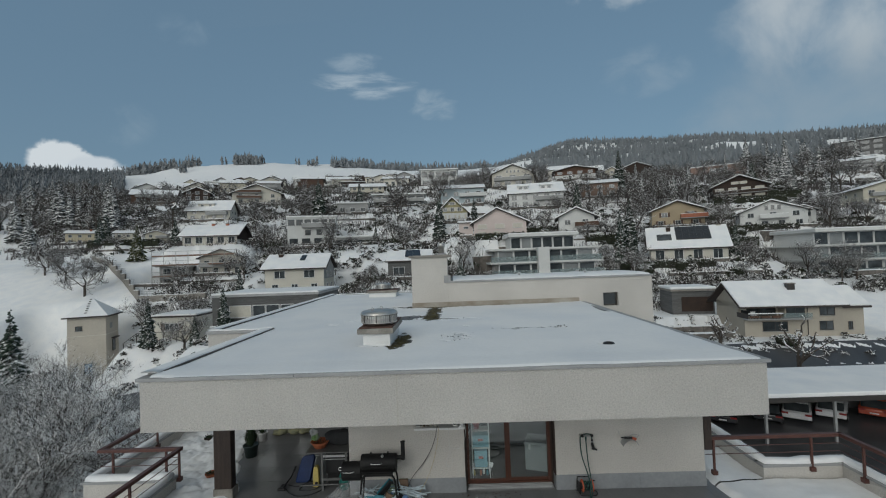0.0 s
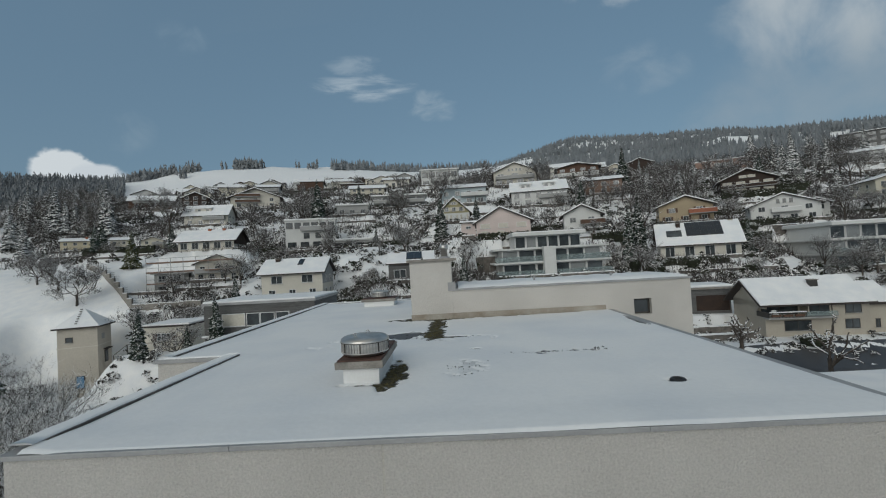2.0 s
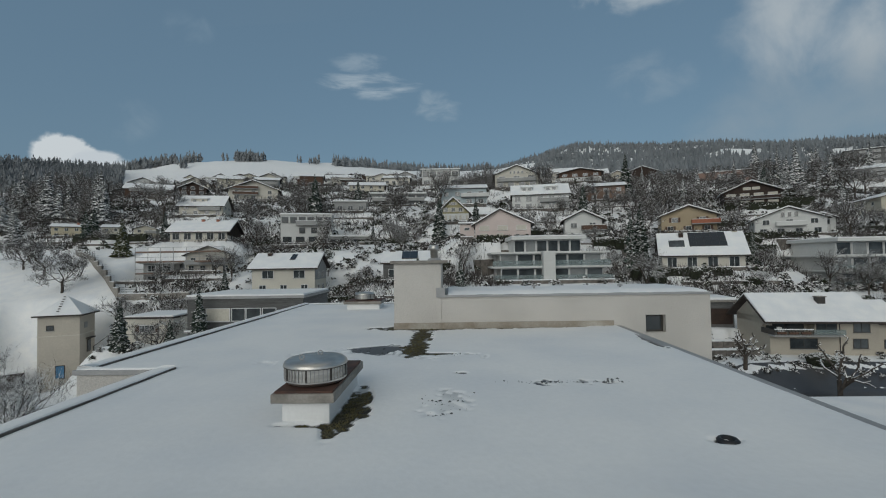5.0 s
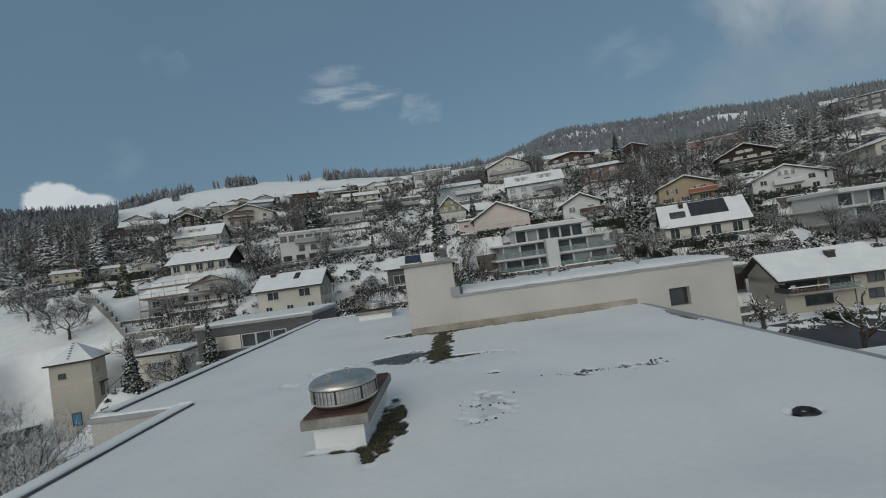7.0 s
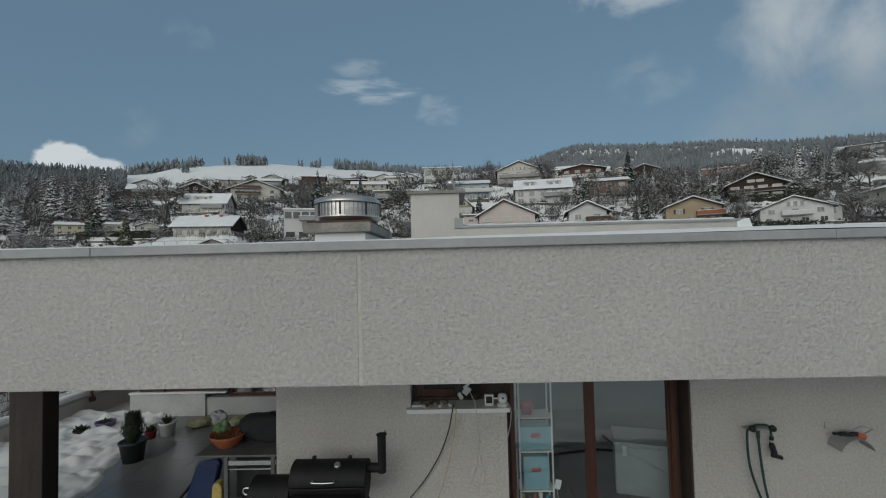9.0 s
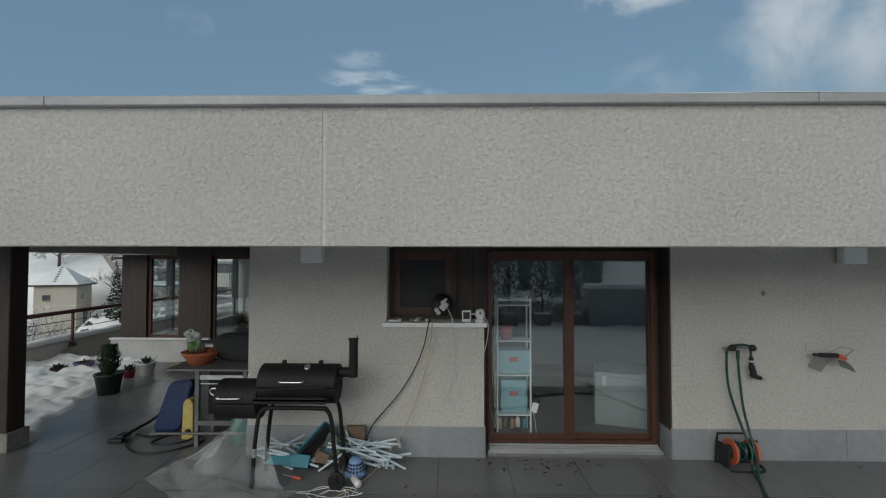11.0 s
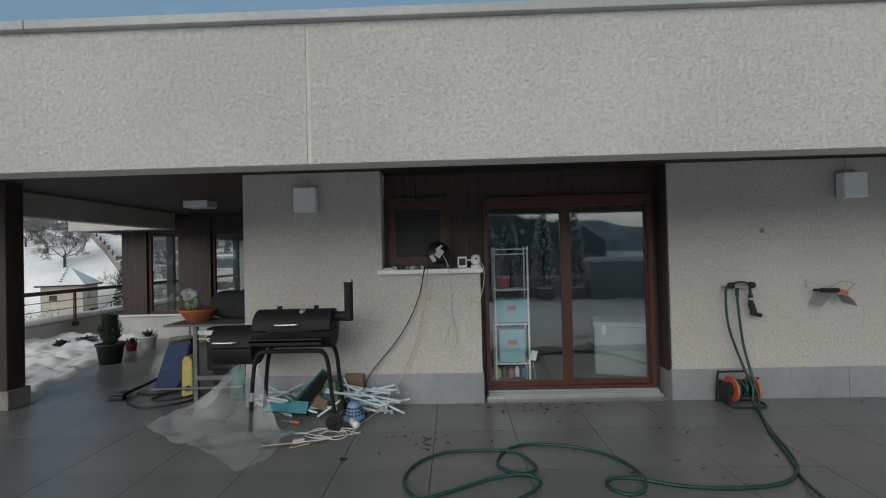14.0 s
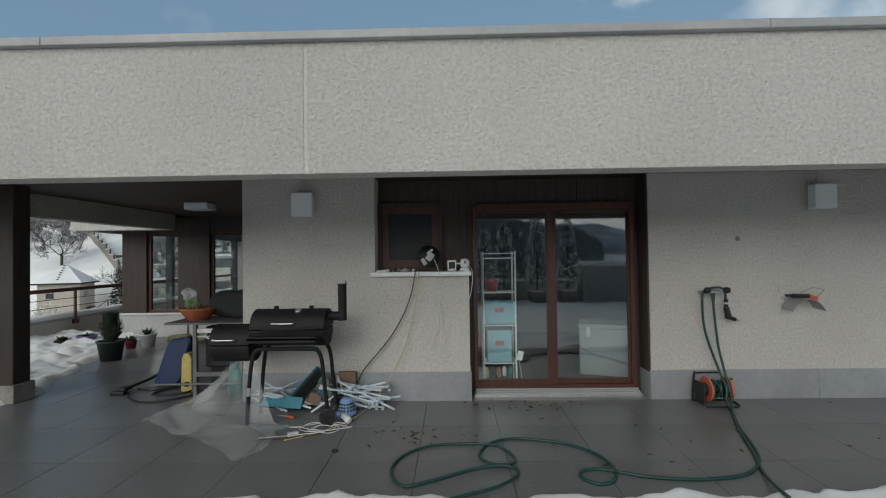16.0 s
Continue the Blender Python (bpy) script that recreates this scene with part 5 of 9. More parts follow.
window(t, -1.0, -2.45, 6.6, 0.9, 0.6, M_FRAMED, bars=2)
window(t, 0.2, -2.5, 1.0, 1.1, 1.5, M_FRAMED, bars=1, pane=mat("blue_door", (0.10, 0.25, 0.42), None, 0.6))
for z0, ww in ((3.6, 1.2),):
    wd = part("window", Geo().box(2.4, -0.2, z0, 2.52, ww - 0.2, z0 + 1.5), M_FRAMED, t)
    part("pane", Geo().box(2.42, -0.08, z0 + 0.12, 2.54, ww - 0.32, z0 + 1.38), M_PANE, wd)
    part("hood", Geo().box(2.45, -0.5, z0 + 1.6, 3.0, ww + 0.2, z0 + 1.72), M_ROOFEDGE, t)
part("hood", Geo().box(2.45, -0.6, 1.9, 3.0, 1.0, 2.02), M_ROOFEDGE, t)
part("vent_panel", Geo().box(2.45, -1.0, 6.6, 2.5, -0.1, 7.3), W_GREY, t)
PADS.append((-67, -49, 47, 60, -12.2))

# carport
PADS.append((16, 60, 12, 32.5, -7.5))
t = thing("carport", "open carport with flat snow-covered roof on steel posts", "carport", (23.5, 18.5, -7.5))
part("roof", Geo().box(-8, 0, 2.72, 30, 6.2, 3.02), M_FRAMED, t)
part("roof_snow", Geo().box(-8, 0.02, 3.022, 30, 6.2, 3.3), M_SNOW_ROOF, t, bevel=0.06)
part("back_wall", Geo().box(-8, 6.1, -1, 30, 6.3, 2.72), W_GREY, t)
for k in range(9):
    part("post", Geo().box(-7.0 + k * 4.4, 0.25, -0.5, -6.86 + k * 4.4, 0.39, 2.72), M_FLASH, t)


# ---- plants ----
def limb(g, p, d, length, r, depth, rnd, fork, sides=5, droop=0.0, twigs=None):
    """A branch that bends and forks; the thinnest go into twigs."""
    n = 3
    pts = [Vector(p)]
    dd = Vector(d).normalized()
    for i in range(n):
        dd = (dd + Vector((rnd.gauss(0, 0.16), rnd.gauss(0, 0.16), rnd.gauss(0.03, 0.1) - droop))).normalized()
        pts.append(pts[-1] + dd * (length / n))
    target = twigs if (twigs is not None and depth <= 1) else g
    target.tube(pts, r, 3 if depth <= 1 else sides, r * 0.55, caps=False)
    if depth == 0:
        return
    for k in range(fork):
        s = rnd.uniform(0.35, 1.0)
        i = min(n - 1, int(s * n))
        base = pts[i].lerp(pts[i + 1], s * n - i)
        axis = Vector((rnd.gauss(0, 1), rnd.gauss(0, 1), rnd.gauss(0.25, 0.6))).normalized()
        nd = (dd * 0.7 + axis * 0.75).normalized()
        limb(g, base, nd, length * rnd.uniform(0.55, 0.78), r * 0.5, depth - 1, rnd, fork, sides, droop, twigs)


def bare_tree(label, h, seed, depth=4, fork=4, spread=0.9, trunk=0.3, crown_mat=None, twigs=5, thin=1.0):
    rnd = random.Random(seed)
    t = thing("bare_tree", label, "tree")
    g, tw = Geo(), Geo()
    r = h * 0.017 + 0.025
    top = h * trunk
    g.tube([(0, 0, -0.6), (rnd.gauss(0, 0.04) * h * 0.2, 0, top * 0.5), (0, 0, top)], r * 1.25, 8, r)
    for k in range(6):
        a = k * 2.4 + rnd.random()
        d = Vector((math.cos(a) * spread, math.sin(a) * spread, rnd.uniform(0.5, 1.2)))
        limb(g, (0, 0, top * rnd.uniform(0.75, 1.0)), d, h * rnd.uniform(0.3, 0.42), r * 0.6, depth - 1, rnd, fork, twigs=tw)
    part("trunk", g, M_BARK, t)
    # fine twigs at the ends of the branches
    tips = [Vector(tw.v[i]) for i in range(0, len(tw.v), 3)]
    for p in tips:
        for k in range(twigs + 1 if rnd.random() < 0.7 else 2):
            d = (Vector((rnd.gauss(0, 1), rnd.gauss(0, 1), rnd.gauss(0.35, 0.7)))).normalized() * h * rnd.uniform(0.03, 0.075)
            s = Vector((rnd.gauss(0, 1), rnd.gauss(0, 1), 0)).normalized() * (0.005 + h * 0.0011) * thin
            tw.add([p - s, p + s, p + d], [(0, 1, 2)])
    part("crown", tw, crown_mat or M_TWIG, t)
    return t


def fir(label, h, seed, width=0.2, material=None, levels=26, per=11, name="fir_tree"):
    """Conifer: a tapered trunk and whorls of drooping, ragged branches."""
    rnd = random.Random(seed)
    t = thing(name, label, "tree")
    part("trunk", Geo().tube([(0, 0, -0.6), (0, 0, h * 0.5), (0, 0, h * 0.97)], h * 0.018 + 0.03, 7, 0.02), M_BARK, t)
    g = Geo()
    for k in range(levels):
        u = (k + 0.5) / levels
        z = h * (0.07 + 0.92 * u)
        reach = h * width * (1 - u) ** 0.85 * rnd.uniform(0.75, 1.12) + 0.12
        for j in range(per if u < 0.8 else per - 4):
            a = rnd.uniform(0, 2 * math.pi)
            L = reach * rnd.uniform(0.6, 1.15)
            c, s = math.cos(a), math.sin(a)
            wd = L * rnd.uniform(0.22, 0.36) + 0.03
            drop = L * rnd.uniform(0.15, 0.5)
            th = L * 0.10 + 0.03
            z0 = z + rnd.gauss(0, h * 0.012)
            mid = 0.55
            vs = [(0.02 * c, 0.02 * s, z0 + th), (c * L * mid - s * wd, s * L * mid + c * wd, z0 - drop * 0.45), (c * L * mid + s * wd, s * L * mid - c * wd, z0 - drop * 0.45),
                  (c * L, s * L, z0 - drop), (c * L * mid, s * L * mid, z0 - drop * 0.3 + th), (c * L * mid, s * L * mid, z0 - drop * 0.6 - th * 2.0)]
            g.add(vs, [(0, 1, 4), (0, 4, 2), (1, 3, 4), (4, 3, 2), (0, 5, 1), (0, 2, 5), (1, 5, 3), (5, 2, 3)])
    part("crown", g, material or M_FIR, t)
    return t


def clump(g, cx, cy, cz, r, rnd, n=26, flat=0.75):
    """A shrub of many small leaf-and-twig blades."""
    for k in range(n):
        a, e = rnd.uniform(0, 6.283), rnd.uniform(-0.1, 1.45)
        q = r * rnd.uniform(0.55, 1.0)
        p = Vector((cx + q * math.cos(a) * math.cos(e), cy + q * math.sin(a) * math.cos(e), cz + q * flat * math.sin(e)))
        s = r * rnd.uniform(0.16, 0.34)
        d1 = Vector((rnd.gauss(0, 1), rnd.gauss(0, 1), rnd.gauss(0, 0.4))).normalized() * s
        d2 = Vector((rnd.gauss(0, 1), rnd.gauss(0, 1), rnd.gauss(0, 0.4))).normalized() * s
        up = Vector((0, 0, s * 0.5))
        g.add([p - d1, p + d2, p + d1, p - d2 + up, p + up * 1.6], [(0, 1, 4), (1, 2, 4), (2, 3, 4), (3, 0, 4)])


build_ground()


def height_table(x0, x1, y0, y1, step):
    xs, ys = np.arange(x0, x1 + step, step), np.arange(y0, y1 + step, step)
    gx, gy = np.meshgrid(xs, ys)
    return x0, y0, step, len(xs), len(ys), ground_height(gx, gy).tolist()


TABLES = (height_table(-130, 130, 0, 150, 1.0), height_table(-280, 280, -70, 400, 4.0), height_table(-720, 1500, -920, 1300, 15.0))


def gz(x, y):
    """Height of the ground, from tables of it."""
    for x0, y0, step, nx_, ny_, tab in TABLES:
        u, v = (x - x0) / step, (y - y0) / step
        i, j = int(u), int(v)
        if u >= 0 and v >= 0 and i < nx_ - 1 and j < ny_ - 1:
            u, v = u - i, v - j
            return (tab[j][i] * (1 - u) + tab[j][i + 1] * u) * (1 - v) + (tab[j + 1][i] * (1 - u) + tab[j + 1][i + 1] * u) * v
    return float(slope(np.array([x]), np.array([y]))[0])


def put(src, x, y, s=1.0, rz=0.0, dz=0.0):
    m = pose(x, y, gz(x, y) + dz, 0, 0, rz) @ Matrix.Scale(s, 4)
    return copy_thing(src, m)


rnd = random.Random(11)


def clear(x, y, margin=0.5):
    """True where no house pad lies."""
    for x0, x1, y0, y1, _ in PADS:
        if x0 - margin < x < x1 + margin and y0 - margin < y < y1 + margin:
            return False
    return True


def in_field(x, y):
    """The open snowfields."""
    if -125 < x < -47 and 36 < y < 93 and x < -47 - 0.35 * (y - 45):
        return True
    return False


# roads and the parking yard, draped a little above the snow
def road(name, label, centre, width):
    c = [Vector((*p, 0)) for p in centre]
    c = spline3(c, 10)
    g = Geo()
    for i, p in enumerate(c):
        d = (c[min(i + 1, len(c) - 1)] - c[max(i - 1, 0)]).normalized()
        s = Vector((d.y, -d.x, 0))
        for k in (-0.5, -0.25, 0, 0.25, 0.5):
            q = p + s * width * k
            g.v.append((q.x, q.y, gz(q.x, q.y) + 0.07))
    for i in range(len(c) - 1):
        for k in range(4):
            a = i * 5 + k
            g.f.append((a, a + 1, a + 6, a + 5))
    tagged(part(name, g, M_ASPHALT, smooth=True), label, "road", kind="structure")


def spline3(p, n):
    out = []
    m = len(p)
    for i in range(m - 1):
        a, b, c, d = (p[min(max(i + k, 0), m - 1)] for k in (-1, 0, 1, 2))
        for k in range(n):
            t = k / n
            out.append(0.5 * ((2 * b) + (c - a) * t + (2 * a - 5 * b + 4 * c - d) * t * t + (3 * b - a - 3 * c + d) * t ** 3))
    out.append(p[-1])
    return out


road("road", "wet dark asphalt street below the house", [(14, 34), (22, 35), (30, 36), (40, 36.2), (60, 35), (90, 30)], 6.3)
road("road", "wet asphalt lane beside the tower", [(-75, 30), (-50, 33), (-36, 36), (-22, 35), (-10, 34), (14, 34)], 5.5)
g = Geo()
for j in range(13):
    for i in range(45):
        x, y = 11 + i, 9 + j * 1.55
        g.v.append((x, y, gz(x, y) + 0.05))
for j in range(12):
    for i in range(44):
        a = j * 45 + i
        g.f.append((a, a + 1, a + 46, a + 45))
tagged(part("parking_yard", g, M_ASPHALT, smooth=True), "dark wet asphalt parking yard", "parking", kind="structure")


# ---- cars under the carport ----
def car(label, x, y, rz, paint):
    t = thing("car", label, "car", (x, y, gz(x, y) + 0.05), rz, group="cars under the carport")
    body = [(-2.1, 0.35), (2.15, 0.35), (2.2, 0.7), (1.9, 0.9), (1.15, 0.98), (-1.75, 1.02), (-2.12, 0.85)]
    part("body", Geo().prism([(p[0], p[1]) for p in body], -0.88, 0.88, "y"), paint, t, bevel=0.08)
    cabin = [(-1.95, 0.95), (1.05, 0.95), (0.35, 1.44), (-1.35, 1.47)]
    part("cabin", Geo().prism(cabin, -0.74, 0.74, "y"), M_PANE, t, bevel=0.05)
    part("car_roof", Geo().prism([(-1.38, 1.43), (0.32, 1.41), (0.25, 1.48), (-1.25, 1.51)], -0.72, 0.72, "y"), paint, t, bevel=0.03)
    for wx in (-1.35, 1.35):
        for wy in (-0.82, 0.82):
            w = part("wheel", Geo().tube([(wx, wy - 0.1, 0.32), (wx, wy + 0.1, 0.32)], 0.32, 18), M_BLACK0, t)
            part("rim", Geo().tube([(wx, wy - 0.11, 0.32), (wx, wy + 0.11, 0.32)], 0.2, 12), M_FLASH, w)
    for wy in (-0.68, 0.68):
        part("tail_light", Geo().box(-2.16, wy - 0.2, 0.72, -2.0, wy + 0.2, 0.86), M_TAIL, t)
        part("headlight", Geo().box(2.0, wy - 0.2, 0.62, 2.19, wy + 0.18, 0.76), M_FLASH, t)
    part("rear_window", Geo().prism([(-1.98, 1.0), (-1.42, 1.42), (-1.45, 1.44), (-2.03, 1.01)], -0.6, 0.6, "y"), M_PANE, t)
    part("number_plate", Geo().box(-2.14, -0.25, 0.5, -2.115, 0.25, 0.6), M_WHITE, t)
    return t


M_BLACK0 = mat("tyre_rubber", (0.015, 0.015, 0.016), None, 0.8)
M_TAIL = mat("red_tail_light", (0.25, 0.02, 0.02), None, 0.3)
P_WHITE = mat("white_car_paint", (0.7, 0.7, 0.71), (0.66, 0.66, 0.67), 0.2, 0.5, spec=0.6)
P_RED = mat("orange_red_car_paint", (0.42, 0.09, 0.05), (0.38, 0.08, 0.045), 0.2, 0.5, spec=0.6)
P_DARK = mat("dark_grey_car_paint", (0.03, 0.032, 0.036), (0.025, 0.026, 0.03), 0.2, 0.5, spec=0.6)
for x, rz, paint, lab in ((17.5, 61, P_DARK, "dark grey parked car under a carport"), (19.9, 59, P_DARK, "dark estate car parked under the carport"), (23.0, 56, P_DARK, "small dark car parked under the carport"),
                          (25.1, 52, P_WHITE, "white hatchback parked under the carport"), (27.6, 47, P_WHITE, "white estate car parked askew under the carport"), (30.6, 45, P_RED, "orange-red car parked under the carport"),
                          (36, 45, P_DARK, "dark parked car at the carport's end")):
    c_ = car(lab, x * 1.06, 23.6, rz, paint)
    c_.matrix_basis = c_.matrix_basis @ Matrix.Diagonal((1, 0.96, 0.84, 1))

# ---- trees ----
oak = bare_tree("wide bare deciduous tree dusted with snow", 9, 1, 5, 3, 1.3, 0.22)
oak.matrix_basis = pose(-65.5, 67.3, gz(-65.5, 67.3))
tall = bare_tree("tall bare deciduous tree dusted with snow", 12, 5, 4, 4, 0.6, 0.3)
tall.matrix_basis = pose(14, 151, gz(14, 151))
small = bare_tree("small bare garden tree dusted with snow", 6, 9, 4, 4, 0.9, 0.22)
small.matrix_basis = pose(-33, 44.5, gz(-33, 44.5))
slim = bare_tree("slender bare tree with frosted twigs", 10, 14, 4, 4, 0.45, 0.25)
slim.matrix_basis = pose(62, 120, gz(62, 120))
for x, y, s in ((-74, 73, 0.9), (-81, 76, 0.85), (-86, 82, 0.7), (-58, 92, 0.8)):
    put(oak, x, y, s, rnd.uniform(0, 360))
spruce = fir("dark fir tree with snow on its branches", 11, 3, 0.2, levels=32, per=14)
spruce.matrix_basis = pose(-35.5, 110.3, gz(-35.5, 110.3)) @ Matrix.Scale(1.36, 4)
spruce2 = fir("slim dark spruce with snowy boughs", 12, 8, 0.15, levels=30, per=10)
spruce2.matrix_basis = pose(34.4, 71, gz(34.4, 71))
thuja = fir("yellow-green cypress beside a snowy garden", 8, 12, 0.26, M_FIRG, levels=26, per=14, name="cypress_tree")
thuja.matrix_basis = pose(-66.7, 82.3, gz(-66.7, 82.3))
for x, y, s in ((32.2, 70.0, 0.85), (35.9, 73, 0.7)):
    put(spruce2, x, y, s, rnd.uniform(0, 360))
for x, y, s in ((-36.8, 26.6, 0.78), (-38, 45.0, 0.42), (-31.5, 44.2, 0.34), (-25, 39, 0.42), (-1.5, 94, 0.75), (64, 150, 1.1), (97, 128, 0.75), (-90, 103, 0.6), (-87, 97, 0.5), (-69, 99, 0.5), (2.5, 62, 0.36),
                (-6, 69, 0.4), (-34, 61, 0.35), (-33, 101, 0.6), (-17, 94.5, 0.4), (-30, 139, 0.6), (8, 112, 0.5), (37, 112, 0.6), (53, 70, 0.45), (-4, 61, 0.3)):
    put(spruce, x, y, s, rnd.uniform(0, 360))

# conifer stand on the slope beside the field, frosted and haze-coloured, mixed with bare trees
hazy_fir = fir("tall frosted fir on the slope, haze in its colour", 12, 21, 0.17, M_HAZYFIR, levels=34, per=9)
hazy_fir.matrix_basis = pose(-101.5, 118, gz(-101.5, 118)) @ Matrix.Scale(1.25, 4)
hazy_fir2 = fir("slim frosted spruce on the slope, haze in its colour", 12, 22, 0.12, M_HAZYFIR, levels=30, per=8)
hazy_fir2.matrix_basis = pose(-106, 122, gz(-106, 122)) @ Matrix.Scale(1.1, 4)
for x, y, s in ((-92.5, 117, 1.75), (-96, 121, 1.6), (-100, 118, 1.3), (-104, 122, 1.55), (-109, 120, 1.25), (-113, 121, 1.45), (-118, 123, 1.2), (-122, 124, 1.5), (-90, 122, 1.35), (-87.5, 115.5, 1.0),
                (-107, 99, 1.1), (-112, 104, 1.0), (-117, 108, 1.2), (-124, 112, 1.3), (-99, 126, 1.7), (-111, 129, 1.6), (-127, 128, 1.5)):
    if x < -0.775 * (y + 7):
        put((hazy_fir, hazy_fir2)[int(x) % 2], x, y, s * 0.68, rnd.uniform(0, 360))
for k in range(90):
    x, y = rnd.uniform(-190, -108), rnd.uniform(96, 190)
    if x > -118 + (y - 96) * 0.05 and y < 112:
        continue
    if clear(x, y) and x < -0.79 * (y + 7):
        put((hazy_fir, hazy_fir2, tall, slim)[k % 4], x, y, rnd.uniform(0.6, 1.0), rnd.uniform(0, 360))
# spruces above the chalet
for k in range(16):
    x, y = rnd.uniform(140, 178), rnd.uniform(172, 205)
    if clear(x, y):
        put((hazy_fir, hazy_fir2, tall, hazy_fir)[k % 4], x, y, rnd.uniform(0.8, 1.35), rnd.uniform(0, 360))
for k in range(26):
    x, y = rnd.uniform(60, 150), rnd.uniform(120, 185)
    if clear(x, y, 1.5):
        put((hazy_fir2, tall, slim, hazy_fir)[k % 4], x, y, rnd.uniform(0.45, 0.9), rnd.uniform(0, 360))
# bare trees between the houses
count = 0
while count < 120:
    y = rnd.uniform(56, 140)
    x = rnd.uniform(-0.95, 1.05) * (y * 0.95 + 12)
    if in_field(x, y) or not clear(x, y, 1.2):
        continue
    put((small, tall, slim, small)[count % 4], x, y, rnd.uniform(0.45, 0.9) * (1.1 if y > 110 else 0.8), rnd.uniform(0, 360))
    count += 1


def wood(name, label, spots, h, seed):
    """A stand of leafless trees higher up, joined."""
    base = []
    for k in range(3):
        src = bare_tree("leafless tree", h, seed + k, 3, 4, (0.5, 0.8, 0.6)[k], 0.28, None, 7)
        vs, fs = [], []
        for ch in list(src.children):
            o = len(vs)
            vs += [tuple(v.co) for v in ch.data.vertices]
            fs += [tuple(i + o for i in p.vertices) for p in ch.data.polygons]
            bpy.data.objects.remove(ch)
        bpy.data.objects.remove(src)
        base.append((np.array(vs), fs))
    r0 = random.Random(seed)
    g = Geo()
    for k, (x, y) in enumerate(spots):
        vs, fs = base[k % 3]
        a, s = r0.uniform(0, 6.28), r0.uniform(0.4, 0.95)
        c, sn = math.cos(a) * s, math.sin(a) * s
        o = len(g.v)
        g.v += np.stack([vs[:, 0] * c - vs[:, 1] * sn + x, vs[:, 0] * sn + vs[:, 1] * c + y, vs[:, 2] * s + gz(x, y)], 1).tolist()
        g.f += [tuple(i + o for i in f) for f in fs]
    tagged(part(name, g, M_TWIG), label, "woods", kind="stuff")


spots = []
while len(spots) < 120:
    y = rnd.uniform(138, 300)
    x = rnd.uniform(-0.95, 1.05) * (y * 0.95 + 12)
    if clear(x, y, 1.0):
        spots.append((x, y))
spots += [p for p in [(rnd.gauss(62, 18), rnd.uniform(102, 170)) for k in range(90)] if clear(p[0], p[1], 0.5)]
spots += [(rnd.uniform(4, 18), rnd.uniform(150, 166)) for k in range(12)]
spots += [p for p in [(rnd.uniform(-200, -98), rnd.uniform(98, 210)) for k in range(90)] if clear(p[0], p[1], 0.5)]
wood("hillside_woods", "leafless frosted trees higher on the hillside", spots, 11, 300)
# big frosted shrubs below the terrace corner
frost = bare_tree("many-stemmed shrub thickly coated with snow", 12.5, 31, 5, 4, 0.75, 0.08, M_FROST, 2, 0.6)
frost.matrix_basis = pose(-19.5, 8.5, gz(-19.5, 8.5))
for x, y, s in ((-23.5, 12, 0.95), (-17, 14.5, 0.7), (-26, 16, 1.0), (-15.0, 6.5, 0.72), (-21, 4.5, 0.85), (-30, 20, 0.95)):
    put(frost, x, y, s, rnd.uniform(0, 360))
put(frost, 64.5, 62, 0.42, 20)
put(frost, 49.5, 63, 0.25, 70)
for x, y, s in ((-52, 34.5, 0.9), (-47, 31, 0.8), (-58, 45, 1.1), (-38.5, 29, 0.85)):
    put(oak, x, y, s, rnd.uniform(0, 360))


# pollarded street trees
def pollard(label, x, y, h, seed):
    r0 = random.Random(seed)
    t = thing("pollard_tree", label, "tree", (x, y, gz(x, y)))
    part("trunk", Geo().tube([(0, 0, -0.5), (0.05, 0, h * 0.3), (0, 0, h * 0.45)], 0.2, 9, 0.16), M_BARK, t)
    for k in range(9):
        a = k * 0.75 + r0.uniform(-0.2, 0.2)
        el = r0.uniform(0.3, 1.35)
        L = h * r0.uniform(0.4, 0.6)
        p = [Vector((0, 0, h * r0.uniform(0.28, 0.48)))]
        d = Vector((math.cos(a) * math.cos(el), math.sin(a) * math.cos(el), math.sin(el)))
        for i in range(5):
            d = (d + Vector((r0.gauss(0, 0.3), r0.gauss(0, 0.3), r0.gauss(0.1, 0.25)))).normalized()
            p.append(p[-1] + d * L / 5)
        b = part("branch", Geo().tube(p, 0.10, 7, 0.05), M_BARK, t)
        g = Geo()
        for q in p[2:]:
            for i in range(2):
                dd = Vector((r0.gauss(0, 1), r0.gauss(0, 1), r0.gauss(0.5, 0.6))).normalized()
                g.tube([q, q + dd * r0.uniform(0.2, 0.5)], 0.035, 5, 0.05)
        part("branch_end", g, M_BARK, b)
    return t


pollard("pollarded plane tree with snow on its stubs", 32.1, 30.2, 6.4, 2)
pollard("pollarded street tree with snowy knobbly limbs", 30.2, 38.5, 3.8, 4)


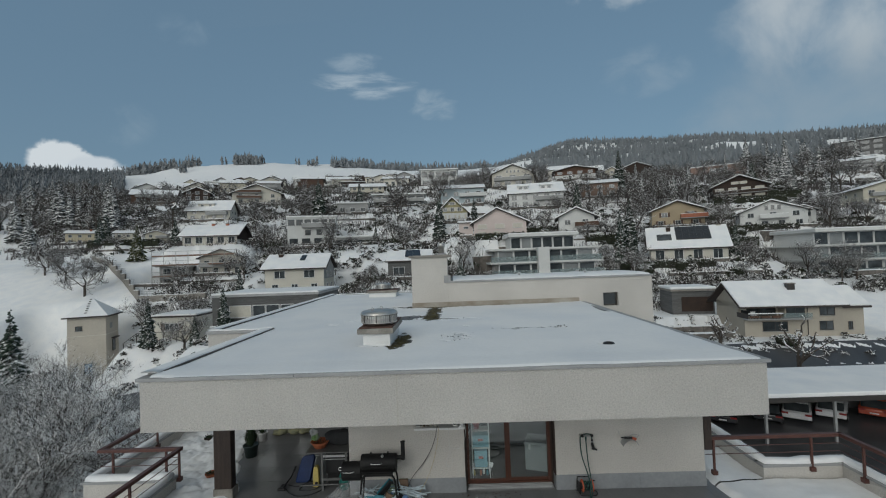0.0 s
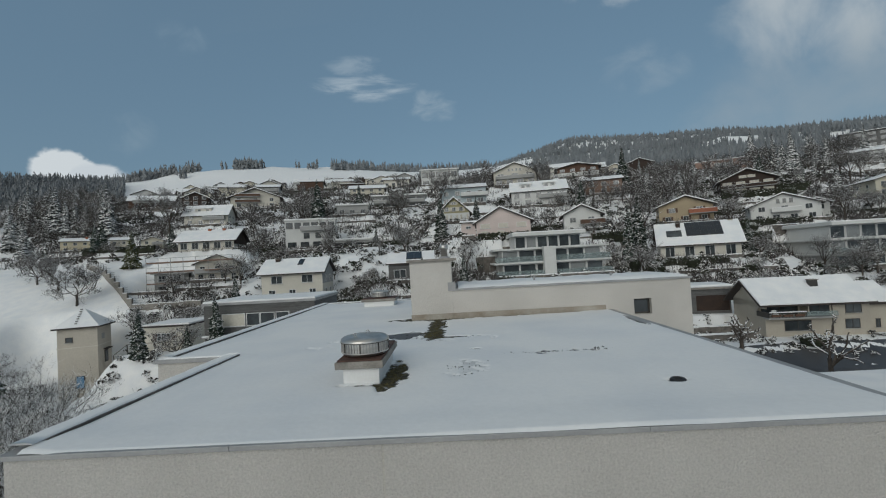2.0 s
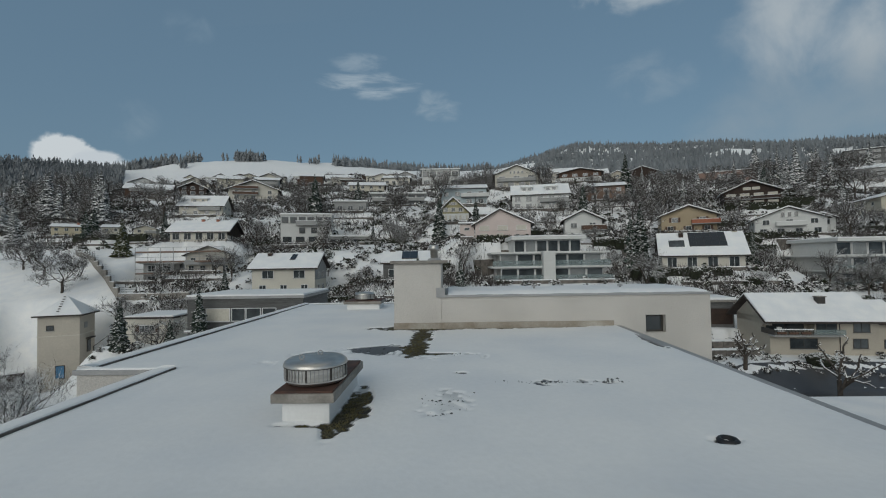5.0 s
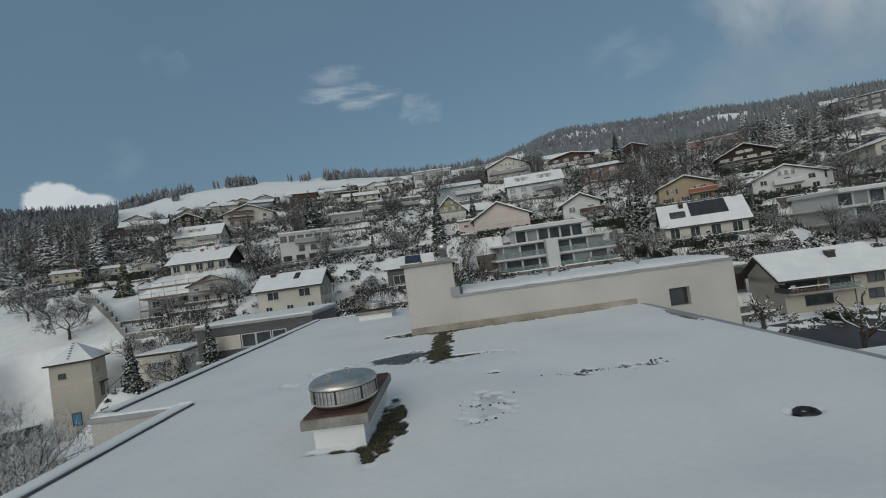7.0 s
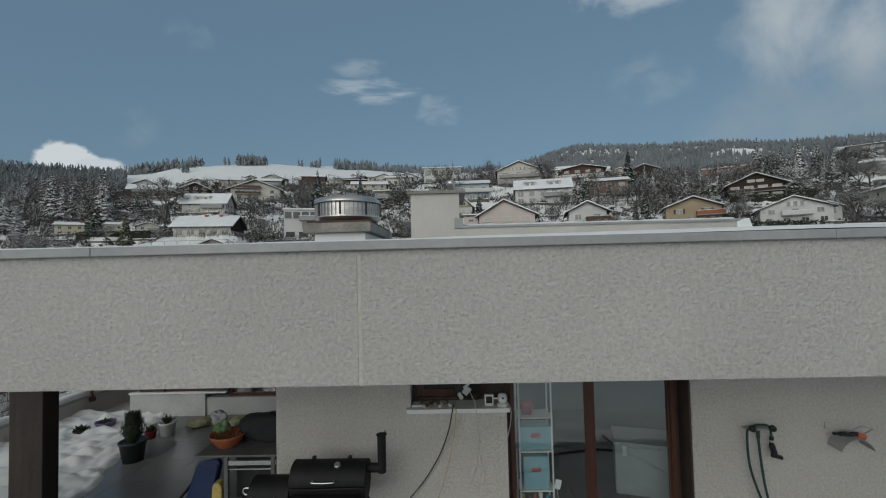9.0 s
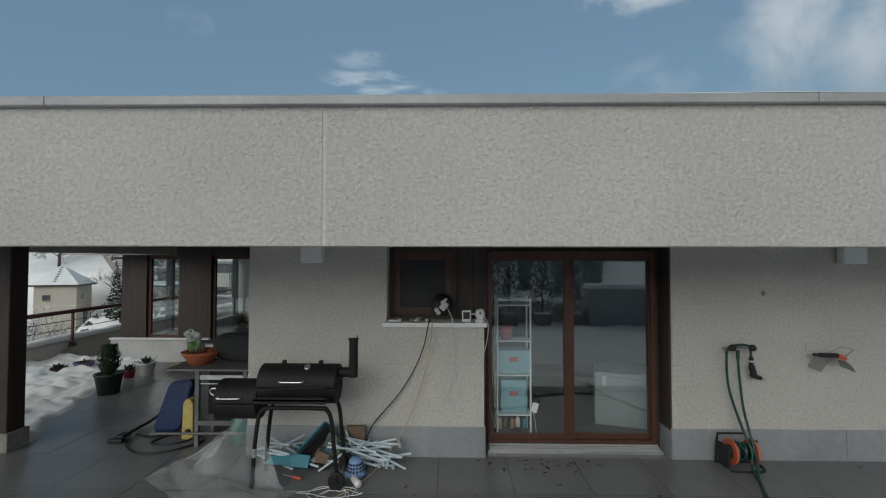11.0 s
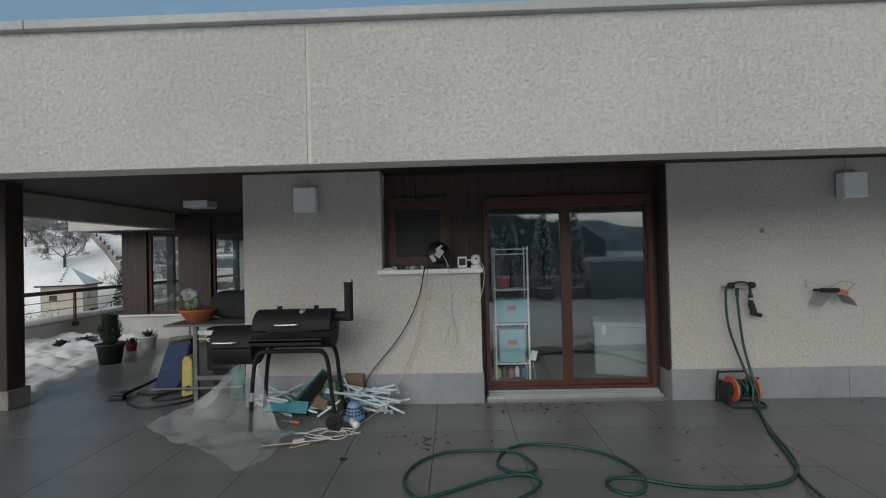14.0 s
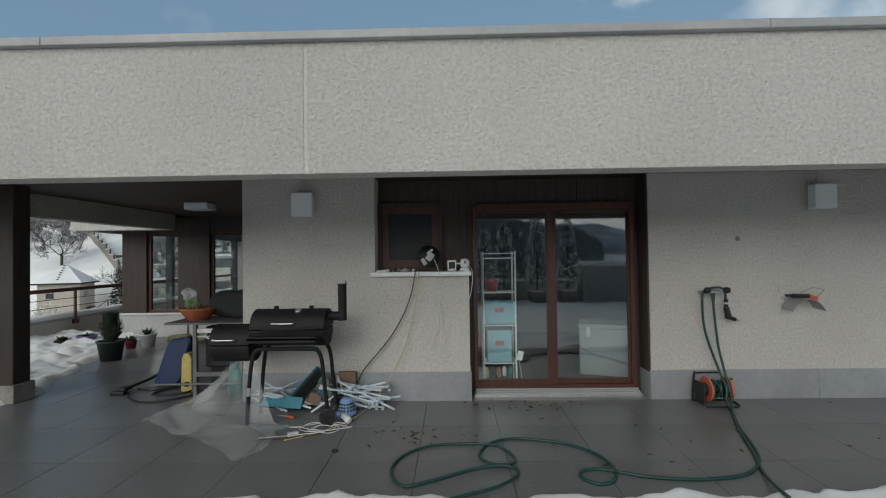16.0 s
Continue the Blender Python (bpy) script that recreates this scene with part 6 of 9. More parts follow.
# ---- shrubs, hedges, garden walls ----
def topiary(label, x, y, r, h, name="clipped_bush"):
    r0 = random.Random(int(x * 7 + y))
    g = Geo()
    for k in range(420):
        a, e = r0.uniform(0, 6.283), math.asin(r0.uniform(-0.55, 1))
        p = Vector((r * math.cos(a) * math.cos(e), r * math.sin(a) * math.cos(e), h * 0.45 + h * 0.55 * math.sin(e))) * r0.uniform(0.94, 1.03)
        n = Vector((math.cos(a) * math.cos(e), math.sin(a) * math.cos(e), math.sin(e)))
        s1 = n.cross(Vector((0, 0, 1)) if abs(n.z) < 0.9 else Vector((1, 0, 0))).normalized() * r * 0.13
        s2 = n.cross(s1).normalized() * r * 0.13
        g.add([p - s1, p + s2, p + s1, p - s2, p + n * r * 0.07], [(0, 1, 4), (1, 2, 4), (2, 3, 4), (3, 0, 4)])
    g.lathe([(r * 0.7, 0.0), (r * 0.93, h * 0.4), (r * 0.8, h * 0.75), (0.02, h * 0.98)], 0, 0, 14)
    t = thing(name, label, "bush", (x, y, gz(x, y)))
    part("foliage", g, M_HEDGE, t)
    return t


for x, y, r, h in ((33.2, 63.5, 1.5, 2.2), (31.3, 66.0, 0.9, 2.6), (39.6, 64.0, 0.85, 2.0), (48.5, 63, 1.0, 1.3), (61.5, 81.5, 1.1, 1.7), (-22.5, 56, 0.8, 1.5), (-25, 57, 0.8, 1.5),
                   (-9.5, 47.5, 0.6, 1.8), (-11, 47.0, 0.6, 1.6), (37.8, 38.8, 1.1, 1.2), (-53, 83, 0.9, 1.2), (23.5, 76, 1.2, 1.4), (21, 82, 1.2, 2.2)):
    topiary("rounded clipped bush with a cap of snow", x, y, r, h)


def hedge(label, x0, x1, y, h, d=1.0):
    r0 = random.Random(int(x0 * 3 + y))
    g = Geo()
    n = max(4, int((x1 - x0) / 0.8))
    for k in range(n):
        u = x0 + (x1 - x0) * (k + 0.5) / n
        clump(g, u - x0, 0, h * 0.35, 0.75, r0, 40, h * 0.75)
        g.box(u - x0 - 0.38, -d / 3, -0.8, u - x0 + 0.38, d / 3, h * r0.uniform(0.72, 0.85))
    t = thing("hedge", label, "hedge", (x0, y, gz((x0 + x1) / 2, y)))
    part("foliage", g, M_HEDGE, t)


for x0, x1, y, h in ((17, 28, 96, 2.6), (6, 16, 77, 1.5), (-7, 1, 74, 1.8), (75, 95, 112, 1.6), (94, 110, 126, 2.2), (112, 132, 150, 2.0), (-48, -38, 92, 1.3), (-90, -72, 97, 1.2), (60, 74, 82, 1.2), (66, 90, 108, 1.4),
                     (-20, -9, 92, 1.5), (-24, -13, 57.5, 1.2), (34, 46, 64.8, 1.1), (52, 62, 77, 1.3), (29, 35, 80, 1.6), (90, 108, 101, 1.3), (-62, -50, 81, 1.2)):
    hedge("dark garden hedge topped with snow", x0, x1, y, h)


def garden_wall(x0, x1, y, h):
    z = gz((x0 + x1) / 2, y)
    t = thing("garden_wall", "rough grey garden retaining wall with snow on top", "garden wall", (x0, y, z))
    n = max(2, int((x1 - x0) / 1.1))
    r0 = random.Random(int(x0 * 11 + y * 3))
    for k in range(n):
        a, b = (x1 - x0) * k / n, (x1 - x0) * (k + 1) / n - 0.04
        part("block", Geo().box(a, r0.uniform(-0.05, 0.05), -2.5, b, 0.45, h * r0.uniform(0.9, 1.08)), M_STONE, t, bevel=0)
    part("wall_snow", cap_snow(((0, 0.22, h), (x1 - x0, 0.22, h)), 0.5, 0.16, n), M_SNOW_ROOF, t, smooth=True)


for x0, x1, y0, y1, zp in list(PADS):
    if 55 < y0 < 200 and abs(x0) < 160:
        garden_wall(x0 + 1.2, x1 - 1.5, y0 - 0.6 + 0.0, 0.55)
        if y0 > 58:
            garden_wall(x0 - 2 + (x1 - x0) * 0.2, x1 + 2, y0 - 3.2, 0.5)

garden_wall(28.5, 34.8, 45.2, 1.0)
garden_wall(27.0, 34.2, 42.0, 0.7)
r1 = random.Random(71)
for name, label, material, total, ylo, yhi in (("shrubs", "dense snow-dusted garden shrubs between the houses", M_SHRUB, 2700, 55, 130), ("far_shrubs", "snowy scrub and gardens higher on the hillside", M_SHRUB, 2300, 125, 330),
                                               ("evergreens", "dark evergreen shrubs carrying snow", M_HEDGE, 2300, 55, 260)):
    g = Geo()
    made = 0
    while made < total:
        y = r1.uniform(ylo, yhi)
        x = r1.uniform(-1.0, 1.1) * (y * 1.0 + 14)
        if in_field(x, y) or not clear(x, y, -1.0):
            continue
        big = r1.uniform(0.5, 1.35) * (1.0 if y < 130 else 1.7)
        clump(g, x, y, gz(x, y) - 0.15, big, r1, 22 if y < 130 else 14, 0.85)
        made += 1
    tagged(part(name, g, material), label, "shrubs", kind="stuff")
g = Geo()
for k in range(110):
    x, y = r1.uniform(-60, -26), r1.uniform(38, 47)
    if clear(x, y, -0.5) and not (-52 < x < -41 and y > 40):
        clump(g, x, y, gz(x, y) - 0.1, r1.uniform(0.5, 1.1), r1, 30, 0.8)
for k in range(70):
    x, y = r1.uniform(22, 56), r1.uniform(37.2, 41.5)
    clump(g, x, y, gz(x, y) - 0.1, r1.uniform(0.3, 0.7), r1, 26, 0.8)
for k in range(90):
    x, y = r1.uniform(25.5, 35), r1.uniform(40.5, 49)
    clump(g, x, y, gz(x, y) - 0.1, r1.uniform(0.3, 0.8), r1, 26, 0.8)
for k in range(80):
    x, y = r1.uniform(33, 54), r1.uniform(59, 64)
    clump(g, x, y, gz(x, y) - 0.1, r1.uniform(0.3, 0.8), r1, 26, 0.8)
tagged(part("bank_shrubs", g, M_SHRUB), "snowy shrubs on the banks by the street", "shrubs", kind="stuff")


# leafless brushwood and dry stalks that stand out of the snow between the houses
def brushwood(name, label, total, ylo, yhi, seed):
    r0 = random.Random(seed)
    g = Geo()
    made = 0
    while made < total:
        y = ylo * (yhi / ylo) ** r0.random()
        x = r0.uniform(-1.0, 1.1) * (y + 14)
        n0 = float(rough(x, y, 9, 31, 2))
        if n0 < (-0.12 if y > 84 else 0.04) or in_field(x, y) or not clear(x, y, -1.2):
            made += 0.25
            continue
        z = gz(x, y)
        size = r0.uniform(0.5, 1.5) * (1.0 + 0.006 * (y - 55))
        for k in range(7):
            px, py = x + r0.gauss(0, 0.7), y + r0.gauss(0, 0.7)
            a = r0.uniform(0, 3.14)
            wd = 0.02 + 0.0005 * y * r0.uniform(0.4, 1.0)
            c, q = math.cos(a) * wd, math.sin(a) * wd
            lean = r0.gauss(0, 0.35) * size
            o = len(g.v)
            g.v += [(px - c, py - q, z - 0.2), (px + c, py + q, z - 0.2), (px + lean, py + r0.gauss(0, 0.3) * size, z + size * r0.uniform(0.6, 1.2))]
            g.f.append((o, o + 1, o + 2))
        made += 1
    tagged(part(name, g, M_TWIG), label, "brushwood", kind="stuff")


brushwood("brushwood", "leafless frosted brushwood between the gardens", 40000, 56, 330, 5)


# ---- far forests ----
def forest(name, label, spots, hmin, hmax, seed, material, leafy=0.0, fine=False):
    r0 = random.Random(seed)
    g = Geo()
    for x, y in spots:
        h = r0.uniform(hmin, hmax)
        z = gz(x, y) - 0.5
        n = 6
        leafless = r0.random() < leafy
        tiers = ((0.2, 0.62, 0.26), (0.42, 0.95, 0.22)) if leafless else ((0.05, 0.42, 0.19), (0.24, 0.62, 0.15), (0.42, 0.8, 0.115), (0.62, 1.0, 0.07))
        if fine and not leafless:
            tiers = tuple((0.05 + 0.13 * k, 0.30 + 0.12 * k, 0.15 - 0.019 * k) for k in range(7))
        elif fine:
            tiers = ((0.15, 0.5, 0.13), (0.3, 0.72, 0.17), (0.5, 0.9, 0.14), (0.66, 1.0, 0.09))
        h *= 0.75 if leafless else 1.0
        for lo, hi, rad in tiers:
            k = len(g.v)
            tw = r0.uniform(0, 6.28)
            ox, oy = r0.gauss(0, 0.02) * h, r0.gauss(0, 0.02) * h
            for j in range(n):
                a = tw + 6.283 * j / n
                rr = h * rad * (r0.uniform(0.2, 1.5) if fine else r0.uniform(0.45, 1.35))
                g.v.append((x + ox + rr * math.cos(a), y + oy + rr * math.sin(a), z + h * (lo + r0.uniform(-0.05, 0.09))))
            g.v.append((x + ox + r0.gauss(0, 0.25), y, z + h * (hi + r0.uniform(-0.05, 0.03))))
            g.v.append((x + ox, y + oy, z + h * (lo - (0.12 if leafless else 0.02))))
            for j in range(n):
                g.f.append((k + j, k + (j + 1) % n, k + n))
                if leafless:
                    g.f.append((k + (j + 1) % n, k + j, k + n + 1))
    tagged(part(name, g, material), label, "forest", kind="stuff")


r2 = random.Random(97)
spots = [(-338, 556), (-334, 560), (-330, 557), (-302, 560), (-297, 562)] + [(r2.uniform(-280, -244), 556 + r2.uniform(-12, 6)) for k in range(46)]
spots += [(-320, 500), (-317, 502), (-314, 498)] + [(r2.uniform(-226, -150), 600 + r2.uniform(-10, 10)) for k in range(9)] + [(r2.uniform(-400, -350), 535 + r2.uniform(-12, 12)) for k in range(20)]
forest("ridge_woods", "leafless trees standing on the snowy ridge", spots, 13, 24, 330, M_SLOPEFIR, 1.0, True)
spots = []
while len(spots) < 11500:
    y = r2.uniform(560, 1260)
    x = r2.uniform(-320, y * 1.12 + 60)
    gap = float(rough(x, y, 170, 55, 2))
    if gap > 0.5 or x < -0.27 * (y + 9) or (0.1 < x / (y + 9) < 0.2 and y < 720) or (0.62 < x / (y + 9) < 0.715 and 640 < y < 770):
        continue
    spots.append((x, y))
forest("far_forest", "frosted conifer forest on the mountain, haze in its colour", spots, 10, 18, 5, M_FARFIR, 0.3)
spots = [(r2.uniform(-170, 60), r2.uniform(630, 720)) for k in range(300)] + [(r2.uniform(-450, -385), r2.uniform(545, 640)) for k in range(360)] + [(r2.uniform(-400, -330), 548 + r2.gauss(0, 10)) for k in range(60)] + [(-232, 645), (-229, 650)]
forest("ridge_forest", "dark conifers along the snowy ridge", spots, 8, 18, 6, M_RIDGEFIR, 0.35, True)
spots = [(r2.uniform(-480, -200), r2.uniform(230, 480)) for k in range(5200)]
spots = [p for p in spots if p[0] < -0.765 * (p[1] + 9)]
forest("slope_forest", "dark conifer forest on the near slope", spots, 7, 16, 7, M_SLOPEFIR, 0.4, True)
spots = [(r2.uniform(180, 420), r2.uniform(235, 480)) for k in range(500)] + [p for p in [(r2.uniform(60, 330), r2.uniform(300, 560)) for k in range(1000)] if not (0.1 < p[0] / (p[1] + 9) < 0.2 and p[1] > 370)]
forest("upper_forest", "frosted mixed wood above the houses, haze in its colour", spots, 7, 15, 8, M_FARFIR, 0.45)
# woods across the valley
spots = [(r2.uniform(-600, 800), r2.uniform(-900, -260)) for k in range(8000)]
spots = [p for p in spots if p[0] < -0.35 * p[1] and float(rough(p[0], p[1], 150, 66, 3)) < 0.45]
forest("valley_forest", "dark conifer woods across the valley", spots, 14, 24, 9, M_RIDGEFIR)


# snowy range beyond the plain, far to the south, its haze painted as blue-grey colour
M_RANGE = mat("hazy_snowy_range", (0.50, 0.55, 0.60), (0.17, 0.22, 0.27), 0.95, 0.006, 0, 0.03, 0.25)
xs_ = np.linspace(-2600, 4200, 260)
g = Geo()
for v, back in ((0.0, 0), (0.35, 260), (0.7, 520), (1.0, 800)):
    crest = 1.6 + 0.070 * 3300 * (0.82 + 0.9 * rough(xs_, xs_ * 0 + 7, 900, 12, 6))
    for x, c, n in zip(xs_, crest, rough(xs_, xs_ * 0 + back, 240, 15, 4)):
        g.v.append((float(x), -3000.0 - back - 160 * float(n), -30 + (float(c) + 30) * v))
for j in range(3):
    for i in range(259):
        a = j * 260 + i
        g.f.append((a + 1, a, a + 260, a + 261))
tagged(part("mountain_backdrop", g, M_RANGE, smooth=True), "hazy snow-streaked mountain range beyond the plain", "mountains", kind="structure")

# retaining wall with a fence beside the open field
corners = [Vector((-82, 88.8, 0)), Vector((-67.4, 76.3, 0)), Vector((-60.9, 71.2, 0)), Vector((-53.9, 65.1, 0)), Vector((-47.6, 64.7, 0)), Vector((-41.3, 64, 0))]
fw = thing("field_wall", "concrete field wall with a wire fence", "wall", kind="structure")
for a, b in zip(corners, corners[1:]):
    n = max(2, int((b - a).length / 2.4))
    for k in range(n):
        p, q = a.lerp(b, k / n), a.lerp(b, (k + 1) / n)
        d = (q - p).normalized()
        m = Matrix.Translation((p.x, p.y, gz(p.x, p.y))) @ d.to_track_quat("X", "Z").to_matrix().to_4x4()
        part("wall_block", Geo().box(0, -0.15, -3, (q - p).length - 0.03, 0.15, 1.0, m), M_CONC, fw)
        part("wall_snow", Geo().box(0.02, -0.16, 1.002, (q - p).length - 0.05, 0.14, 1.1, m), M_SNOW_ROOF, fw)
        part("fence_post", Geo().box(0, -0.04, 1.0, 0.07, 0.04, 2.1, m), M_FRAMED, fw)
        for z in (1.35, 1.7, 2.05):
            part("fence_rail", Geo().box(0.07, -0.02, z, (q - p).length, 0.02, z + 0.04, m), M_FRAMED, fw)

# street lamp and rail by the tower
x, y = -48.6, 55.2
sl_ = thing("street_lamp", "slim grey street lamp by the tower", "street lamp", (x, y, gz(x, y)))
part("pole", Geo().tube([(0, 0, -0.3), (0, 0, 6.0)], 0.06, 8, 0.04), M_FLASH, sl_)
part("lamp_head", Geo().box(-0.5, -0.1, 6.0, 0.25, 0.1, 6.1), M_FLASH, sl_)
fe = thing("street_rail", "dark steel rail along the lane", "railing", kind="structure")
for k in range(6):
    x = -43 + k * 1.8
    part("rail_post", Geo().box(x - 0.04, 47.2, gz(x, 47.2) - 0.2, x + 0.04, 47.28, gz(x, 47.2) + 1.3), M_FRAMED, fe)
    if k < 5:
        part("rail_bar", Geo().tube([(x, 47.24, gz(x, 47.2) + 1.3), (x + 1.8, 47.24, gz(x + 1.8, 47.2) + 1.3)], 0.04, 6), M_FRAMED, fe)
hut = thing("wood_shelter", "low dark wooden shelter beside the tower", "shelter", (-63.6, 55.5, gz(-63.6, 55.5)), 45)
part("shelter_wall", Geo().box(-2.6, 0, -1, 2.6, 3, 2.2), W_DARK, hut)
part("shelter_snow", Geo().box(-2.8, -0.3, 2.202, 2.8, 3.2, 2.4), M_SNOW_ROOF, hut)


# ---- terrace: posts, parapets, rails, garden room ----
def spline(points, n=8, closed=False):
    """Smooth curve through points."""
    p = [Vector(q) for q in points]
    out = []
    m = len(p)
    for i in range(m if closed else m - 1):
        a, b, c, d = (p[(i + k) % m] if closed else p[min(max(i + k, 0), m - 1)] for k in (-1, 0, 1, 2))
        for k in range(n):
            t = k / n
            out.append(0.5 * ((2 * b) + (c - a) * t + (2 * a - 5 * b + 4 * c - d) * t * t + (3 * b - a - 3 * c + d) * t ** 3))
    out.append(p[0] if closed else p[-1])
    return out


M_BLACK = mat("black_enamel", (0.009, 0.009, 0.0095), (0.015, 0.0145, 0.014), 0.62, 4, 0.001, 30, 0.2, spec=0.25)
M_BLACKP = mat("black_plastic", (0.016, 0.016, 0.017), None, 0.5)
M_ORANGE = mat("orange_plastic", (0.55, 0.13, 0.06), (0.45, 0.10, 0.05), 0.5, 4)
M_CLAY = mat("terracotta_clay", (0.42, 0.13, 0.055), (0.33, 0.10, 0.045), 0.7, 5, 0.001, 30)
M_HOSE = mat("green_garden_hose", (0.018, 0.066, 0.054), (0.014, 0.048, 0.04), 0.4, 6)
M_YELLOW = mat("yellow_plastic", (0.50, 0.40, 0.13), (0.42, 0.33, 0.10), 0.5, 4)
M_BLUE = mat("blue_plastic_sheet", (0.007, 0.024, 0.095), (0.006, 0.018, 0.07), 0.45, 5, 0.004, 12)
M_TEAL = mat("teal_plastic", (0.02, 0.20, 0.26), (0.015, 0.14, 0.19), 0.45, 4)
M_PIPE = mat("white_plastic_pipe", (0.55, 0.62, 0.66), (0.46, 0.53, 0.57), 0.4, 6)
M_CABLEW = mat("white_cable", (0.6, 0.6, 0.58), None, 0.5)
M_CABLEY = mat("yellowed_cable", (0.55, 0.44, 0.22), None, 0.5)
M_SOIL = mat("dark_soil", (0.06, 0.04, 0.03), (0.03, 0.022, 0.018), 0.95, 20)
M_LEAF = mat("dry_brown_leaf", (0.10, 0.06, 0.03), (0.06, 0.045, 0.025), 0.8, 8)
M_GREEN = mat("pot_shrub_green", (0.035, 0.055, 0.025), (0.02, 0.035, 0.016), 0.8, 6)
M_ALU = mat("aluminium", (0.6, 0.6, 0.6), (0.5, 0.5, 0.5), 0.35, 3, metal=0.8)
M_LAMP = mat("opal_lamp_glass", (0.78, 0.79, 0.80), (0.74, 0.75, 0.77), 0.35, 2, 0, 20, 0.02)
# indoor shade is put into this dark colour of walls, floor and ceiling
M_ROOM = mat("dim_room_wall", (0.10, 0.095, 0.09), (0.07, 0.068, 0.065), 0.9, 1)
M_BRICKB = mat("brown_cardboard", (0.22, 0.15, 0.10), (0.17, 0.115, 0.08), 0.85, 5)

post = thing("roof_post", "dark-stained square timber post on a concrete foot", "post")
part("shaft", Geo().box(-4.42, -0.01, 0.2, -4.03, 0.20, WALL_TOP), M_DARKWOOD, post, bevel=0.01)
part("foot", Geo().box(-4.44, -0.03, 0, -4.0, 0.23, 0.21), M_CONC, post, "grey concrete foot", bevel=0.01)

PZ = 0.42
parapet = thing("parapet", "grey-capped cream terrace parapet under snow", "parapet", kind="structure")
runs = (((-7.45, 0.25), (-7.25, 17)), ((-7.45, 0.05), (-5.45, 0.25)), ((-5.65, -8.6), (-5.45, 0.05)), ((7.72, 0.2), (7.92, 8.7)), ((7.72, 0.0), (9.62, 0.2)), ((9.42, -8.6), (9.62, 0.0)))
for (xa, ya), (xb, yb) in runs:
    part("parapet_wall", Geo().box(xa, ya, -0.3, xb, yb, PZ - 0.05), M_WALL, parapet)
    part("parapet_cap", Geo().box(xa - 0.035, ya - 0.034, PZ - 0.05, xb + 0.035, yb + 0.034, PZ), M_FLASH, parapet)
part("parapet_wall", Geo().box(-5.65, -8.8, -0.3, 9.62, -8.6, 0.7), M_WALL, parapet)
part("parapet_cap", Geo().box(-5.7, -8.84, 0.7, 9.66, -8.55, 0.75), M_FLASH, parapet)
for k, pts in enumerate((((-7.36, 17, PZ), (-7.36, 0.15, PZ), (-5.55, 0.15, PZ), (-5.55, -8.5, PZ)), ((7.83, 8.6, PZ), (7.83, 0.1, PZ), (9.52, 0.1, PZ), (9.52, -8.5, PZ)), ((-5.5, -8.7, 0.75), (9.5, -8.7, 0.75)))):
    tagged(part("parapet_snow", cap_snow(pts, 0.22, 0.10, 20 + k), M_SNOW_ROOF, smooth=True), "rounded ridge of snow along the terrace parapet", "snow", kind="stuff")


def railing(label, corners, posts, top=1.02):
    t = thing("railing", label, "railing")
    for a, b in zip(corners, corners[1:]):
        a, b = Vector((*a, top)), Vector((*b, top))
        d = (b - a).normalized()
        m = Matrix.Translation(a) @ d.to_track_quat("X", "Z").to_matrix().to_4x4()
        part("handrail", Geo().box(-0.04, -0.05, -0.04, (b - a).length + 0.04, 0.05, 0.035, m), M_RAIL, t, bevel=0.008)
        for dz in (0.19, 0.36):
            part("bar", Geo().tube([a - Vector((0, 0, dz)), b - Vector((0, 0, dz))], 0.008, 6), M_RAIL, t)
    for x, y, z0 in posts:
        p = part("post", Geo().box(x - 0.02, y - 0.02, z0, x + 0.02, y + 0.02, top - 0.04), M_RAIL, t)
        part("bracket", Geo().box(x - 0.05, y - 0.05, z0 - 0.03, x + 0.05, y + 0.05, z0 + 0.06), M_RAIL, p)
    return t


railing("rust-red steel railing on the snowy parapet", [(-5.35, -8.4), (-5.35, 0.26), (-7.22, 0.26), (-7.22, 16.5)],
        [(-5.35, -1.3, 0.3), (-5.35, -3.6, 0.3), (-5.35, -6, 0.3), (-5.4, 0.3, 0.3), (-5.7, 0.3, 0.3), (-6.95, 0.3, 0.3), (-7.22, 2.2, 0.3), (-7.22, 4.4, 0.3), (-7.22, 6.6, 0.3), (-7.22, 9, 0.3), (-7.22, 12, 0.3)])
railing("rust-red steel railing beside the terrace wall", [(6.5, 0.04), (9.42, 0.04), (9.42, -8.4)],
        [(6.68, 0.04, 0.25), (8.75, -0.02, 0.3), (9.38, -0.55, 0.3), (9.38, -2.8, 0.3), (9.38, -5.2, 0.3)])

# garden room behind the covered corner: timber piers, glazing on two sides
GY = 4.2
room = thing("garden_room", "dark timber garden room with corner glazing", "room", kind="structure")
for x0, x1 in ((-6.02, -5.5), (-4.8, -4.14), (-1.9, -1.37)):
    part("pier", Geo().box(x0, GY, 0.48, x1, GY + 0.2, 2.52), M_DARKWOOD, room)
part("lintel", Geo().box(-5.5, GY + 0.02, 2.2, -1.9, GY + 0.18, 2.52), M_DARKWOOD, room)
M_PLINTH = mat("pale_grey_plinth_paint", (0.46, 0.46, 0.455), (0.38, 0.38, 0.375), 0.7, 2, 0.001, 20, 0.06)
part("plinth_wall", Geo().box(-6.2, GY - 0.04, 0, -4.6, GY + 0.2, 0.47), M_PLINTH, room)
part("plinth_wall", Geo().box(-4.6, GY + 0.0, 0, -1.37, GY + 0.2, 0.36), M_PLINTH, room)
part("plinth_ledge", Geo().box(-6.2, GY - 0.09, 0.472, -4.14, GY - 0.002, 0.5), M_WHITE, room, bevel=0.004)
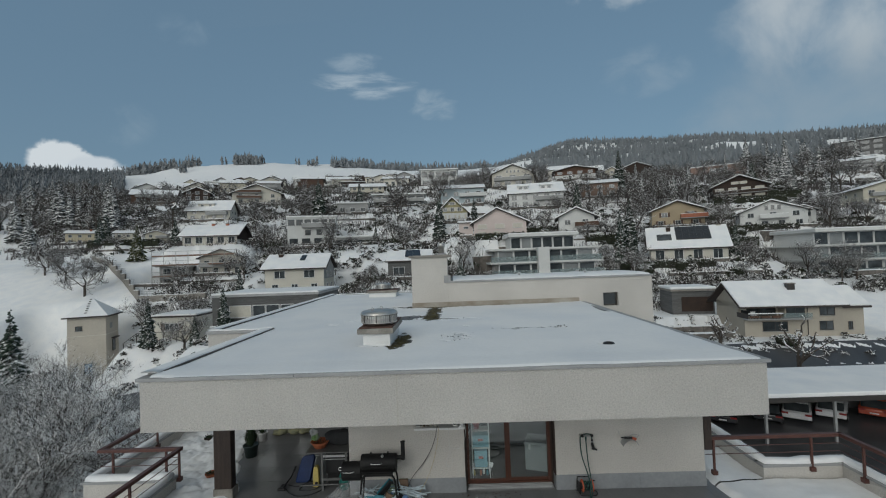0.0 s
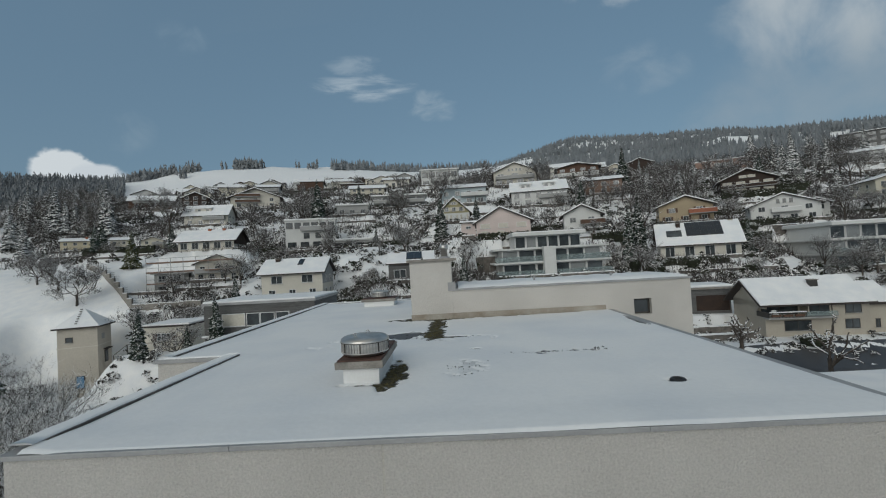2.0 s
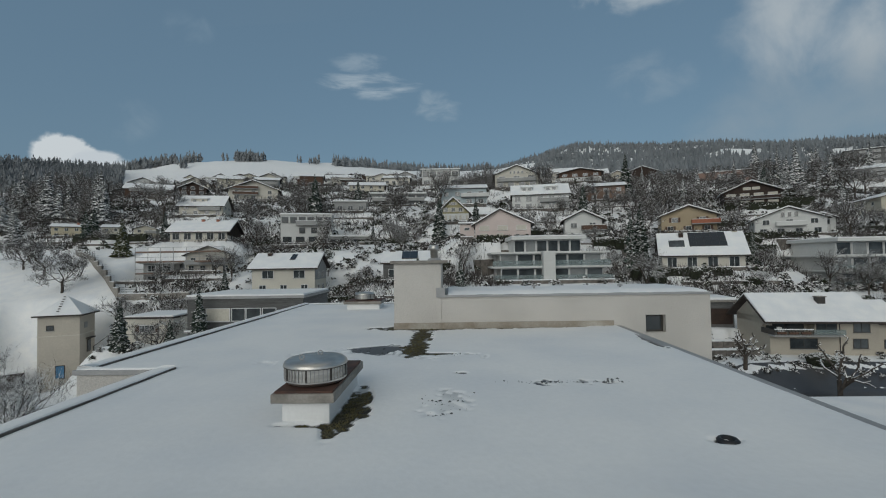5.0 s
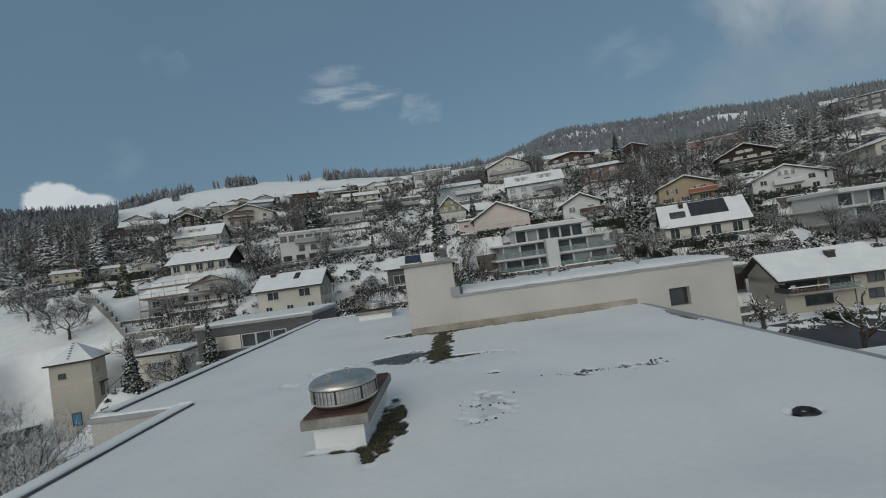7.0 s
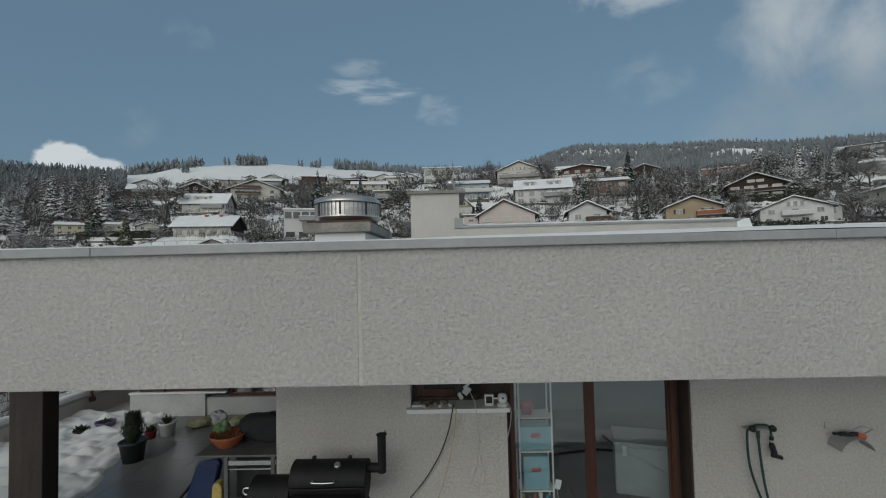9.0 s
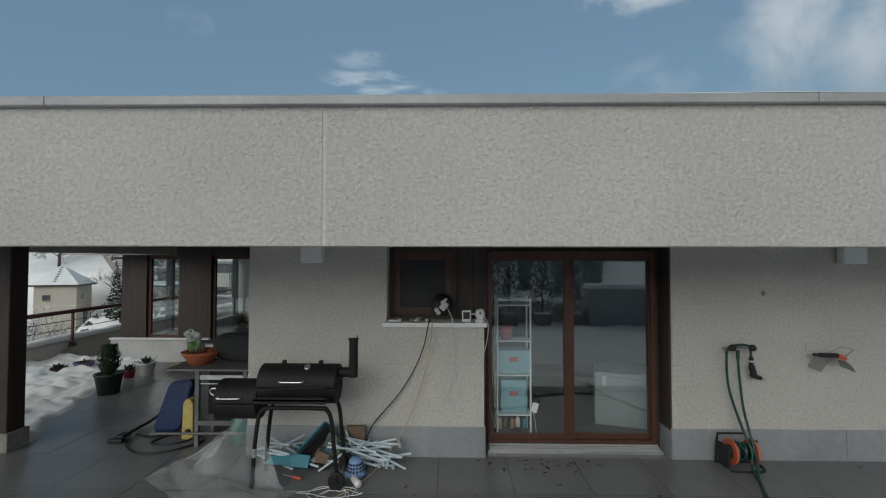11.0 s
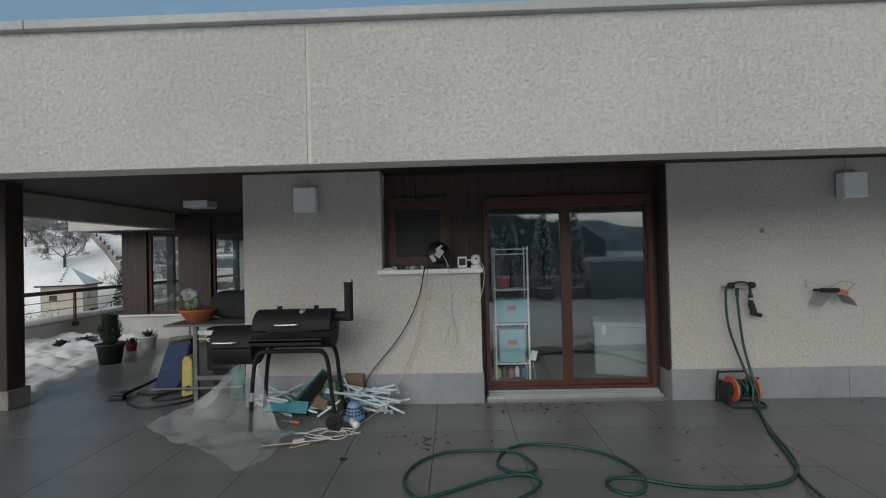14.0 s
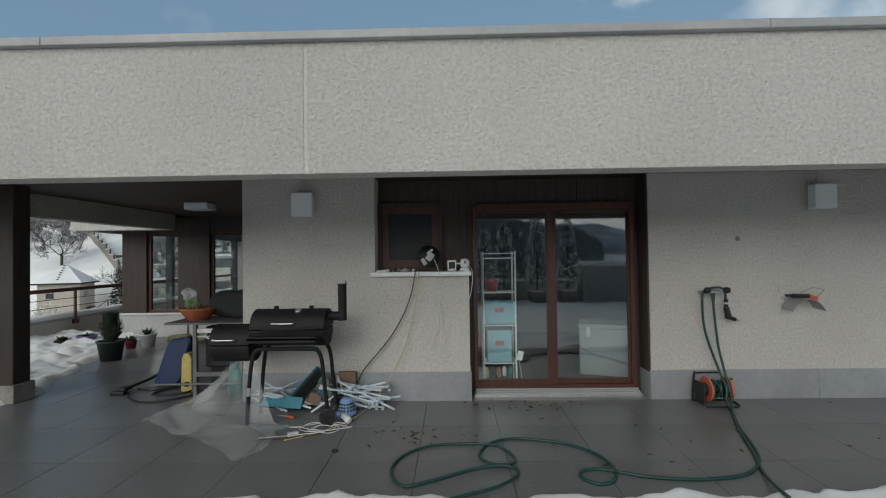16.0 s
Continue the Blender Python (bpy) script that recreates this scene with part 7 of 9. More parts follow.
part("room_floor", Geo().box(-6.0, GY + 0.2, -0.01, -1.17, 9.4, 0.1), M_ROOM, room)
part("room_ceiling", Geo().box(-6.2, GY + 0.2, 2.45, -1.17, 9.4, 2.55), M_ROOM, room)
part("side_plinth", Geo().box(-6.2, GY + 0.2, 0, -6.0, 9.4, 0.36), M_WALL, room)
part("side_lintel", Geo().box(-6.15, GY + 0.2, 2.2, -6.0, 9.4, 2.45), M_DARKWOOD, room)
for y in (5.8, 7.4, 9.0):
    part("pier", Geo().box(-6.15, y, 0.36, -6.0, y + 0.12, 2.2), M_DARKWOOD, room)
for x0, x1 in ((-5.5, -4.8), (-4.14, -1.9)):
    z0 = 0.48 if x1 < -4.5 else 0.37
    n = 1 if x1 < -4.5 else 2
    xs = [x0]
    for k in range(n):
        a, b = x0 + (x1 - x0) * k / n, x0 + (x1 - x0) * (k + 1) / n
        xs += [a + 0.06, b - 0.06] if k == 0 else [a + 0.06, b - 0.06]
    xs.append(x1)
    holes = [(1 + 2 * k, 1) for k in range(n)]
    w = part("window_frame", frame_plate(xs, [z0, z0 + 0.07, 2.13, 2.2], holes, GY + 0.06, GY + 0.13), M_DOORWOOD, room)
    for k in range(n):
        p = part("pane", Geo().box(xs[1 + 2 * k], GY + 0.09, z0 + 0.07, xs[2 + 2 * k], GY + 0.10, 2.13), M_GLASS, w)
        p.visible_shadow = False

# ---- terrace floor ----
floor = thing("floor_terrace", "grey tiled terrace floor with joints and wet stains", "floor", kind="structure")
part("floor_bed", Geo().box(-7.3, 0.3, -0.06, 7.75, 4.25, -0.012).box(-5.45, -8.7, -0.06, 9.5, 0.3, -0.012), M_GROUT, floor)
tile_mesh = None
for i in range(-9, 9):
    for j in range(0, 9):
        x, y = 0.714 + i * 0.7125, -2.15 + j * 0.7125
        if x < -5.7 or (y > -0.2 and x > -1.4) and not (y < 0.4 and -1.4 < x < 6.6):
            continue
        if tile_mesh is None:
            ob = part("tile", Geo().box(0.0025, 0.0025, -0.012, 0.710, 0.710, 0.0), M_TILE, floor)
            ob.matrix_basis = pose(x, y, 0)
            tile_mesh = ob.data
        else:
            piece("tile", tile_mesh, floor, pose(x, y, rnd.uniform(-0.001, 0.001)))


def terrace_snow(x, y):
    edge = -1.93 + 0.10 * smoothstep(1.2, 2.6, x) + rough(x, y * 0, 0.9, 61, 4) * 0.16 + rough(x, y * 0, 0.12, 62, 2) * 0.05
    k = smoothstep(0.0, 0.09, edge - y)
    return -0.03 + k * (0.085 + 0.10 * smoothstep(0.0, 2.5, edge - y) + rough(x, y, 0.35, 63, 3) * 0.05)


def side_snow(x, y):
    edge = np.interp(y, [0.25, 1.0, 2.2, 3.2, 4.2], [-4.05, -4.4, -4.75, -5.1, -5.4]) + rough(x, y, 0.6, 71, 3) * 0.2
    k = smoothstep(0.0, 0.15, edge - x)
    prints = np.abs(rough(x, y, 0.32, 75, 3)) * 0.16
    return -0.03 + k * (0.07 + 0.05 * smoothstep(0, 1.5, edge - x) + prints)


def right_snow(x, y):
    k = smoothstep(6.62, 6.85, x + rough(x, y, 0.6, 81, 3) * 0.15)
    return -0.03 + k * (0.14 + rough(x, y, 0.7, 83, 3) * 0.06)


for nm, xs, ys, fn, lab in (("terrace_snow", np.arange(-5.44, 9.46, 0.035), np.concatenate([np.arange(-8.6, -3, 0.15), np.arange(-3, -1.6, 0.025)]), terrace_snow, "snow with a ragged edge lying on the open terrace"),
                            ("terrace_snow", np.arange(-7.28, -3.8, 0.04), np.arange(0.3, 4.22, 0.04), side_snow, "trampled snow beside the covered terrace corner"),
                            ("terrace_snow", np.arange(6.5, 9.5, 0.05), np.arange(-1.95, 0.0, 0.05), right_snow, "snow on the terrace end beside the railing"),
                            ("terrace_snow", np.arange(6.5, 7.75, 0.05), np.arange(0.0, 8.65, 0.05), right_snow, "snow on the side strip of the terrace"),
                            ("terrace_snow", np.arange(-5.44, -3.9, 0.05), np.arange(-2.0, 0.32, 0.05), side_snow, "snow at the terrace corner by the post")):
    tagged(grid_sheet(nm, xs, ys, fn, M_SNOW_ROOF), lab, "snow", kind="stuff")

# ---- window and door in the recess ----
recess = thing("recess_cladding", "dark vertical timber boards around window and door", "cladding", kind="structure")
k = 0
x = 0.14
while x < 1.26:
    z0 = 1.46 if x < 1.1 else 0.0
    part("board", Geo().box(x, 0.262 + 0.006 * (k % 2), (2.25 if x < 0.84 else z0), min(x + 0.118, 1.3), 0.3, WALL_TOP), M_DARKWOOD, recess)
    x += 0.12
    k += 1
x = 1.3
while x < 3.2:
    part("board", Geo().box(x, 0.262 + 0.006 * (k % 2), 2.2, min(x + 0.118, 3.215), 0.3, WALL_TOP), M_DARKWOOD, recess)
    x += 0.12
    k += 1
part("board", Geo().box(3.137, 0.255, 0.0, 3.215, 0.3, 2.2), M_DARKWOOD, recess)
part("board", Geo().box(1.2, 0.24, 0.0, 1.26, 0.3, 2.2), M_DARKWOOD, recess)
part("reveal", Geo().box(3.19, 0.012, 0.3, 3.209, 0.255, WALL_TOP), M_DARKWOOD, recess)
part("drip_rail", Geo().box(1.32, 0.20, 2.2, 3.12, 0.262, 2.225), M_DOORWOOD, recess)

win = thing("window_1", "small dark kitchen window in a brown timber frame", "window", kind="structure")
part("outer_frame", frame_plate([0.14, 0.19, 0.85, 0.9], [1.46, 1.5, 2.2, 2.25], [(1, 1)], 0.20, 0.3), M_DARKWOOD, win)
part("sash", frame_plate([0.19, 0.265, 0.775, 0.85], [1.5, 1.58, 2.12, 2.2], [(1, 1)], 0.23, 0.285), M_DOORWOOD, win)
# matt near-black pane and backing sheet stand in for the unlit room behind
p = part("pane", Geo().box(0.265, 0.255, 1.58, 0.775, 0.262, 2.12), mat("near_black_pane", (0.012, 0.013, 0.014), (0.018, 0.018, 0.02), 0.55, 5), win)
p.visible_shadow = False
part("blind", Geo().box(0.2, 0.30, 1.5, 0.84, 0.315, 2.2), M_ROOM, win)

sill = part("window_sill", Geo().box(0.10, -0.07, 1.40, 1.225, 0.27, 1.415).box(0.10, -0.075, 1.415, 1.225, 0.27, 1.448), M_WHITE, None, bevel=0.004)
tagged(sill, "white stone window sill crowded with small things", "window sill", kind="structure")

door = thing("door_1", "brown timber sliding glass door with two panes", "door", kind="structure")
part("door_frame", frame_plate([1.262, 1.29, 3.085, 3.135], [0.075, 0.11, 2.155, 2.2], [(1, 1)], 0.20, 0.3), M_DOORWOOD, door)
for xa, xb in ((1.29, 2.19), (2.175, 3.085)):
    y0 = 0.215 if xa < 2 else 0.245
    lf = part("door_leaf", frame_plate([xa, xa + (0.016 if xa < 2 else 0.062), xb - (0.073 if xa < 2 else 0.012), xb], [0.11, 0.168, 2.115, 2.155], [(1, 1)], y0, y0 + 0.05), M_DOORWOOD, door)
    p = part("pane", Geo().box(xa + 0.014, y0 + 0.02, 0.165, xb - 0.01, y0 + 0.028, 2.117), M_GLASS, lf)
    p.visible_shadow = False
part("threshold", Geo().box(1.25, 0.10, 0.0, 3.16, 0.3, 0.03), M_ALU, door, "ribbed aluminium threshold")
for k in range(3):
    part("threshold_rail", Geo().box(1.27, 0.12 + k * 0.03, 0.03, 3.14, 0.135 + k * 0.03, 0.045 + k * 0.014), M_FLASH, door)
part("door_handle", Geo().box(2.135, 0.208, 1.17, 2.15, 0.2145, 1.19).box(2.135, 0.208, 1.0, 2.15, 0.2145, 1.02), M_FRAMED, door)

inner = thing("inner_room", "dim room behind the sliding door", "room", kind="structure")
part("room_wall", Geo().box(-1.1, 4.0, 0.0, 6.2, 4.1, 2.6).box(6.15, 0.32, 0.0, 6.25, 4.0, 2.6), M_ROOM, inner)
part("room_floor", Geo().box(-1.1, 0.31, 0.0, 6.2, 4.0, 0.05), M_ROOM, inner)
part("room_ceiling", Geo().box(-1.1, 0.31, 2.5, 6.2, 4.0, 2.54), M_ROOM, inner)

shelf = thing("wire_shelf", "white wire shelf unit standing inside the door", "shelf", (1.36, 0.42, 0.05))
for sx in (0.03, 0.42):
    for sy in (0.02, 0.28):
        part("upright", Geo().tube([(sx, sy, 0), (sx, sy, 1.62)], 0.011, 8), M_WHITE, shelf)
for z in (0.26, 0.72, 1.12, 1.54, 1.6):
    part("shelf_board", Geo().box(0.02, 0.0, z - 0.012, 0.43, 0.3, z), M_WHITE, shelf)
for z, w0, h0 in ((0.273, 0.30, 0.38), (0.733, 0.38, 0.27)):
    b = thing("storage_box", "pale turquoise cardboard box with a red badge", "box", (1.58, 0.56, z + 0.05), group="boxes on the wire shelf")
    part("box_body", Geo().box(-w0 / 2, -0.12, 0, w0 / 2, 0.12, h0), mat("turquoise_box", (0.25, 0.42, 0.48), (0.21, 0.37, 0.43), 0.6), b, bevel=0.006)
    part("badge", Geo().box(-0.055, -0.124, h0 * 0.52, 0.055, -0.1205, h0 * 0.52 + 0.055), mat("red_badge", (0.45, 0.12, 0.10), None, 0.6), b, "red badge without lettering", bevel=0.01)
pt = thing("red_pot", "red pot with a white-leaved plant on the shelf", "plant pot", (1.5, 0.55, 1.176))
part("pot_body", Geo().lathe([(0.06, 0), (0.09, 0.13), (0.095, 0.15)], 0, 0, 16), mat("red_glaze", (0.4, 0.05, 0.05), None, 0.3), pt, smooth=True)
for k in range(5):
    b = thing("small_jar", "small jar on the shelf behind the door", "jar", (1.42 + k * 0.075, 0.5 + (k % 2) * 0.06, 1.176 if k < 0 else (0.12)), group="jars behind the door")
    part("jar_body", Geo().lathe([(0.026, 0), (0.028, 0.09), (0.016, 0.105), (0.016, 0.12)], 0, 0, 12), (M_YELLOW, M_GREEN, M_CLAY, M_WHITE, M_TEAL)[k], b, smooth=True)
chest = thing("chest_freezer", "white chest freezer inside the room", "freezer", (2.66, 0.84, 0.05), -17)
M_DULL = mat("dull_white_enamel", (0.30, 0.31, 0.315), (0.26, 0.27, 0.275), 0.4, 2)
part("freezer_body", Geo().box(0, 0, 0, 0.68, 0.55, 0.6), M_DULL, chest, bevel=0.015)
part("freezer_lid", Geo().box(-0.01, -0.015, 0.602, 0.69, 0.56, 0.66), M_DULL, chest, bevel=0.012)
part("hinge", Geo().box(0.09, -0.03, 0.5, 0.14, -0.001, 0.62), M_ALU, chest)
tag = thing("paper_tag", "white paper tag on a string at the door", "tag", (1.8, 0.36, 0.36))
part("tag_sheet", Geo().box(-0.035, 0, 0, 0.035, 0.004, 0.11, pose(0, 0, 0, 0, 14, 0)), M_WHITE, tag)
part("string", Geo().tube([(0, 0.01, 0.0), (0.03, 0.01, -0.2), (0.06, 0.02, -0.35)], 0.004, 5), M_CABLEW, tag)

# ---- lamps ----
for lx in (-0.65, 5.07):
    lm = thing("wall_lamp", "cube-shaped opal glass wall lamp, unlit", "lamp", (lx, 0, 2.085), group="terrace wall lamps")
    part("shade", Geo().box(-0.12, -0.125, 0, 0.12, -0.02, 0.265), M_LAMP, lm, bevel=0.012)
    part("bracket", Geo().box(-0.06, -0.02, 0.05, 0.06, 0.0, 0.22), M_FRAMED, lm)
    part("cable", Geo().tube([(0.0, -0.01, 0.26), (0.01, -0.012, 0.45)], 0.006, 6), M_CABLEW, lm)
lm = thing("ceiling_lamp", "flat white ceiling lamp under the soffit", "lamp", (-3.0, 1.95, 2.52))
part("lamp_body", Geo().box(-0.19, -0.14, -0.11, 0.19, 0.14, 0.0), M_LAMP, lm, bevel=0.015)


# ---- the smoker grill ----
def smoker():
    t = thing("smoker_grill", "black barrel smoker grill with side firebox and stack", "grill", (-0.61, -0.50, 0))
    t.matrix_basis = t.matrix_basis @ Matrix.Diagonal((0.9, 0.95, 1, 1))

    def barrel(x0, x1, cz, r, name, a0, a1, squash=1.0):
        g = Geo()
        n = 20
        prof = []
        for k in range(n + 1):
            a = math.radians(a0 + (a1 - a0) * k / n)
            prof.append((r * math.cos(a), cz + r * squash * math.sin(a)))
        g.prism(prof, x0, x1, "x")
        return part(name, g, M_BLACK, t, bevel=0.006)
    barrel(-0.41, 0.40, 0.915, 0.178, "barrel_base", 180, 360)
    barrel(-0.415, 0.405, 0.925, 0.184, "barrel_lid", 0, 180)
    barrel(-0.86, -0.425, 0.765, 0.18, "firebox_base", 180, 360)
    barrel(-0.864, -0.42, 0.775, 0.185, "firebox_lid", 0, 180)
    part("side_vent", Geo().lathe([(0.07, 0), (0.07, 0.012)], 0, 0, 16), M_BLACK, t, m=pose(-0.864, 0, 0.75, 0, -90, 0))
    part("front_shelf", Geo().box(-0.37, -0.33, 0.845, 0.36, -0.17, 0.862).box(-0.37, -0.33, 0.82, 0.36, -0.318, 0.88), M_BLACK, t)
    part("shelf_rod", Geo().tube([(-0.24, -0.23, 0.925), (0.34, -0.23, 0.94)], 0.009, 6), M_BLACK, t)
    for x0, x1, y, z in ((-0.15, 0.07, -0.185, 0.985), (-0.80, -0.58, -0.185, 0.83)):
        part("lid_handle", Geo().tube(spline([(x0, y + 0.03, z), (x0, y - 0.03, z), (x1, y - 0.03, z), (x1, y + 0.03, z)], 4), 0.007, 8), M_ALU, t, "bright wire lid handle")
    part("smoke_pipe", Geo().tube([(0.39, 0, 1.03), (0.58, 0, 1.03)], 0.046, 14).tube([(0.56, 0, 0.986), (0.56, 0, 1.345)], 0.047, 14), M_BLACK, t)
    part("smoke_pipe_lid", Geo().lathe([(0.06, 1.348), (0.06, 1.354)], 0.56, 0, 16).tube([(0.60, 0, 1.35), (0.60, 0, 1.385)], 0.006, 6), M_BLACK, t)
    part("thermometer", Geo().lathe([(0.033, 0), (0.033, 0.015), (0.026, 0.02)], 0, 0, 16), M_ALU, t, "round steel thermometer", m=pose(0.09, -0.085, 1.09, 28, 0, 0))
    for x in (-0.2, 0.2):
        part("hinge", Geo().box(x - 0.018, 0.0, 1.09, x + 0.018, 0.05, 1.135), M_BLACK, t)
    for x in (-0.29, 0.31, -0.76, -0.52):
        part("rivet", Geo().lathe([(0.014, 0), (0.012, 0.012), (0.0, 0.014)], 0, 0, 8), M_BLACK, t, m=pose(x, -0.05, 1.098 if x > -0.45 else 0.948, 16, 0, 0))
    for y in (-0.17, 0.15):
        pts = [(-0.45, y, 0.0), (-0.42, y, 0.40), (-0.385, y, 0.64), (-0.34, y, 0.715), (-0.25, y, 0.735), (0.24, y, 0.735), (0.33, y, 0.715), (0.375, y, 0.62), (0.40, y, 0.40), (0.44, y, 0.085)]
        part("leg", Geo().tube(spline(pts, 5), 0.021, 10), M_BLACK, t)
    part("leg_sleeve", Geo().tube([(-0.428, -0.17, 0.28), (-0.422, -0.17, 0.36)], 0.0235, 10), M_ALU, t)
    for y in (-0.21, 0.19):
        wheel = part("wheel", Geo().tube([(0.44, y - 0.02, 0.085), (0.44, y + 0.02, 0.085)], 0.085, 20), M_BLACKP, t, bevel=0.01)
        part("hub", Geo().tube([(0.44, y - 0.03, 0.085), (0.44, y + 0.03, 0.085)], 0.03, 12), M_BLACK, wheel)
        for k in range(5):
            a = k * 1.2566
            part("spoke", Geo().box(0.03, -0.024, -0.008, 0.075, 0.024, 0.008, pose(0.44, y, 0.085, 0, math.degrees(a), 0)), M_BLACK, wheel)
    part("axle", Geo().tube([(0.44, -0.2, 0.085), (0.44, 0.18, 0.085)], 0.008, 8), M_ALU, t)
    part("wire_handle", Geo().tube(spline([(-0.85, -0.1, 0.89), (-0.92, -0.1, 0.89), (-0.94, -0.1, 0.86), (-0.91, -0.1, 0.83), (-0.86, -0.1, 0.84)], 4), 0.007, 6), M_ALU, t)


smoker()

# ---- work table with what lies on and around it ----
M_TABLE = mat("dull_grey_steel", (0.17, 0.17, 0.165), (0.12, 0.12, 0.118), 0.6, 4, 0.001, 20, 0.1, metal=0.2)
t = thing("folding_table", "grey steel folding work table", "table", (-2.0, 0.5, 0))
part("tabletop", Geo().box(-0.42, -0.3, 0.845, 0.55, 0.28, 0.87), M_TABLE, t, bevel=0.004)
part("apron", Geo().box(-0.05, -0.29, 0.75, 0.53, -0.27, 0.80), M_ALU, t)
part("apron_rail", Geo().box(-0.02, -0.295, 0.70, 0.5, -0.28, 0.712), M_ALU, t)
for x, y in ((-0.05, -0.28), (-0.05, 0.24), (0.5, -0.28), (0.5, 0.24)):
    part("leg", Geo().box(x - 0.022, y - 0.022, 0, x + 0.022, y + 0.022, 0.845), M_TABLE, t)
part("shelf_rail", Geo().box(-0.05, -0.31, 0.24, 0.5, -0.285, 0.29), M_TABLE, t)
part("loose_rod", Geo().tube([(-0.56, -0.33, 0.15), (0.5, -0.33, 0.165)], 0.014, 8), M_TABLE, t)
part("brace", Geo().box(-0.03, 0.22, 0.24, 0.48, 0.25, 0.28), M_TABLE, t)
b = thing("clay_bowl", "terracotta bowl with dried plants on the table", "bowl", (-2.17, 0.48, 0.865))
part("bowl_body", Geo().lathe([(0.10, 0), (0.12, 0.01), (0.20, 0.13), (0.215, 0.155), (0.205, 0.16), (0.18, 0.13)], 0, 0, 28), M_CLAY, b, smooth=True)
g = Geo()
for k in range(26):
    a, q = rnd.uniform(0, 6.28), rnd.uniform(0, 0.15)
    g.tube([(q * math.cos(a), q * math.sin(a), 0.11), (1.2 * q * math.cos(a) + rnd.gauss(0, 0.02), 1.2 * q * math.sin(a), 0.15 + rnd.uniform(0, 0.05))], 0.008, 4, 0.003)
part("dry_plant", g, M_LEAF, b)


def lump(name, label, cat, at, sx, sy, sz, material, seed, rough_by=0.12, rz=0, n=14, material2=None):
    """A soft, uneven body: bag, cushion, cover."""
    g = Geo()
    r0 = random.Random(seed)
    ph = [r0.uniform(0, 6.28) for _ in range(6)]
    for i in range(n + 1):
        e = math.pi * (i / n - 0.5)
        for j in range(2 * n):
            a = math.pi * j / n
            k = 1 + rough_by * (math.sin(3 * a + ph[0] + e * 2) + 0.6 * math.sin(5 * a + ph[1] - 3 * e) + 0.5 * math.sin(7 * e + ph[2] + a))
            cx_, cy_ = math.cos(e), math.sin(e)
            g.v.append((sx * k * math.copysign(abs(cx_) ** 0.7, cx_) * math.cos(a), sy * k * abs(cx_) ** 0.7 * math.sin(a), sz * (1 + k * math.copysign(abs(cy_) ** 0.8, cy_))))
    m2 = 2 * n
    for i in range(n):
        for j in range(m2):
            g.f.append((i * m2 + j, i * m2 + (j + 1) % m2, (i + 1) * m2 + (j + 1) % m2, (i + 1) * m2 + j))
    ob = part(name, g, material, smooth=True)
    ob.matrix_basis = pose(*at, 0, 0, rz)
    return tagged(ob, label, cat)


lump("garden_bag", "green and clear plastic bag of potting soil on the table", "bag", (-2.33, 0.62, 0.872), 0.10, 0.08, 0.13, mat("green_bag", (0.10, 0.20, 0.05), (0.30, 0.33, 0.28), 0.35, 7), 2, 0.1)
lump("clear_bag", "crumpled translucent plastic bag behind the bowl", "bag", (-2.36, 0.62, 1.10), 0.09, 0.06, 0.07, mat("cloudy_plastic", (0.42, 0.43, 0.42), (0.32, 0.33, 0.33), 0.3, 9), 3, 0.2)
lump("grill_cover", "dark grey folded fabric cover on the table", "cover", (-1.7, 0.62, 0.872), 0.42, 0.14, 0.17, mat("dark_fabric", (0.02, 0.021, 0.023), (0.03, 0.03, 0.032), 0.8, 6), 4, 0.06)
bx = thing("black_crate", "black plastic crate under the work table", "crate", (-1.72, 0.55, 0))
part("crate_body", Geo().box(-0.30, -0.18, 0.30, 0.33, 0.16, 0.80), M_BLACKP, bx, bevel=0.02)
part("crate_foot", Geo().box(-0.28, -0.08, 0.0, 0.31, 0.15, 0.298), M_BLACKP, bx)
b = thing("gas_bottle", "teal gas bottle standing under the table", "gas bottle", (-1.56, 0.30, 0))
part("bottle_body", Geo().lathe([(0.10, 0), (0.13, 0.03), (0.135, 0.26), (0.11, 0.34), (0.05, 0.38), (0.045, 0.42)], 0, 0, 20), mat("teal_enamel", (0.02, 0.13, 0.11), (0.016, 0.10, 0.085), 0.4, 4), b, smooth=True)

# blue plastic mat, thick and stiff, leaning against the table
mt = thing("foam_mat", "dark blue foam mat leaning against the work table", "mat", (-2.62, 0.56, 0.0), -6)
outline = [(-0.18, 0.0), (0.10, 0.02), (0.17, 0.08), (0.26, 0.56), (0.22, 0.62), (-0.02, 0.58), (-0.07, 0.52), (-0.20, 0.06)]
lean = Matrix(((1, 0, 0, 0), (0, 1, 0.30, 0), (0, 0, 1, 0), (0, 0, 0, 1)))
part("mat_body", Geo().prism(outline, 0.0, 0.09), M_BLUE, mt, bevel=0.025, m=lean)
part("mat_face", Geo().prism([(x * 0.86 + 0.02, z * 0.9 + 0.03) for x, z in outline], -0.012, 0.001), M_BLUE, mt, bevel=0.01, m=lean)
y_ = thing("yellow_cleaner", "yellow pressure washer standing by the table", "pressure washer", (-2.26, 0.42, 0))
part("washer_body", Geo().prism([(-0.07, 0), (0.07, 0), (0.065, 0.42), (0.03, 0.47), (-0.03, 0.47), (-0.055, 0.42)], -0.05, 0.07, "y"), M_YELLOW, y_, bevel=0.012)
part("knob", Geo().lathe([(0.032, 0), (0.03, 0.02)], 0, 0, 14), M_BLACKP, y_, m=pose(0.015, -0.05, 0.1, 90, 0, 0))

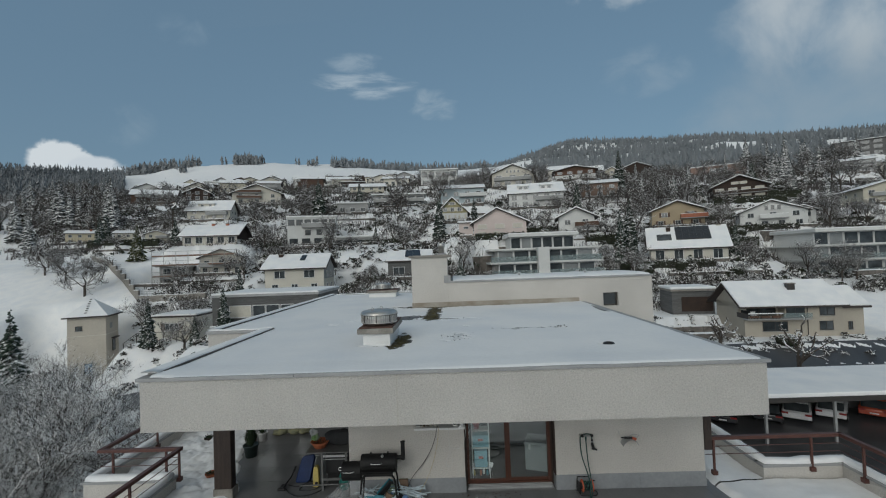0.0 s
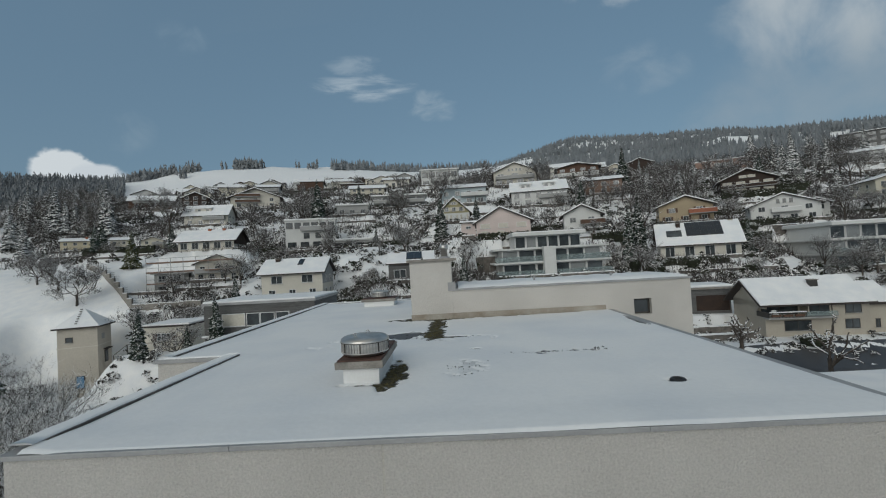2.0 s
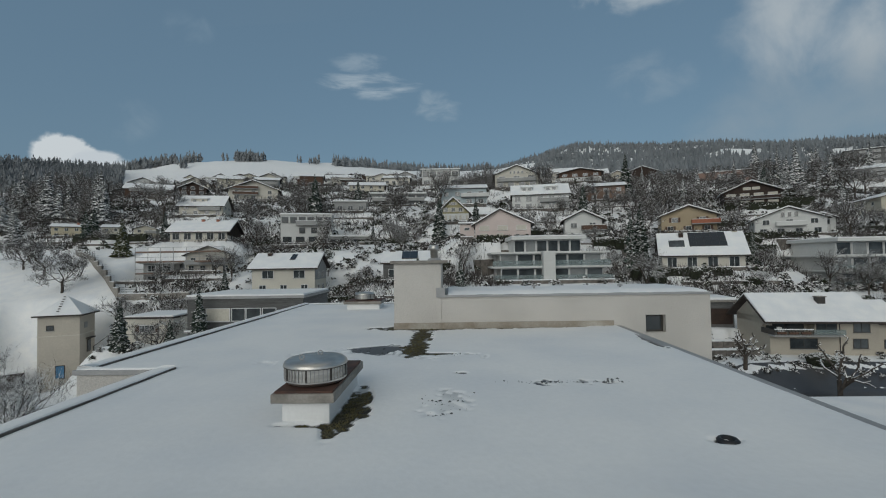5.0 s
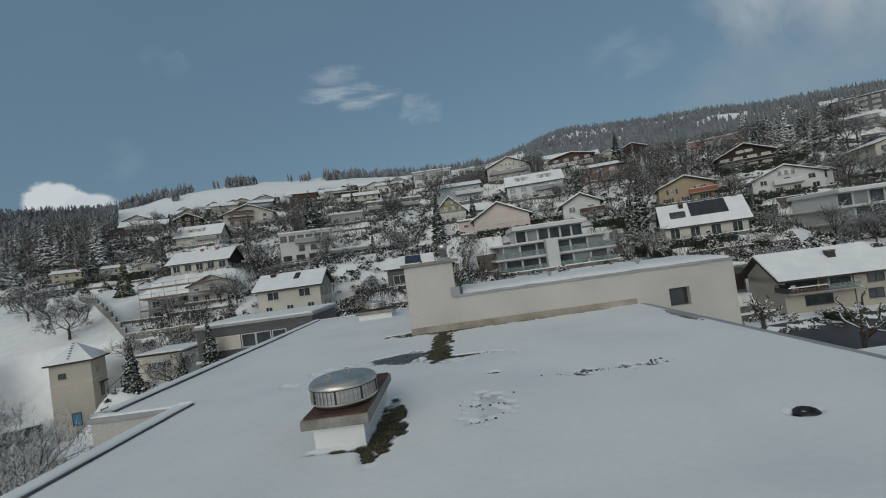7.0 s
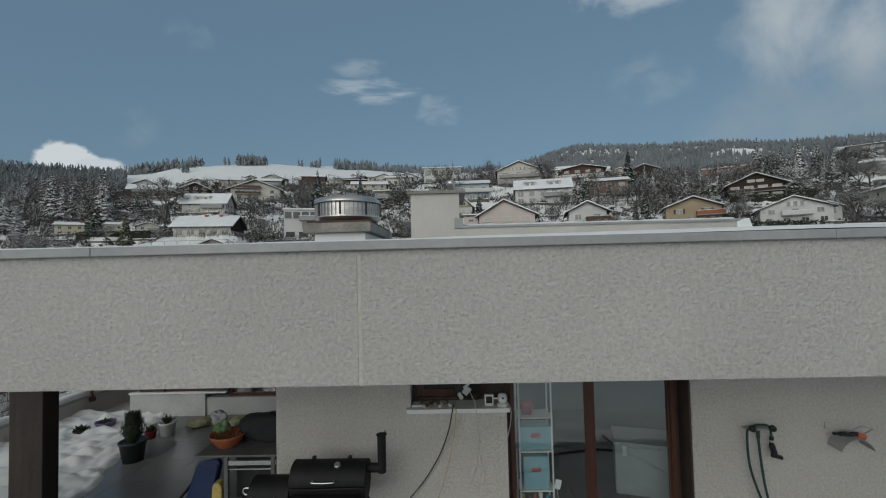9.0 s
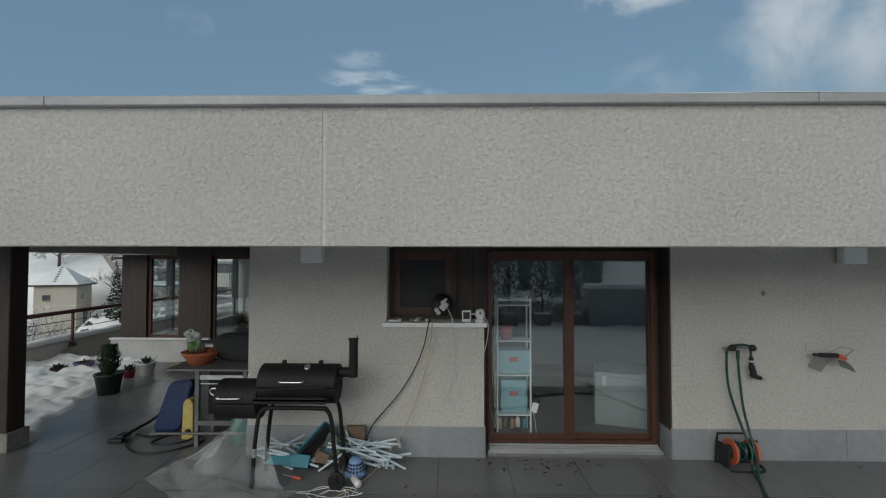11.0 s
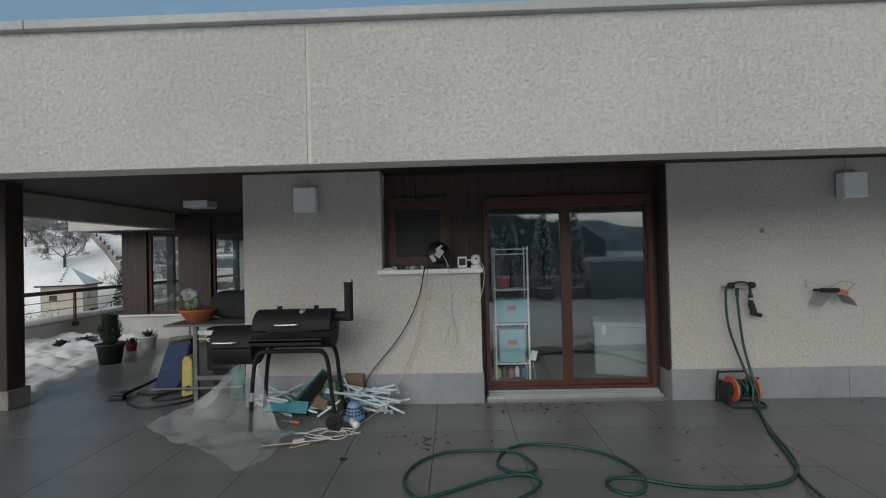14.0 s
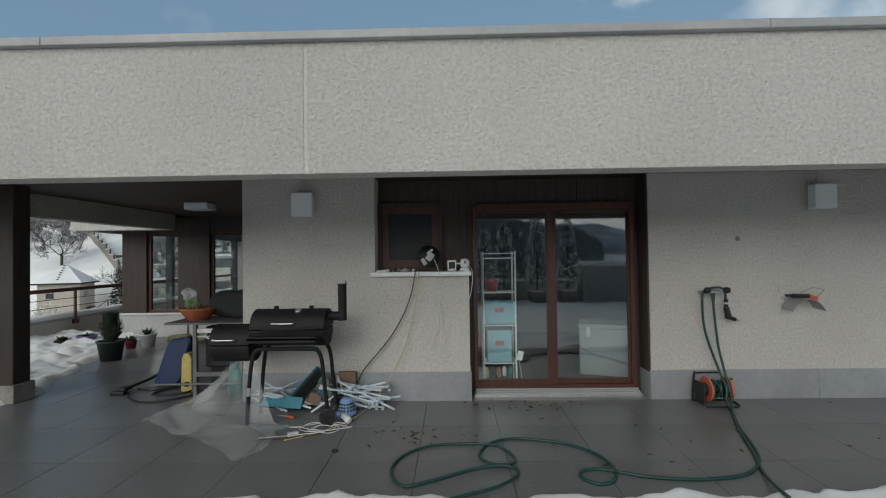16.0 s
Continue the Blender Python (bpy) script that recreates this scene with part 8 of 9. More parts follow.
ln = thing("spray_lance", "black pressure washer lance with its coiled hose", "spray lance", (0, 0, 0))
part("barrel", Geo().tube([(-3.0, 0.38, 0.05), (-2.98, 0.75, 0.06), (-3.02, 1.05, 0.07)], 0.018, 8).tube([(-3.02, 1.05, 0.07), (-3.05, 1.25, 0.08)], 0.026, 8), M_BLACKP, ln)
part("gun", Geo().box(-3.11, 0.24, 0.0, -2.94, 0.32, 0.05).box(-3.07, 0.3, 0.03, -2.97, 0.44, 0.07), M_BLACKP, ln, bevel=0.012)
part("hose", Geo().tube(spline([(-2.92, 0.3, 0.02), (-2.82, 0.16, 0.012), (-2.6, 0.01, 0.012), (-2.41, 0.0, 0.012), (-2.2, 0.1, 0.012), (-2.05, 0.35, 0.012), (-2.3, 0.5, 0.012), (-2.55, 0.45, 0.012), (-2.6, 0.25, 0.012), (-2.35, 0.2, 0.025), (-2.2, 0.35, 0.02), (-2.4, 0.62, 0.012), (-2.7, 0.42, 0.012), (-2.95, 0.5, 0.012)], 8), 0.011, 7), M_BLACKP, ln)


# ---- pots ----
def plant_pot(label, x, y, r, h, material, plant="shrub", ph=0.4, seed=1):
    t = thing("plant_pot", label, "plant pot", (x, y, 0))
    part("pot_body", Geo().lathe([(r * 0.75, 0), (r, h * 0.92), (r * 1.08, h * 0.93), (r * 1.08, h), (r * 0.95, h), (r * 0.9, h * 0.9)], 0, 0, 24), material, t, smooth=True)
    part("soil", Geo().lathe([(r * 0.5, h * 0.86), (r * 0.93, h * 0.87)], 0, 0, 20), M_SOIL, t)
    r0 = random.Random(seed)
    g = Geo()
    if plant == "shrub":
        for k in range(1300):
            u = r0.random()
            rad = 1.25 * (0.15 + 0.35 * math.sin(min(u * 1.25, 1) * math.pi * 0.85)) * ph * 0.62 * r0.uniform(0.5, 1)
            a = r0.uniform(0, 6.28)
            p = Vector((rad * math.cos(a), rad * math.sin(a), h * 0.9 + ph * u))
            d = Vector((math.cos(a) * 0.4, math.sin(a) * 0.4, 1)).normalized() * 0.05
            s = Vector((-math.sin(a), math.cos(a), 0)) * 0.012
            g.add([p - s, p + s, p + d], [(0, 1, 2)])
    else:
        for k in range(60):
            a = r0.uniform(0, 6.28)
            q = r0.uniform(0.2, 1) * r
            p = Vector((q * math.cos(a) * 0.5, q * math.sin(a) * 0.5, h * 0.9))
            tip = Vector((q * math.cos(a) * 1.3, q * math.sin(a) * 1.3, h * 0.9 + ph * r0.uniform(0.4, 1)))
            s = Vector((-math.sin(a), math.cos(a), 0)) * 0.014
            g.add([p - s * 0.3, p + s * 0.3, p.lerp(tip, 0.6) + s, tip, p.lerp(tip, 0.6) - s], [(0, 1, 2, 3, 4)])
    part("foliage", g, M_GREEN, t)
    return t


plant_pot("dark green plastic pot with a bushy evergreen", -4.58, 2.1, 0.19, 0.32, mat("dark_green_pot", (0.03, 0.045, 0.042), None, 0.5), "shrub", 0.46, 3)
plant_pot("small crimson pot with a withered plant", -4.93, 3.0, 0.095, 0.14, mat("crimson_pot", (0.22, 0.03, 0.05), None, 0.5), "sprig", 0.12, 5)
plant_pot("white plastic pot with a small seedling", -4.72, 3.15, 0.14, 0.24, M_WHITE, "sprig", 0.14, 6)
q = plant_pot("lilac plastic pot half buried in snow", -6.1, 3.4, 0.16, 0.18, mat("lilac_pot", (0.22, 0.17, 0.32), None, 0.6), "sprig", 0.06, 7)
q = plant_pot("small pot with dead twigs in the snow", -6.3, 3.1, 0.13, 0.14, M_SOIL, "sprig", 0.10, 8)
q = plant_pot("round terracotta pot forgotten in the snow", -4.98, 0.9, 0.15, 0.15, M_CLAY, "sprig", 0.05, 9)
for k, (x, y, a) in enumerate(((-4.35, 3.55, 20), (-3.95, 3.6, -15), (-3.6, 3.65, 60))):
    lump("seat_cushion", "striped pale green garden cushion on the floor", "cushion", (x, y, 0.0), 0.22, 0.14, 0.075, mat("cushion_fabric_%d" % k, (0.32, 0.31, 0.17), (0.22, 0.22, 0.15), 0.9, 9), 30 + k, 0.08, a)

# ---- the heap by the grill ----
g0 = random.Random(77)
for k in range(48):
    cx, cy = g0.uniform(-0.95, 0.0), g0.uniform(-0.08, -0.36)
    if k % 2:
        cx, cy = g0.uniform(-0.4, 0.18), g0.uniform(-0.06, -0.3)
    L, a = g0.uniform(0.3, 0.7), g0.gauss(0, 0.6)
    z = 0.02 + 0.026 * (k % 9)
    dz = g0.gauss(-0.02, 0.07)
    p0 = Vector((cx - L / 2 * math.cos(a), cy - L / 2 * math.sin(a) * 0.35, max(0.012, z - dz)))
    p1 = Vector((cx + L / 2 * math.cos(a), cy + L / 2 * math.sin(a) * 0.35, max(0.012, z + dz)))
    tp = thing("plastic_pipe", "white plastic pipe from a heap by the grill", "pipe", group="heap of white pipes")
    part("tube", Geo().tube([p0, p1], 0.0115, 8), M_PIPE, tp)
    if k % 3 == 0:
        d = (p1 - p0).normalized()
        s = Vector((-d.y, d.x, 0.3)).normalized() * 0.055
        part("tee", Geo().tube([p1 - s, p1 + s], 0.016, 8), M_PIPE, tp)
for x, y, rx, ry, rz, L in ((-0.55, -0.24, -68, -46, 8, 0.4), (-0.80, -0.34, 58, 4, -3, 0.46)):
    br = thing("scrubbing_brush", "teal plastic scrubbing board with black bristle", "brush", (x, y, 0.27 if ry < 0 else 0.11))
    m = pose(0, 0, 0, rx, ry, rz)
    part("board", Geo().box(-L / 2, -0.06, 0, L / 2, 0.06, 0.03, m), M_TEAL, br, bevel=0.006)
    part("bristle", Geo().box(-L / 2 + 0.01, -0.055, -0.06, L / 2 - 0.01, 0.055, -0.001, m), M_BLACKP, br)
bk = thing("cardboard_scrap", "folded brown cardboard scrap in the heap", "cardboard", (-0.48, -0.3, 0.1))
part("flap", Geo().box(-0.06, -0.05, 0, 0.06, -0.04, 0.12, pose(0, 0, 0, 15, 25, 10)), M_BRICKB, bk)
part("flap_side", Geo().box(-0.01, -0.05, 0, 0.0, 0.06, 0.11, pose(-0.05, 0, 0, 0, 20, 20)), M_BRICKB, bk)
bk = thing("cardboard_box", "small pale brown cardboard box behind the pipes", "box", (-0.16, -0.06, 0.22))
part("box_body", Geo().box(-0.11, -0.03, -0.22, 0.09, 0.03, 0.13), M_BRICKB, bk, bevel=0.006)
lump("blue_rag", "blue and green cloth rag in the heap", "rag", (-0.36, -0.27, 0.12), 0.07, 0.05, 0.10, mat("blue_rag", (0.03, 0.07, 0.16), (0.15, 0.17, 0.04), 0.9, 14), 41, 0.25)

bs = thing("laundry_basket", "light blue perforated plastic basket upside down", "basket", (-0.10, -0.40, 0.0))
part("basket_body", Geo().lathe([(0.10, 0.0), (0.105, 0.02), (0.095, 0.03), (0.06, 0.15), (0.045, 0.165), (0.0, 0.166)], 0, 0, 22), mat("light_blue_plastic", (0.22, 0.36, 0.60), (0.18, 0.30, 0.52), 0.45), bs, smooth=True)
for zz, rr in ((0.06, 0.0875), (0.09, 0.079), (0.12, 0.0705)):
    for k in range(9):
        a = -math.pi + k * math.pi / 8
        part("slot", Geo().box(-0.009, -0.004, -0.009, 0.009, 0.004, 0.009, pose(rr * math.cos(a), rr * math.sin(a), zz, 0, 0, math.degrees(a) + 90)), M_FRAMED, bs)
bt = thing("white_bottle", "white plastic bottle lying on the tiles", "bottle", (-0.04, -0.60, 0.032))
part("bottle_body", Geo().lathe([(0.028, 0), (0.03, 0.01), (0.03, 0.1), (0.014, 0.125)], 0, 0, 16), M_WHITE, bt, smooth=True, m=pose(-0.06, 0.07, 0, 90, 0, 35))
part("bottle_cap", Geo().lathe([(0.03, 0.1), (0.033, 0.11), (0.033, 0.15), (0.0, 0.152)], 0, 0, 16), M_WHITE, bt, smooth=True, m=pose(-0.06, 0.07, 0, 90, 0, 35))
sc = thing("screwdriver", "screwdriver with a red and yellow handle", "screwdriver", (-0.6, -0.52, 0.015), 160)
part("handle", Geo().lathe([(0.01, 0), (0.014, 0.02), (0.013, 0.09), (0.008, 0.1)], 0, 0, 10), M_ORANGE, sc, m=pose(0, 0, 0, 0, 90, 0), smooth=True)
part("blade", Geo().tube([(0.1, 0, 0), (0.22, 0, 0)], 0.003, 6), M_ALU, sc)


def cable(name, label, pts, r, material, n=8, cat="cable"):
    ob = part(name, Geo().tube(spline(pts, n), r, 6), material, smooth=True)
    return tagged(ob, label, cat)


g0 = random.Random(5)
loops = []
for k in range(44):
    a = k * 0.55
    loops.append((-0.24 + 0.02 * (k // 11) + 0.30 * math.cos(a) * (0.62 + 0.38 * math.sin(k * 0.31)) + 0.03 * math.sin(k), -0.78 + 0.13 * math.sin(a) * (0.7 + 0.3 * math.cos(k * 0.43)) + 0.012 * math.cos(k * 0.9), 0.008 + 0.006 * (k % 4)))
cable("extension_cable", "tangled white extension cable on the tiles", loops + [(-0.5, -0.95, 0.01), (-0.75, -1.0, 0.01)], 0.0045, M_CABLEW, 6)
pl = thing("socket_plug", "white plug at the end of a cable", "plug", (-0.46, -0.93, 0.0))
part("plug_body", Geo().box(-0.05, -0.02, 0, 0.05, 0.02, 0.035, pose(0, 0, 0, 0, 0, 25)), M_CABLEW, pl, bevel=0.008)
cable("yellow_cable", "thin yellowed cable hanging from the sill to the heap", [(0.62, -0.02, 1.46), (0.64, -0.085, 1.42), (0.60, -0.06, 1.1), (0.5, -0.06, 0.7), (0.35, -0.1, 0.35), (0.15, -0.25, 0.08), (0.02, -0.5, 0.012), (-0.2, -0.85, 0.012), (-0.5, -1.05, 0.01)], 0.005, M_CABLEY)
cable("black_cable", "black cable hanging from the sill", [(0.62, 0.0, 1.47), (0.6, -0.085, 1.43), (0.55, -0.05, 1.2), (0.45, -0.05, 0.95), (0.28, -0.05, 0.68), (0.01, -0.06, 0.36), (-0.1, -0.1, 0.12), (-0.2, -0.2, 0.02)], 0.006, M_BLACKP)
cable("white_cable", "thin white cable hanging below the sill", [(0.80, 0.03, 1.6), (0.855, -0.085, 1.48), (0.86, -0.04, 1.3), (0.875, -0.035, 0.94), (0.92, -0.035, 0.72), (0.90, -0.035, 0.62), (0.82, -0.035, 0.59), (0.79, -0.035, 0.68), (0.86, -0.035, 0.86)], 0.0045, M_CABLEW)
cable("white_cable", "thin white cable looping from the camera to the wall", [(1.19, -0.02, 1.52), (1.235, -0.08, 1.44), (1.225, -0.05, 1.25), (1.18, -0.04, 1.1), (1.10, -0.035, 0.99), (1.0, -0.035, 0.97), (0.9, -0.035, 1.01)], 0.0045, M_CABLEW)
cable("copper_hose", "thin brown rod lying on the tiles", [(-0.75, -1.05, 0.01), (-0.4, -0.98, 0.01), (-0.2, -0.9, 0.01)], 0.006, M_LEAF)

# translucent plastic sheet thrown over the floor by the grill
g = Geo()
nu, nv = 84, 60
for j in range(nv + 1):
    for i in range(nu + 1):
        u, v = i / nu, j / nv
        a = Vector((-2.12, -0.62, 0)).lerp(Vector((-0.62, -1.52, 0)), u)
        b = Vector((-1.75, -0.02, 0)).lerp(Vector((-0.56, -0.80, 0)), u)
        p = a.lerp(b, v)
        ridge = 0.10 * math.exp(-((v - 0.42) / 0.13) ** 2) * math.sin(math.pi * min(1, u * 1.05)) ** 0.5 if 0 < u else 0
        peak = 0.70 * max(0.0, 1 - math.hypot((p.x + 1.10) / 0.46, (p.y + 0.46) / 0.34) - 0.12 * math.sin(5 * math.atan2(p.y + 0.46, p.x + 1.10))) + 0.30 * math.exp(-((p.x + 1.5) / 0.24) ** 2 - ((p.y + 0.25) / 0.2) ** 2)
        crease = float(rough(p.x, p.y, 0.28, 91, 3))
        fold = 0.06 * abs(crease) + 0.016 * abs(math.sin(7 * u + 9 * v + 3 * crease)) + 0.014 * abs(math.sin(15 * v - 21 * u + 1)) + 0.006 * math.sin(33 * u - 25 * v)
        g.v.append((p.x + 0.03 * math.sin(9 * v + 4 * u), p.y + 0.02 * math.sin(13 * u), max(0.006, 0.02 + ridge + peak + fold)))
for j in range(nv):
    for i in range(nu):
        a = j * (nu + 1) + i
        g.f.append((a, a + 1, a + nu + 2, a + nu + 1))
M_FILM = bpy.data.materials.new("milky_plastic_film")
M_FILM.use_nodes = True
fn_, fl_ = M_FILM.node_tree.nodes, M_FILM.node_tree.links
fp = fn_["Principled BSDF"]
fp.inputs["Base Color"].default_value = (0.62, 0.63, 0.63, 1)
fp.inputs["Roughness"].default_value = 0.35
fnz = fn_.new("ShaderNodeTexNoise")
fnz.inputs["Scale"].default_value = 2.5
fmr = fn_.new("ShaderNodeMapRange")
fmr.inputs["From Min"].default_value = 0.3
fmr.inputs["From Max"].default_value = 0.7
fmr.inputs["To Min"].default_value = 0.12
fmr.inputs["To Max"].default_value = 0.36
fl_.new(fnz.outputs["Fac"], fmr.inputs["Value"])
fl_.new(fmr.outputs[0], fp.inputs["Alpha"])
tagged(part("plastic_sheet", g, M_FILM, smooth=True), "crumpled translucent plastic sheet on the terrace floor", "plastic sheet")

# ---- on the sill ----
fl = thing("work_lamp", "round black work lamp with white clips on the sill", "lamp", (0.74, 0.06, 1.62))
part("lamp_disc", Geo().lathe([(0.0, 0.0), (0.10, 0.005), (0.125, 0.03), (0.12, 0.05), (0.0, 0.055)], 0, 0, 24), M_BLACKP, fl, smooth=True, m=pose(0, 0.06, 0.0, 78, 0, 10))
part("clip", Geo().box(-0.03, -0.03, -0.045, 0.04, 0.0, 0.05, pose(0.02, -0.02, 0.0, 10, 38, 0)), M_CABLEW, fl, bevel=0.006)
part("clip", Geo().box(-0.02, -0.03, -0.04, 0.025, 0.0, 0.04, pose(-0.05, -0.02, -0.06, 5, -30, 0)), M_CABLEW, fl, bevel=0.006)
part("clip", Geo().box(-0.05, -0.028, -0.012, 0.03, 0.0, 0.012, pose(0.03, -0.03, 0.06, 0, -35, 0)), M_CABLEW, fl, bevel=0.004)
ra = thing("weather_station", "small white device with a dark display", "device", (1.01, 0.03, 1.448))
part("device_body", Geo().box(-0.05, -0.02, 0, 0.05, 0.02, 0.125), M_WHITE, ra, bevel=0.01)
part("display", Geo().box(-0.035, -0.0225, 0.03, 0.035, -0.0205, 0.105), M_BLACKP, ra)
ca = thing("baby_camera", "white rounded camera on the sill", "camera", (1.155, 0.0, 1.448))
part("camera_base", Geo().lathe([(0.058, 0), (0.056, 0.03), (0.03, 0.04)], 0, 0, 20), M_WHITE, ca, smooth=True)
part("camera_head", Geo().lathe([(0.03, 0.035), (0.05, 0.06), (0.052, 0.10), (0.04, 0.135), (0.0, 0.145)], 0, 0, 20), M_WHITE, ca, smooth=True)
part("camera_eye", Geo().lathe([(0.012, 0), (0.011, 0.008)], 0, 0, 12), M_BLACKP, ca, m=pose(0, -0.05, 0.10, 90, 0, 0))
part("antenna", Geo().box(-0.09, 0.0, 0.08, -0.05, 0.012, 0.092), M_WHITE, ca)
g0 = random.Random(19)
for k in range(16):
    x = 0.2 + 0.42 * g0.random()
    st = thing("shell_stone", "small pale stone or shell on the sill", "stone", (x, g0.uniform(-0.02, 0.15), 1.448), group="stones on the sill")
    part("stone_body", Geo().lathe([(0.016, 0), (0.03 * g0.uniform(0.7, 1.2), 0.012), (0.02, 0.03), (0.004, 0.036 * g0.uniform(0.8, 1.3))], 0, 0, 7), (M_CONC, M_CURTAIN, M_LEAF)[k % 3], st)
tr = thing("flat_tray", "small white tray on the sill", "tray", (0.24, 0.08, 1.448))
part("tray_body", Geo().box(-0.09, -0.07, 0, 0.06, 0.07, 0.02), M_WHITE, tr, bevel=0.004)

# ---- tap, hose and reel ----
tp = thing("hose_holder", "grey wall hose holder with a black spray nozzle", "hose holder", (3.86, 0, 1.19))
part("bracket", Geo().box(-0.12, -0.10, -0.012, 0.12, 0.0, 0.006), M_FLASH, tp)
for x in (-0.09, 0.12):
    part("knob", Geo().lathe([(0.02, 0), (0.035, 0.02), (0.03, 0.05), (0.0, 0.055)], 0, 0, 12), M_BLACKP, tp, m=pose(x, -0.1, 0.02, 90, 0, 0), smooth=True)
part("coupling", Geo().tube([(0.0, -0.08, -0.01), (0.0, -0.08, -0.10)], 0.018, 10), M_HOSE, tp)
part("nozzle", Geo().tube([(0.13, -0.09, -0.08), (0.13, -0.09, -0.17)], 0.022, 10).tube([(0.13, -0.09, -0.17), (0.16, -0.09, -0.28)], 0.03, 8).tube([(0.12, -0.1, -0.27), (0.22, -0.1, -0.30)], 0.022, 8), M_BLACKP, tp)
part("nozzle_ring", Geo().tube([(0.13, -0.09, -0.115), (0.13, -0.09, -0.135)], 0.024, 10).tube([(0.235, -0.1, -0.302), (0.27, -0.1, -0.315)], 0.01, 8), M_ALU, tp)
cable("garden_hose", "green garden hose running from the holder across the tiles",
      [(3.99, -0.09, 1.10), (3.98, -0.09, 1.2), (3.93, -0.1, 1.235), (3.84, -0.1, 1.235), (3.77, -0.1, 1.21), (3.73, -0.1, 1.13), (3.75, -0.1, 0.78), (3.85, -0.14, 0.4), (3.87, -0.25, 0.2), (3.84, -0.3, 0.06), (3.78, -0.5, 0.012),
       (3.62, -0.85, 0.012), (3.47, -1.25, 0.012), (3.33, -1.5, 0.012), (3.1, -1.68, 0.012), (2.75, -1.74, 0.012), (2.4, -1.70, 0.012), (2.15, -1.6, 0.012), (1.98, -1.60, 0.012), (1.92, -1.7, 0.012), (2.02, -1.8, 0.012),
       (2.15, -1.74, 0.012), (2.2, -1.55, 0.02), (2.12, -1.3, 0.012), (1.9, -1.12, 0.012), (1.55, -1.04, 0.012), (1.33, -1.12, 0.012), (1.21, -1.35, 0.012), (1.3, -1.5, 0.012), (1.45, -1.5, 0.012), (1.48, -1.38, 0.012),
       (1.35, -1.2, 0.024), (1.1, -1.14, 0.012), (0.8, -1.18, 0.012), (0.6, -1.35, 0.012), (0.53, -1.6, 0.012), (0.65, -1.85, 0.03), (0.85, -1.78, 0.03), (1.15, -1.6, 0.02), (1.38, -1.55, 0.024), (1.48, -1.65, 0.02), (1.3, -1.9, 0.05), (0.9, -2.1, 0.06)],
      0.0125, M_HOSE, 8, "hose")
cable("garden_hose", "green garden hose hanging to the reel and out into the snow",
      [(3.86, -0.08, 1.09), (3.865, -0.09, 0.9), (3.88, -0.12, 0.6), (3.9, -0.18, 0.36), (3.89, -0.3, 0.14), (3.82, -0.42, 0.02), (3.6, -0.85, 0.014), (3.42, -1.3, 0.014), (3.27, -1.62, 0.014), (3.16, -1.9, 0.05), (3.1, -2.1, 0.08)],
      0.0125, M_HOSE, 8, "hose")
rl = thing("hose_reel", "orange and black hose reel with green hose", "hose reel", (3.80, -0.17, 0))
rl.matrix_basis = rl.matrix_basis @ Matrix.Scale(0.88, 4)
for x, mt in ((-0.10, M_ORANGE), (0.14, M_ORANGE)):
    part("flange", Geo().tube([(x - 0.012, 0, 0.185), (x + 0.012, 0, 0.185)], 0.145, 28), mt, rl, bevel=0.006)
part("core", Geo().tube([(-0.085, 0, 0.185), (0.125, 0, 0.185)], 0.05, 20), M_BLACKP, rl)
coil = []
for k in range(200):
    a = k * 0.42
    coil.append((-0.07 + 0.18 * (0.5 - 0.5 * math.cos(k * 0.07)), (0.09 + 0.012 * math.sin(k * 0.9)) * math.cos(a), 0.185 + (0.09 + 0.012 * math.sin(k * 0.9)) * math.sin(a)))
part("wound_hose", Geo().tube(coil, 0.013, 6), M_HOSE, rl, smooth=True)
part("reel_frame", Geo().tube(spline([(-0.17, -0.12, 0.01), (0.2, -0.12, 0.01), (0.22, 0.1, 0.01), (-0.17, 0.12, 0.01), (-0.2, 0.12, 0.02), (-0.19, 0.1, 0.33), (-0.16, 0.08, 0.36), (0.1, 0.08, 0.36)], 5), 0.012, 7), M_BLACKP, rl)
part("side_plate", Geo().box(-0.19, -0.1, 0.02, -0.165, 0.1, 0.27), M_BLACKP, rl, bevel=0.01)
part("hub", Geo().tube([(-0.17, 0, 0.185), (-0.11, 0, 0.185)], 0.075, 18), M_BLACKP, rl)
part("crank", Geo().tube([(0.15, 0, 0.30), (0.21, 0, 0.30)], 0.014, 8), M_BLACKP, rl)

hg = thing("hose_hanger", "grey curved metal hose hanger with a tool on the wall", "hose hanger", (4.8, 0, 0.96))
for s in (-1, 1):
    prof = []
    for k in range(9):
        a = math.radians(20 + k * 8.5)
        prof.append((s * (0.205 * math.cos(a) - 0.02), 0.20 * math.sin(a) - 0.03))
    g = Geo()
    for x, z in prof:
        g.v += [(x, -0.02, z), (x, -0.19, z - 0.02)]
    for k in range(8):
        g.f.append((2 * k, 2 * k + 1, 2 * k + 3, 2 * k + 2))
    ob = part("curved_plate", g, M_FLASH, hg)
    so = ob.modifiers.new("thick", "SOLIDIFY")
    so.thickness = 0.006
part("hoop", Geo().tube([(-0.04, -0.03, 0.12), (-0.05, -0.16, 0.22), (0.06, -0.17, 0.275), (0.19, -0.16, 0.24), (0.17, -0.03, 0.12)], 0.006, 6), M_FLASH, hg)
part("tool_body", Geo().tube([(-0.19, -0.12, 0.185), (-0.12, -0.12, 0.18)], 0.014, 8).tube([(-0.12, -0.12, 0.18), (0.05, -0.12, 0.175)], 0.024, 10), M_BLACKP, hg)
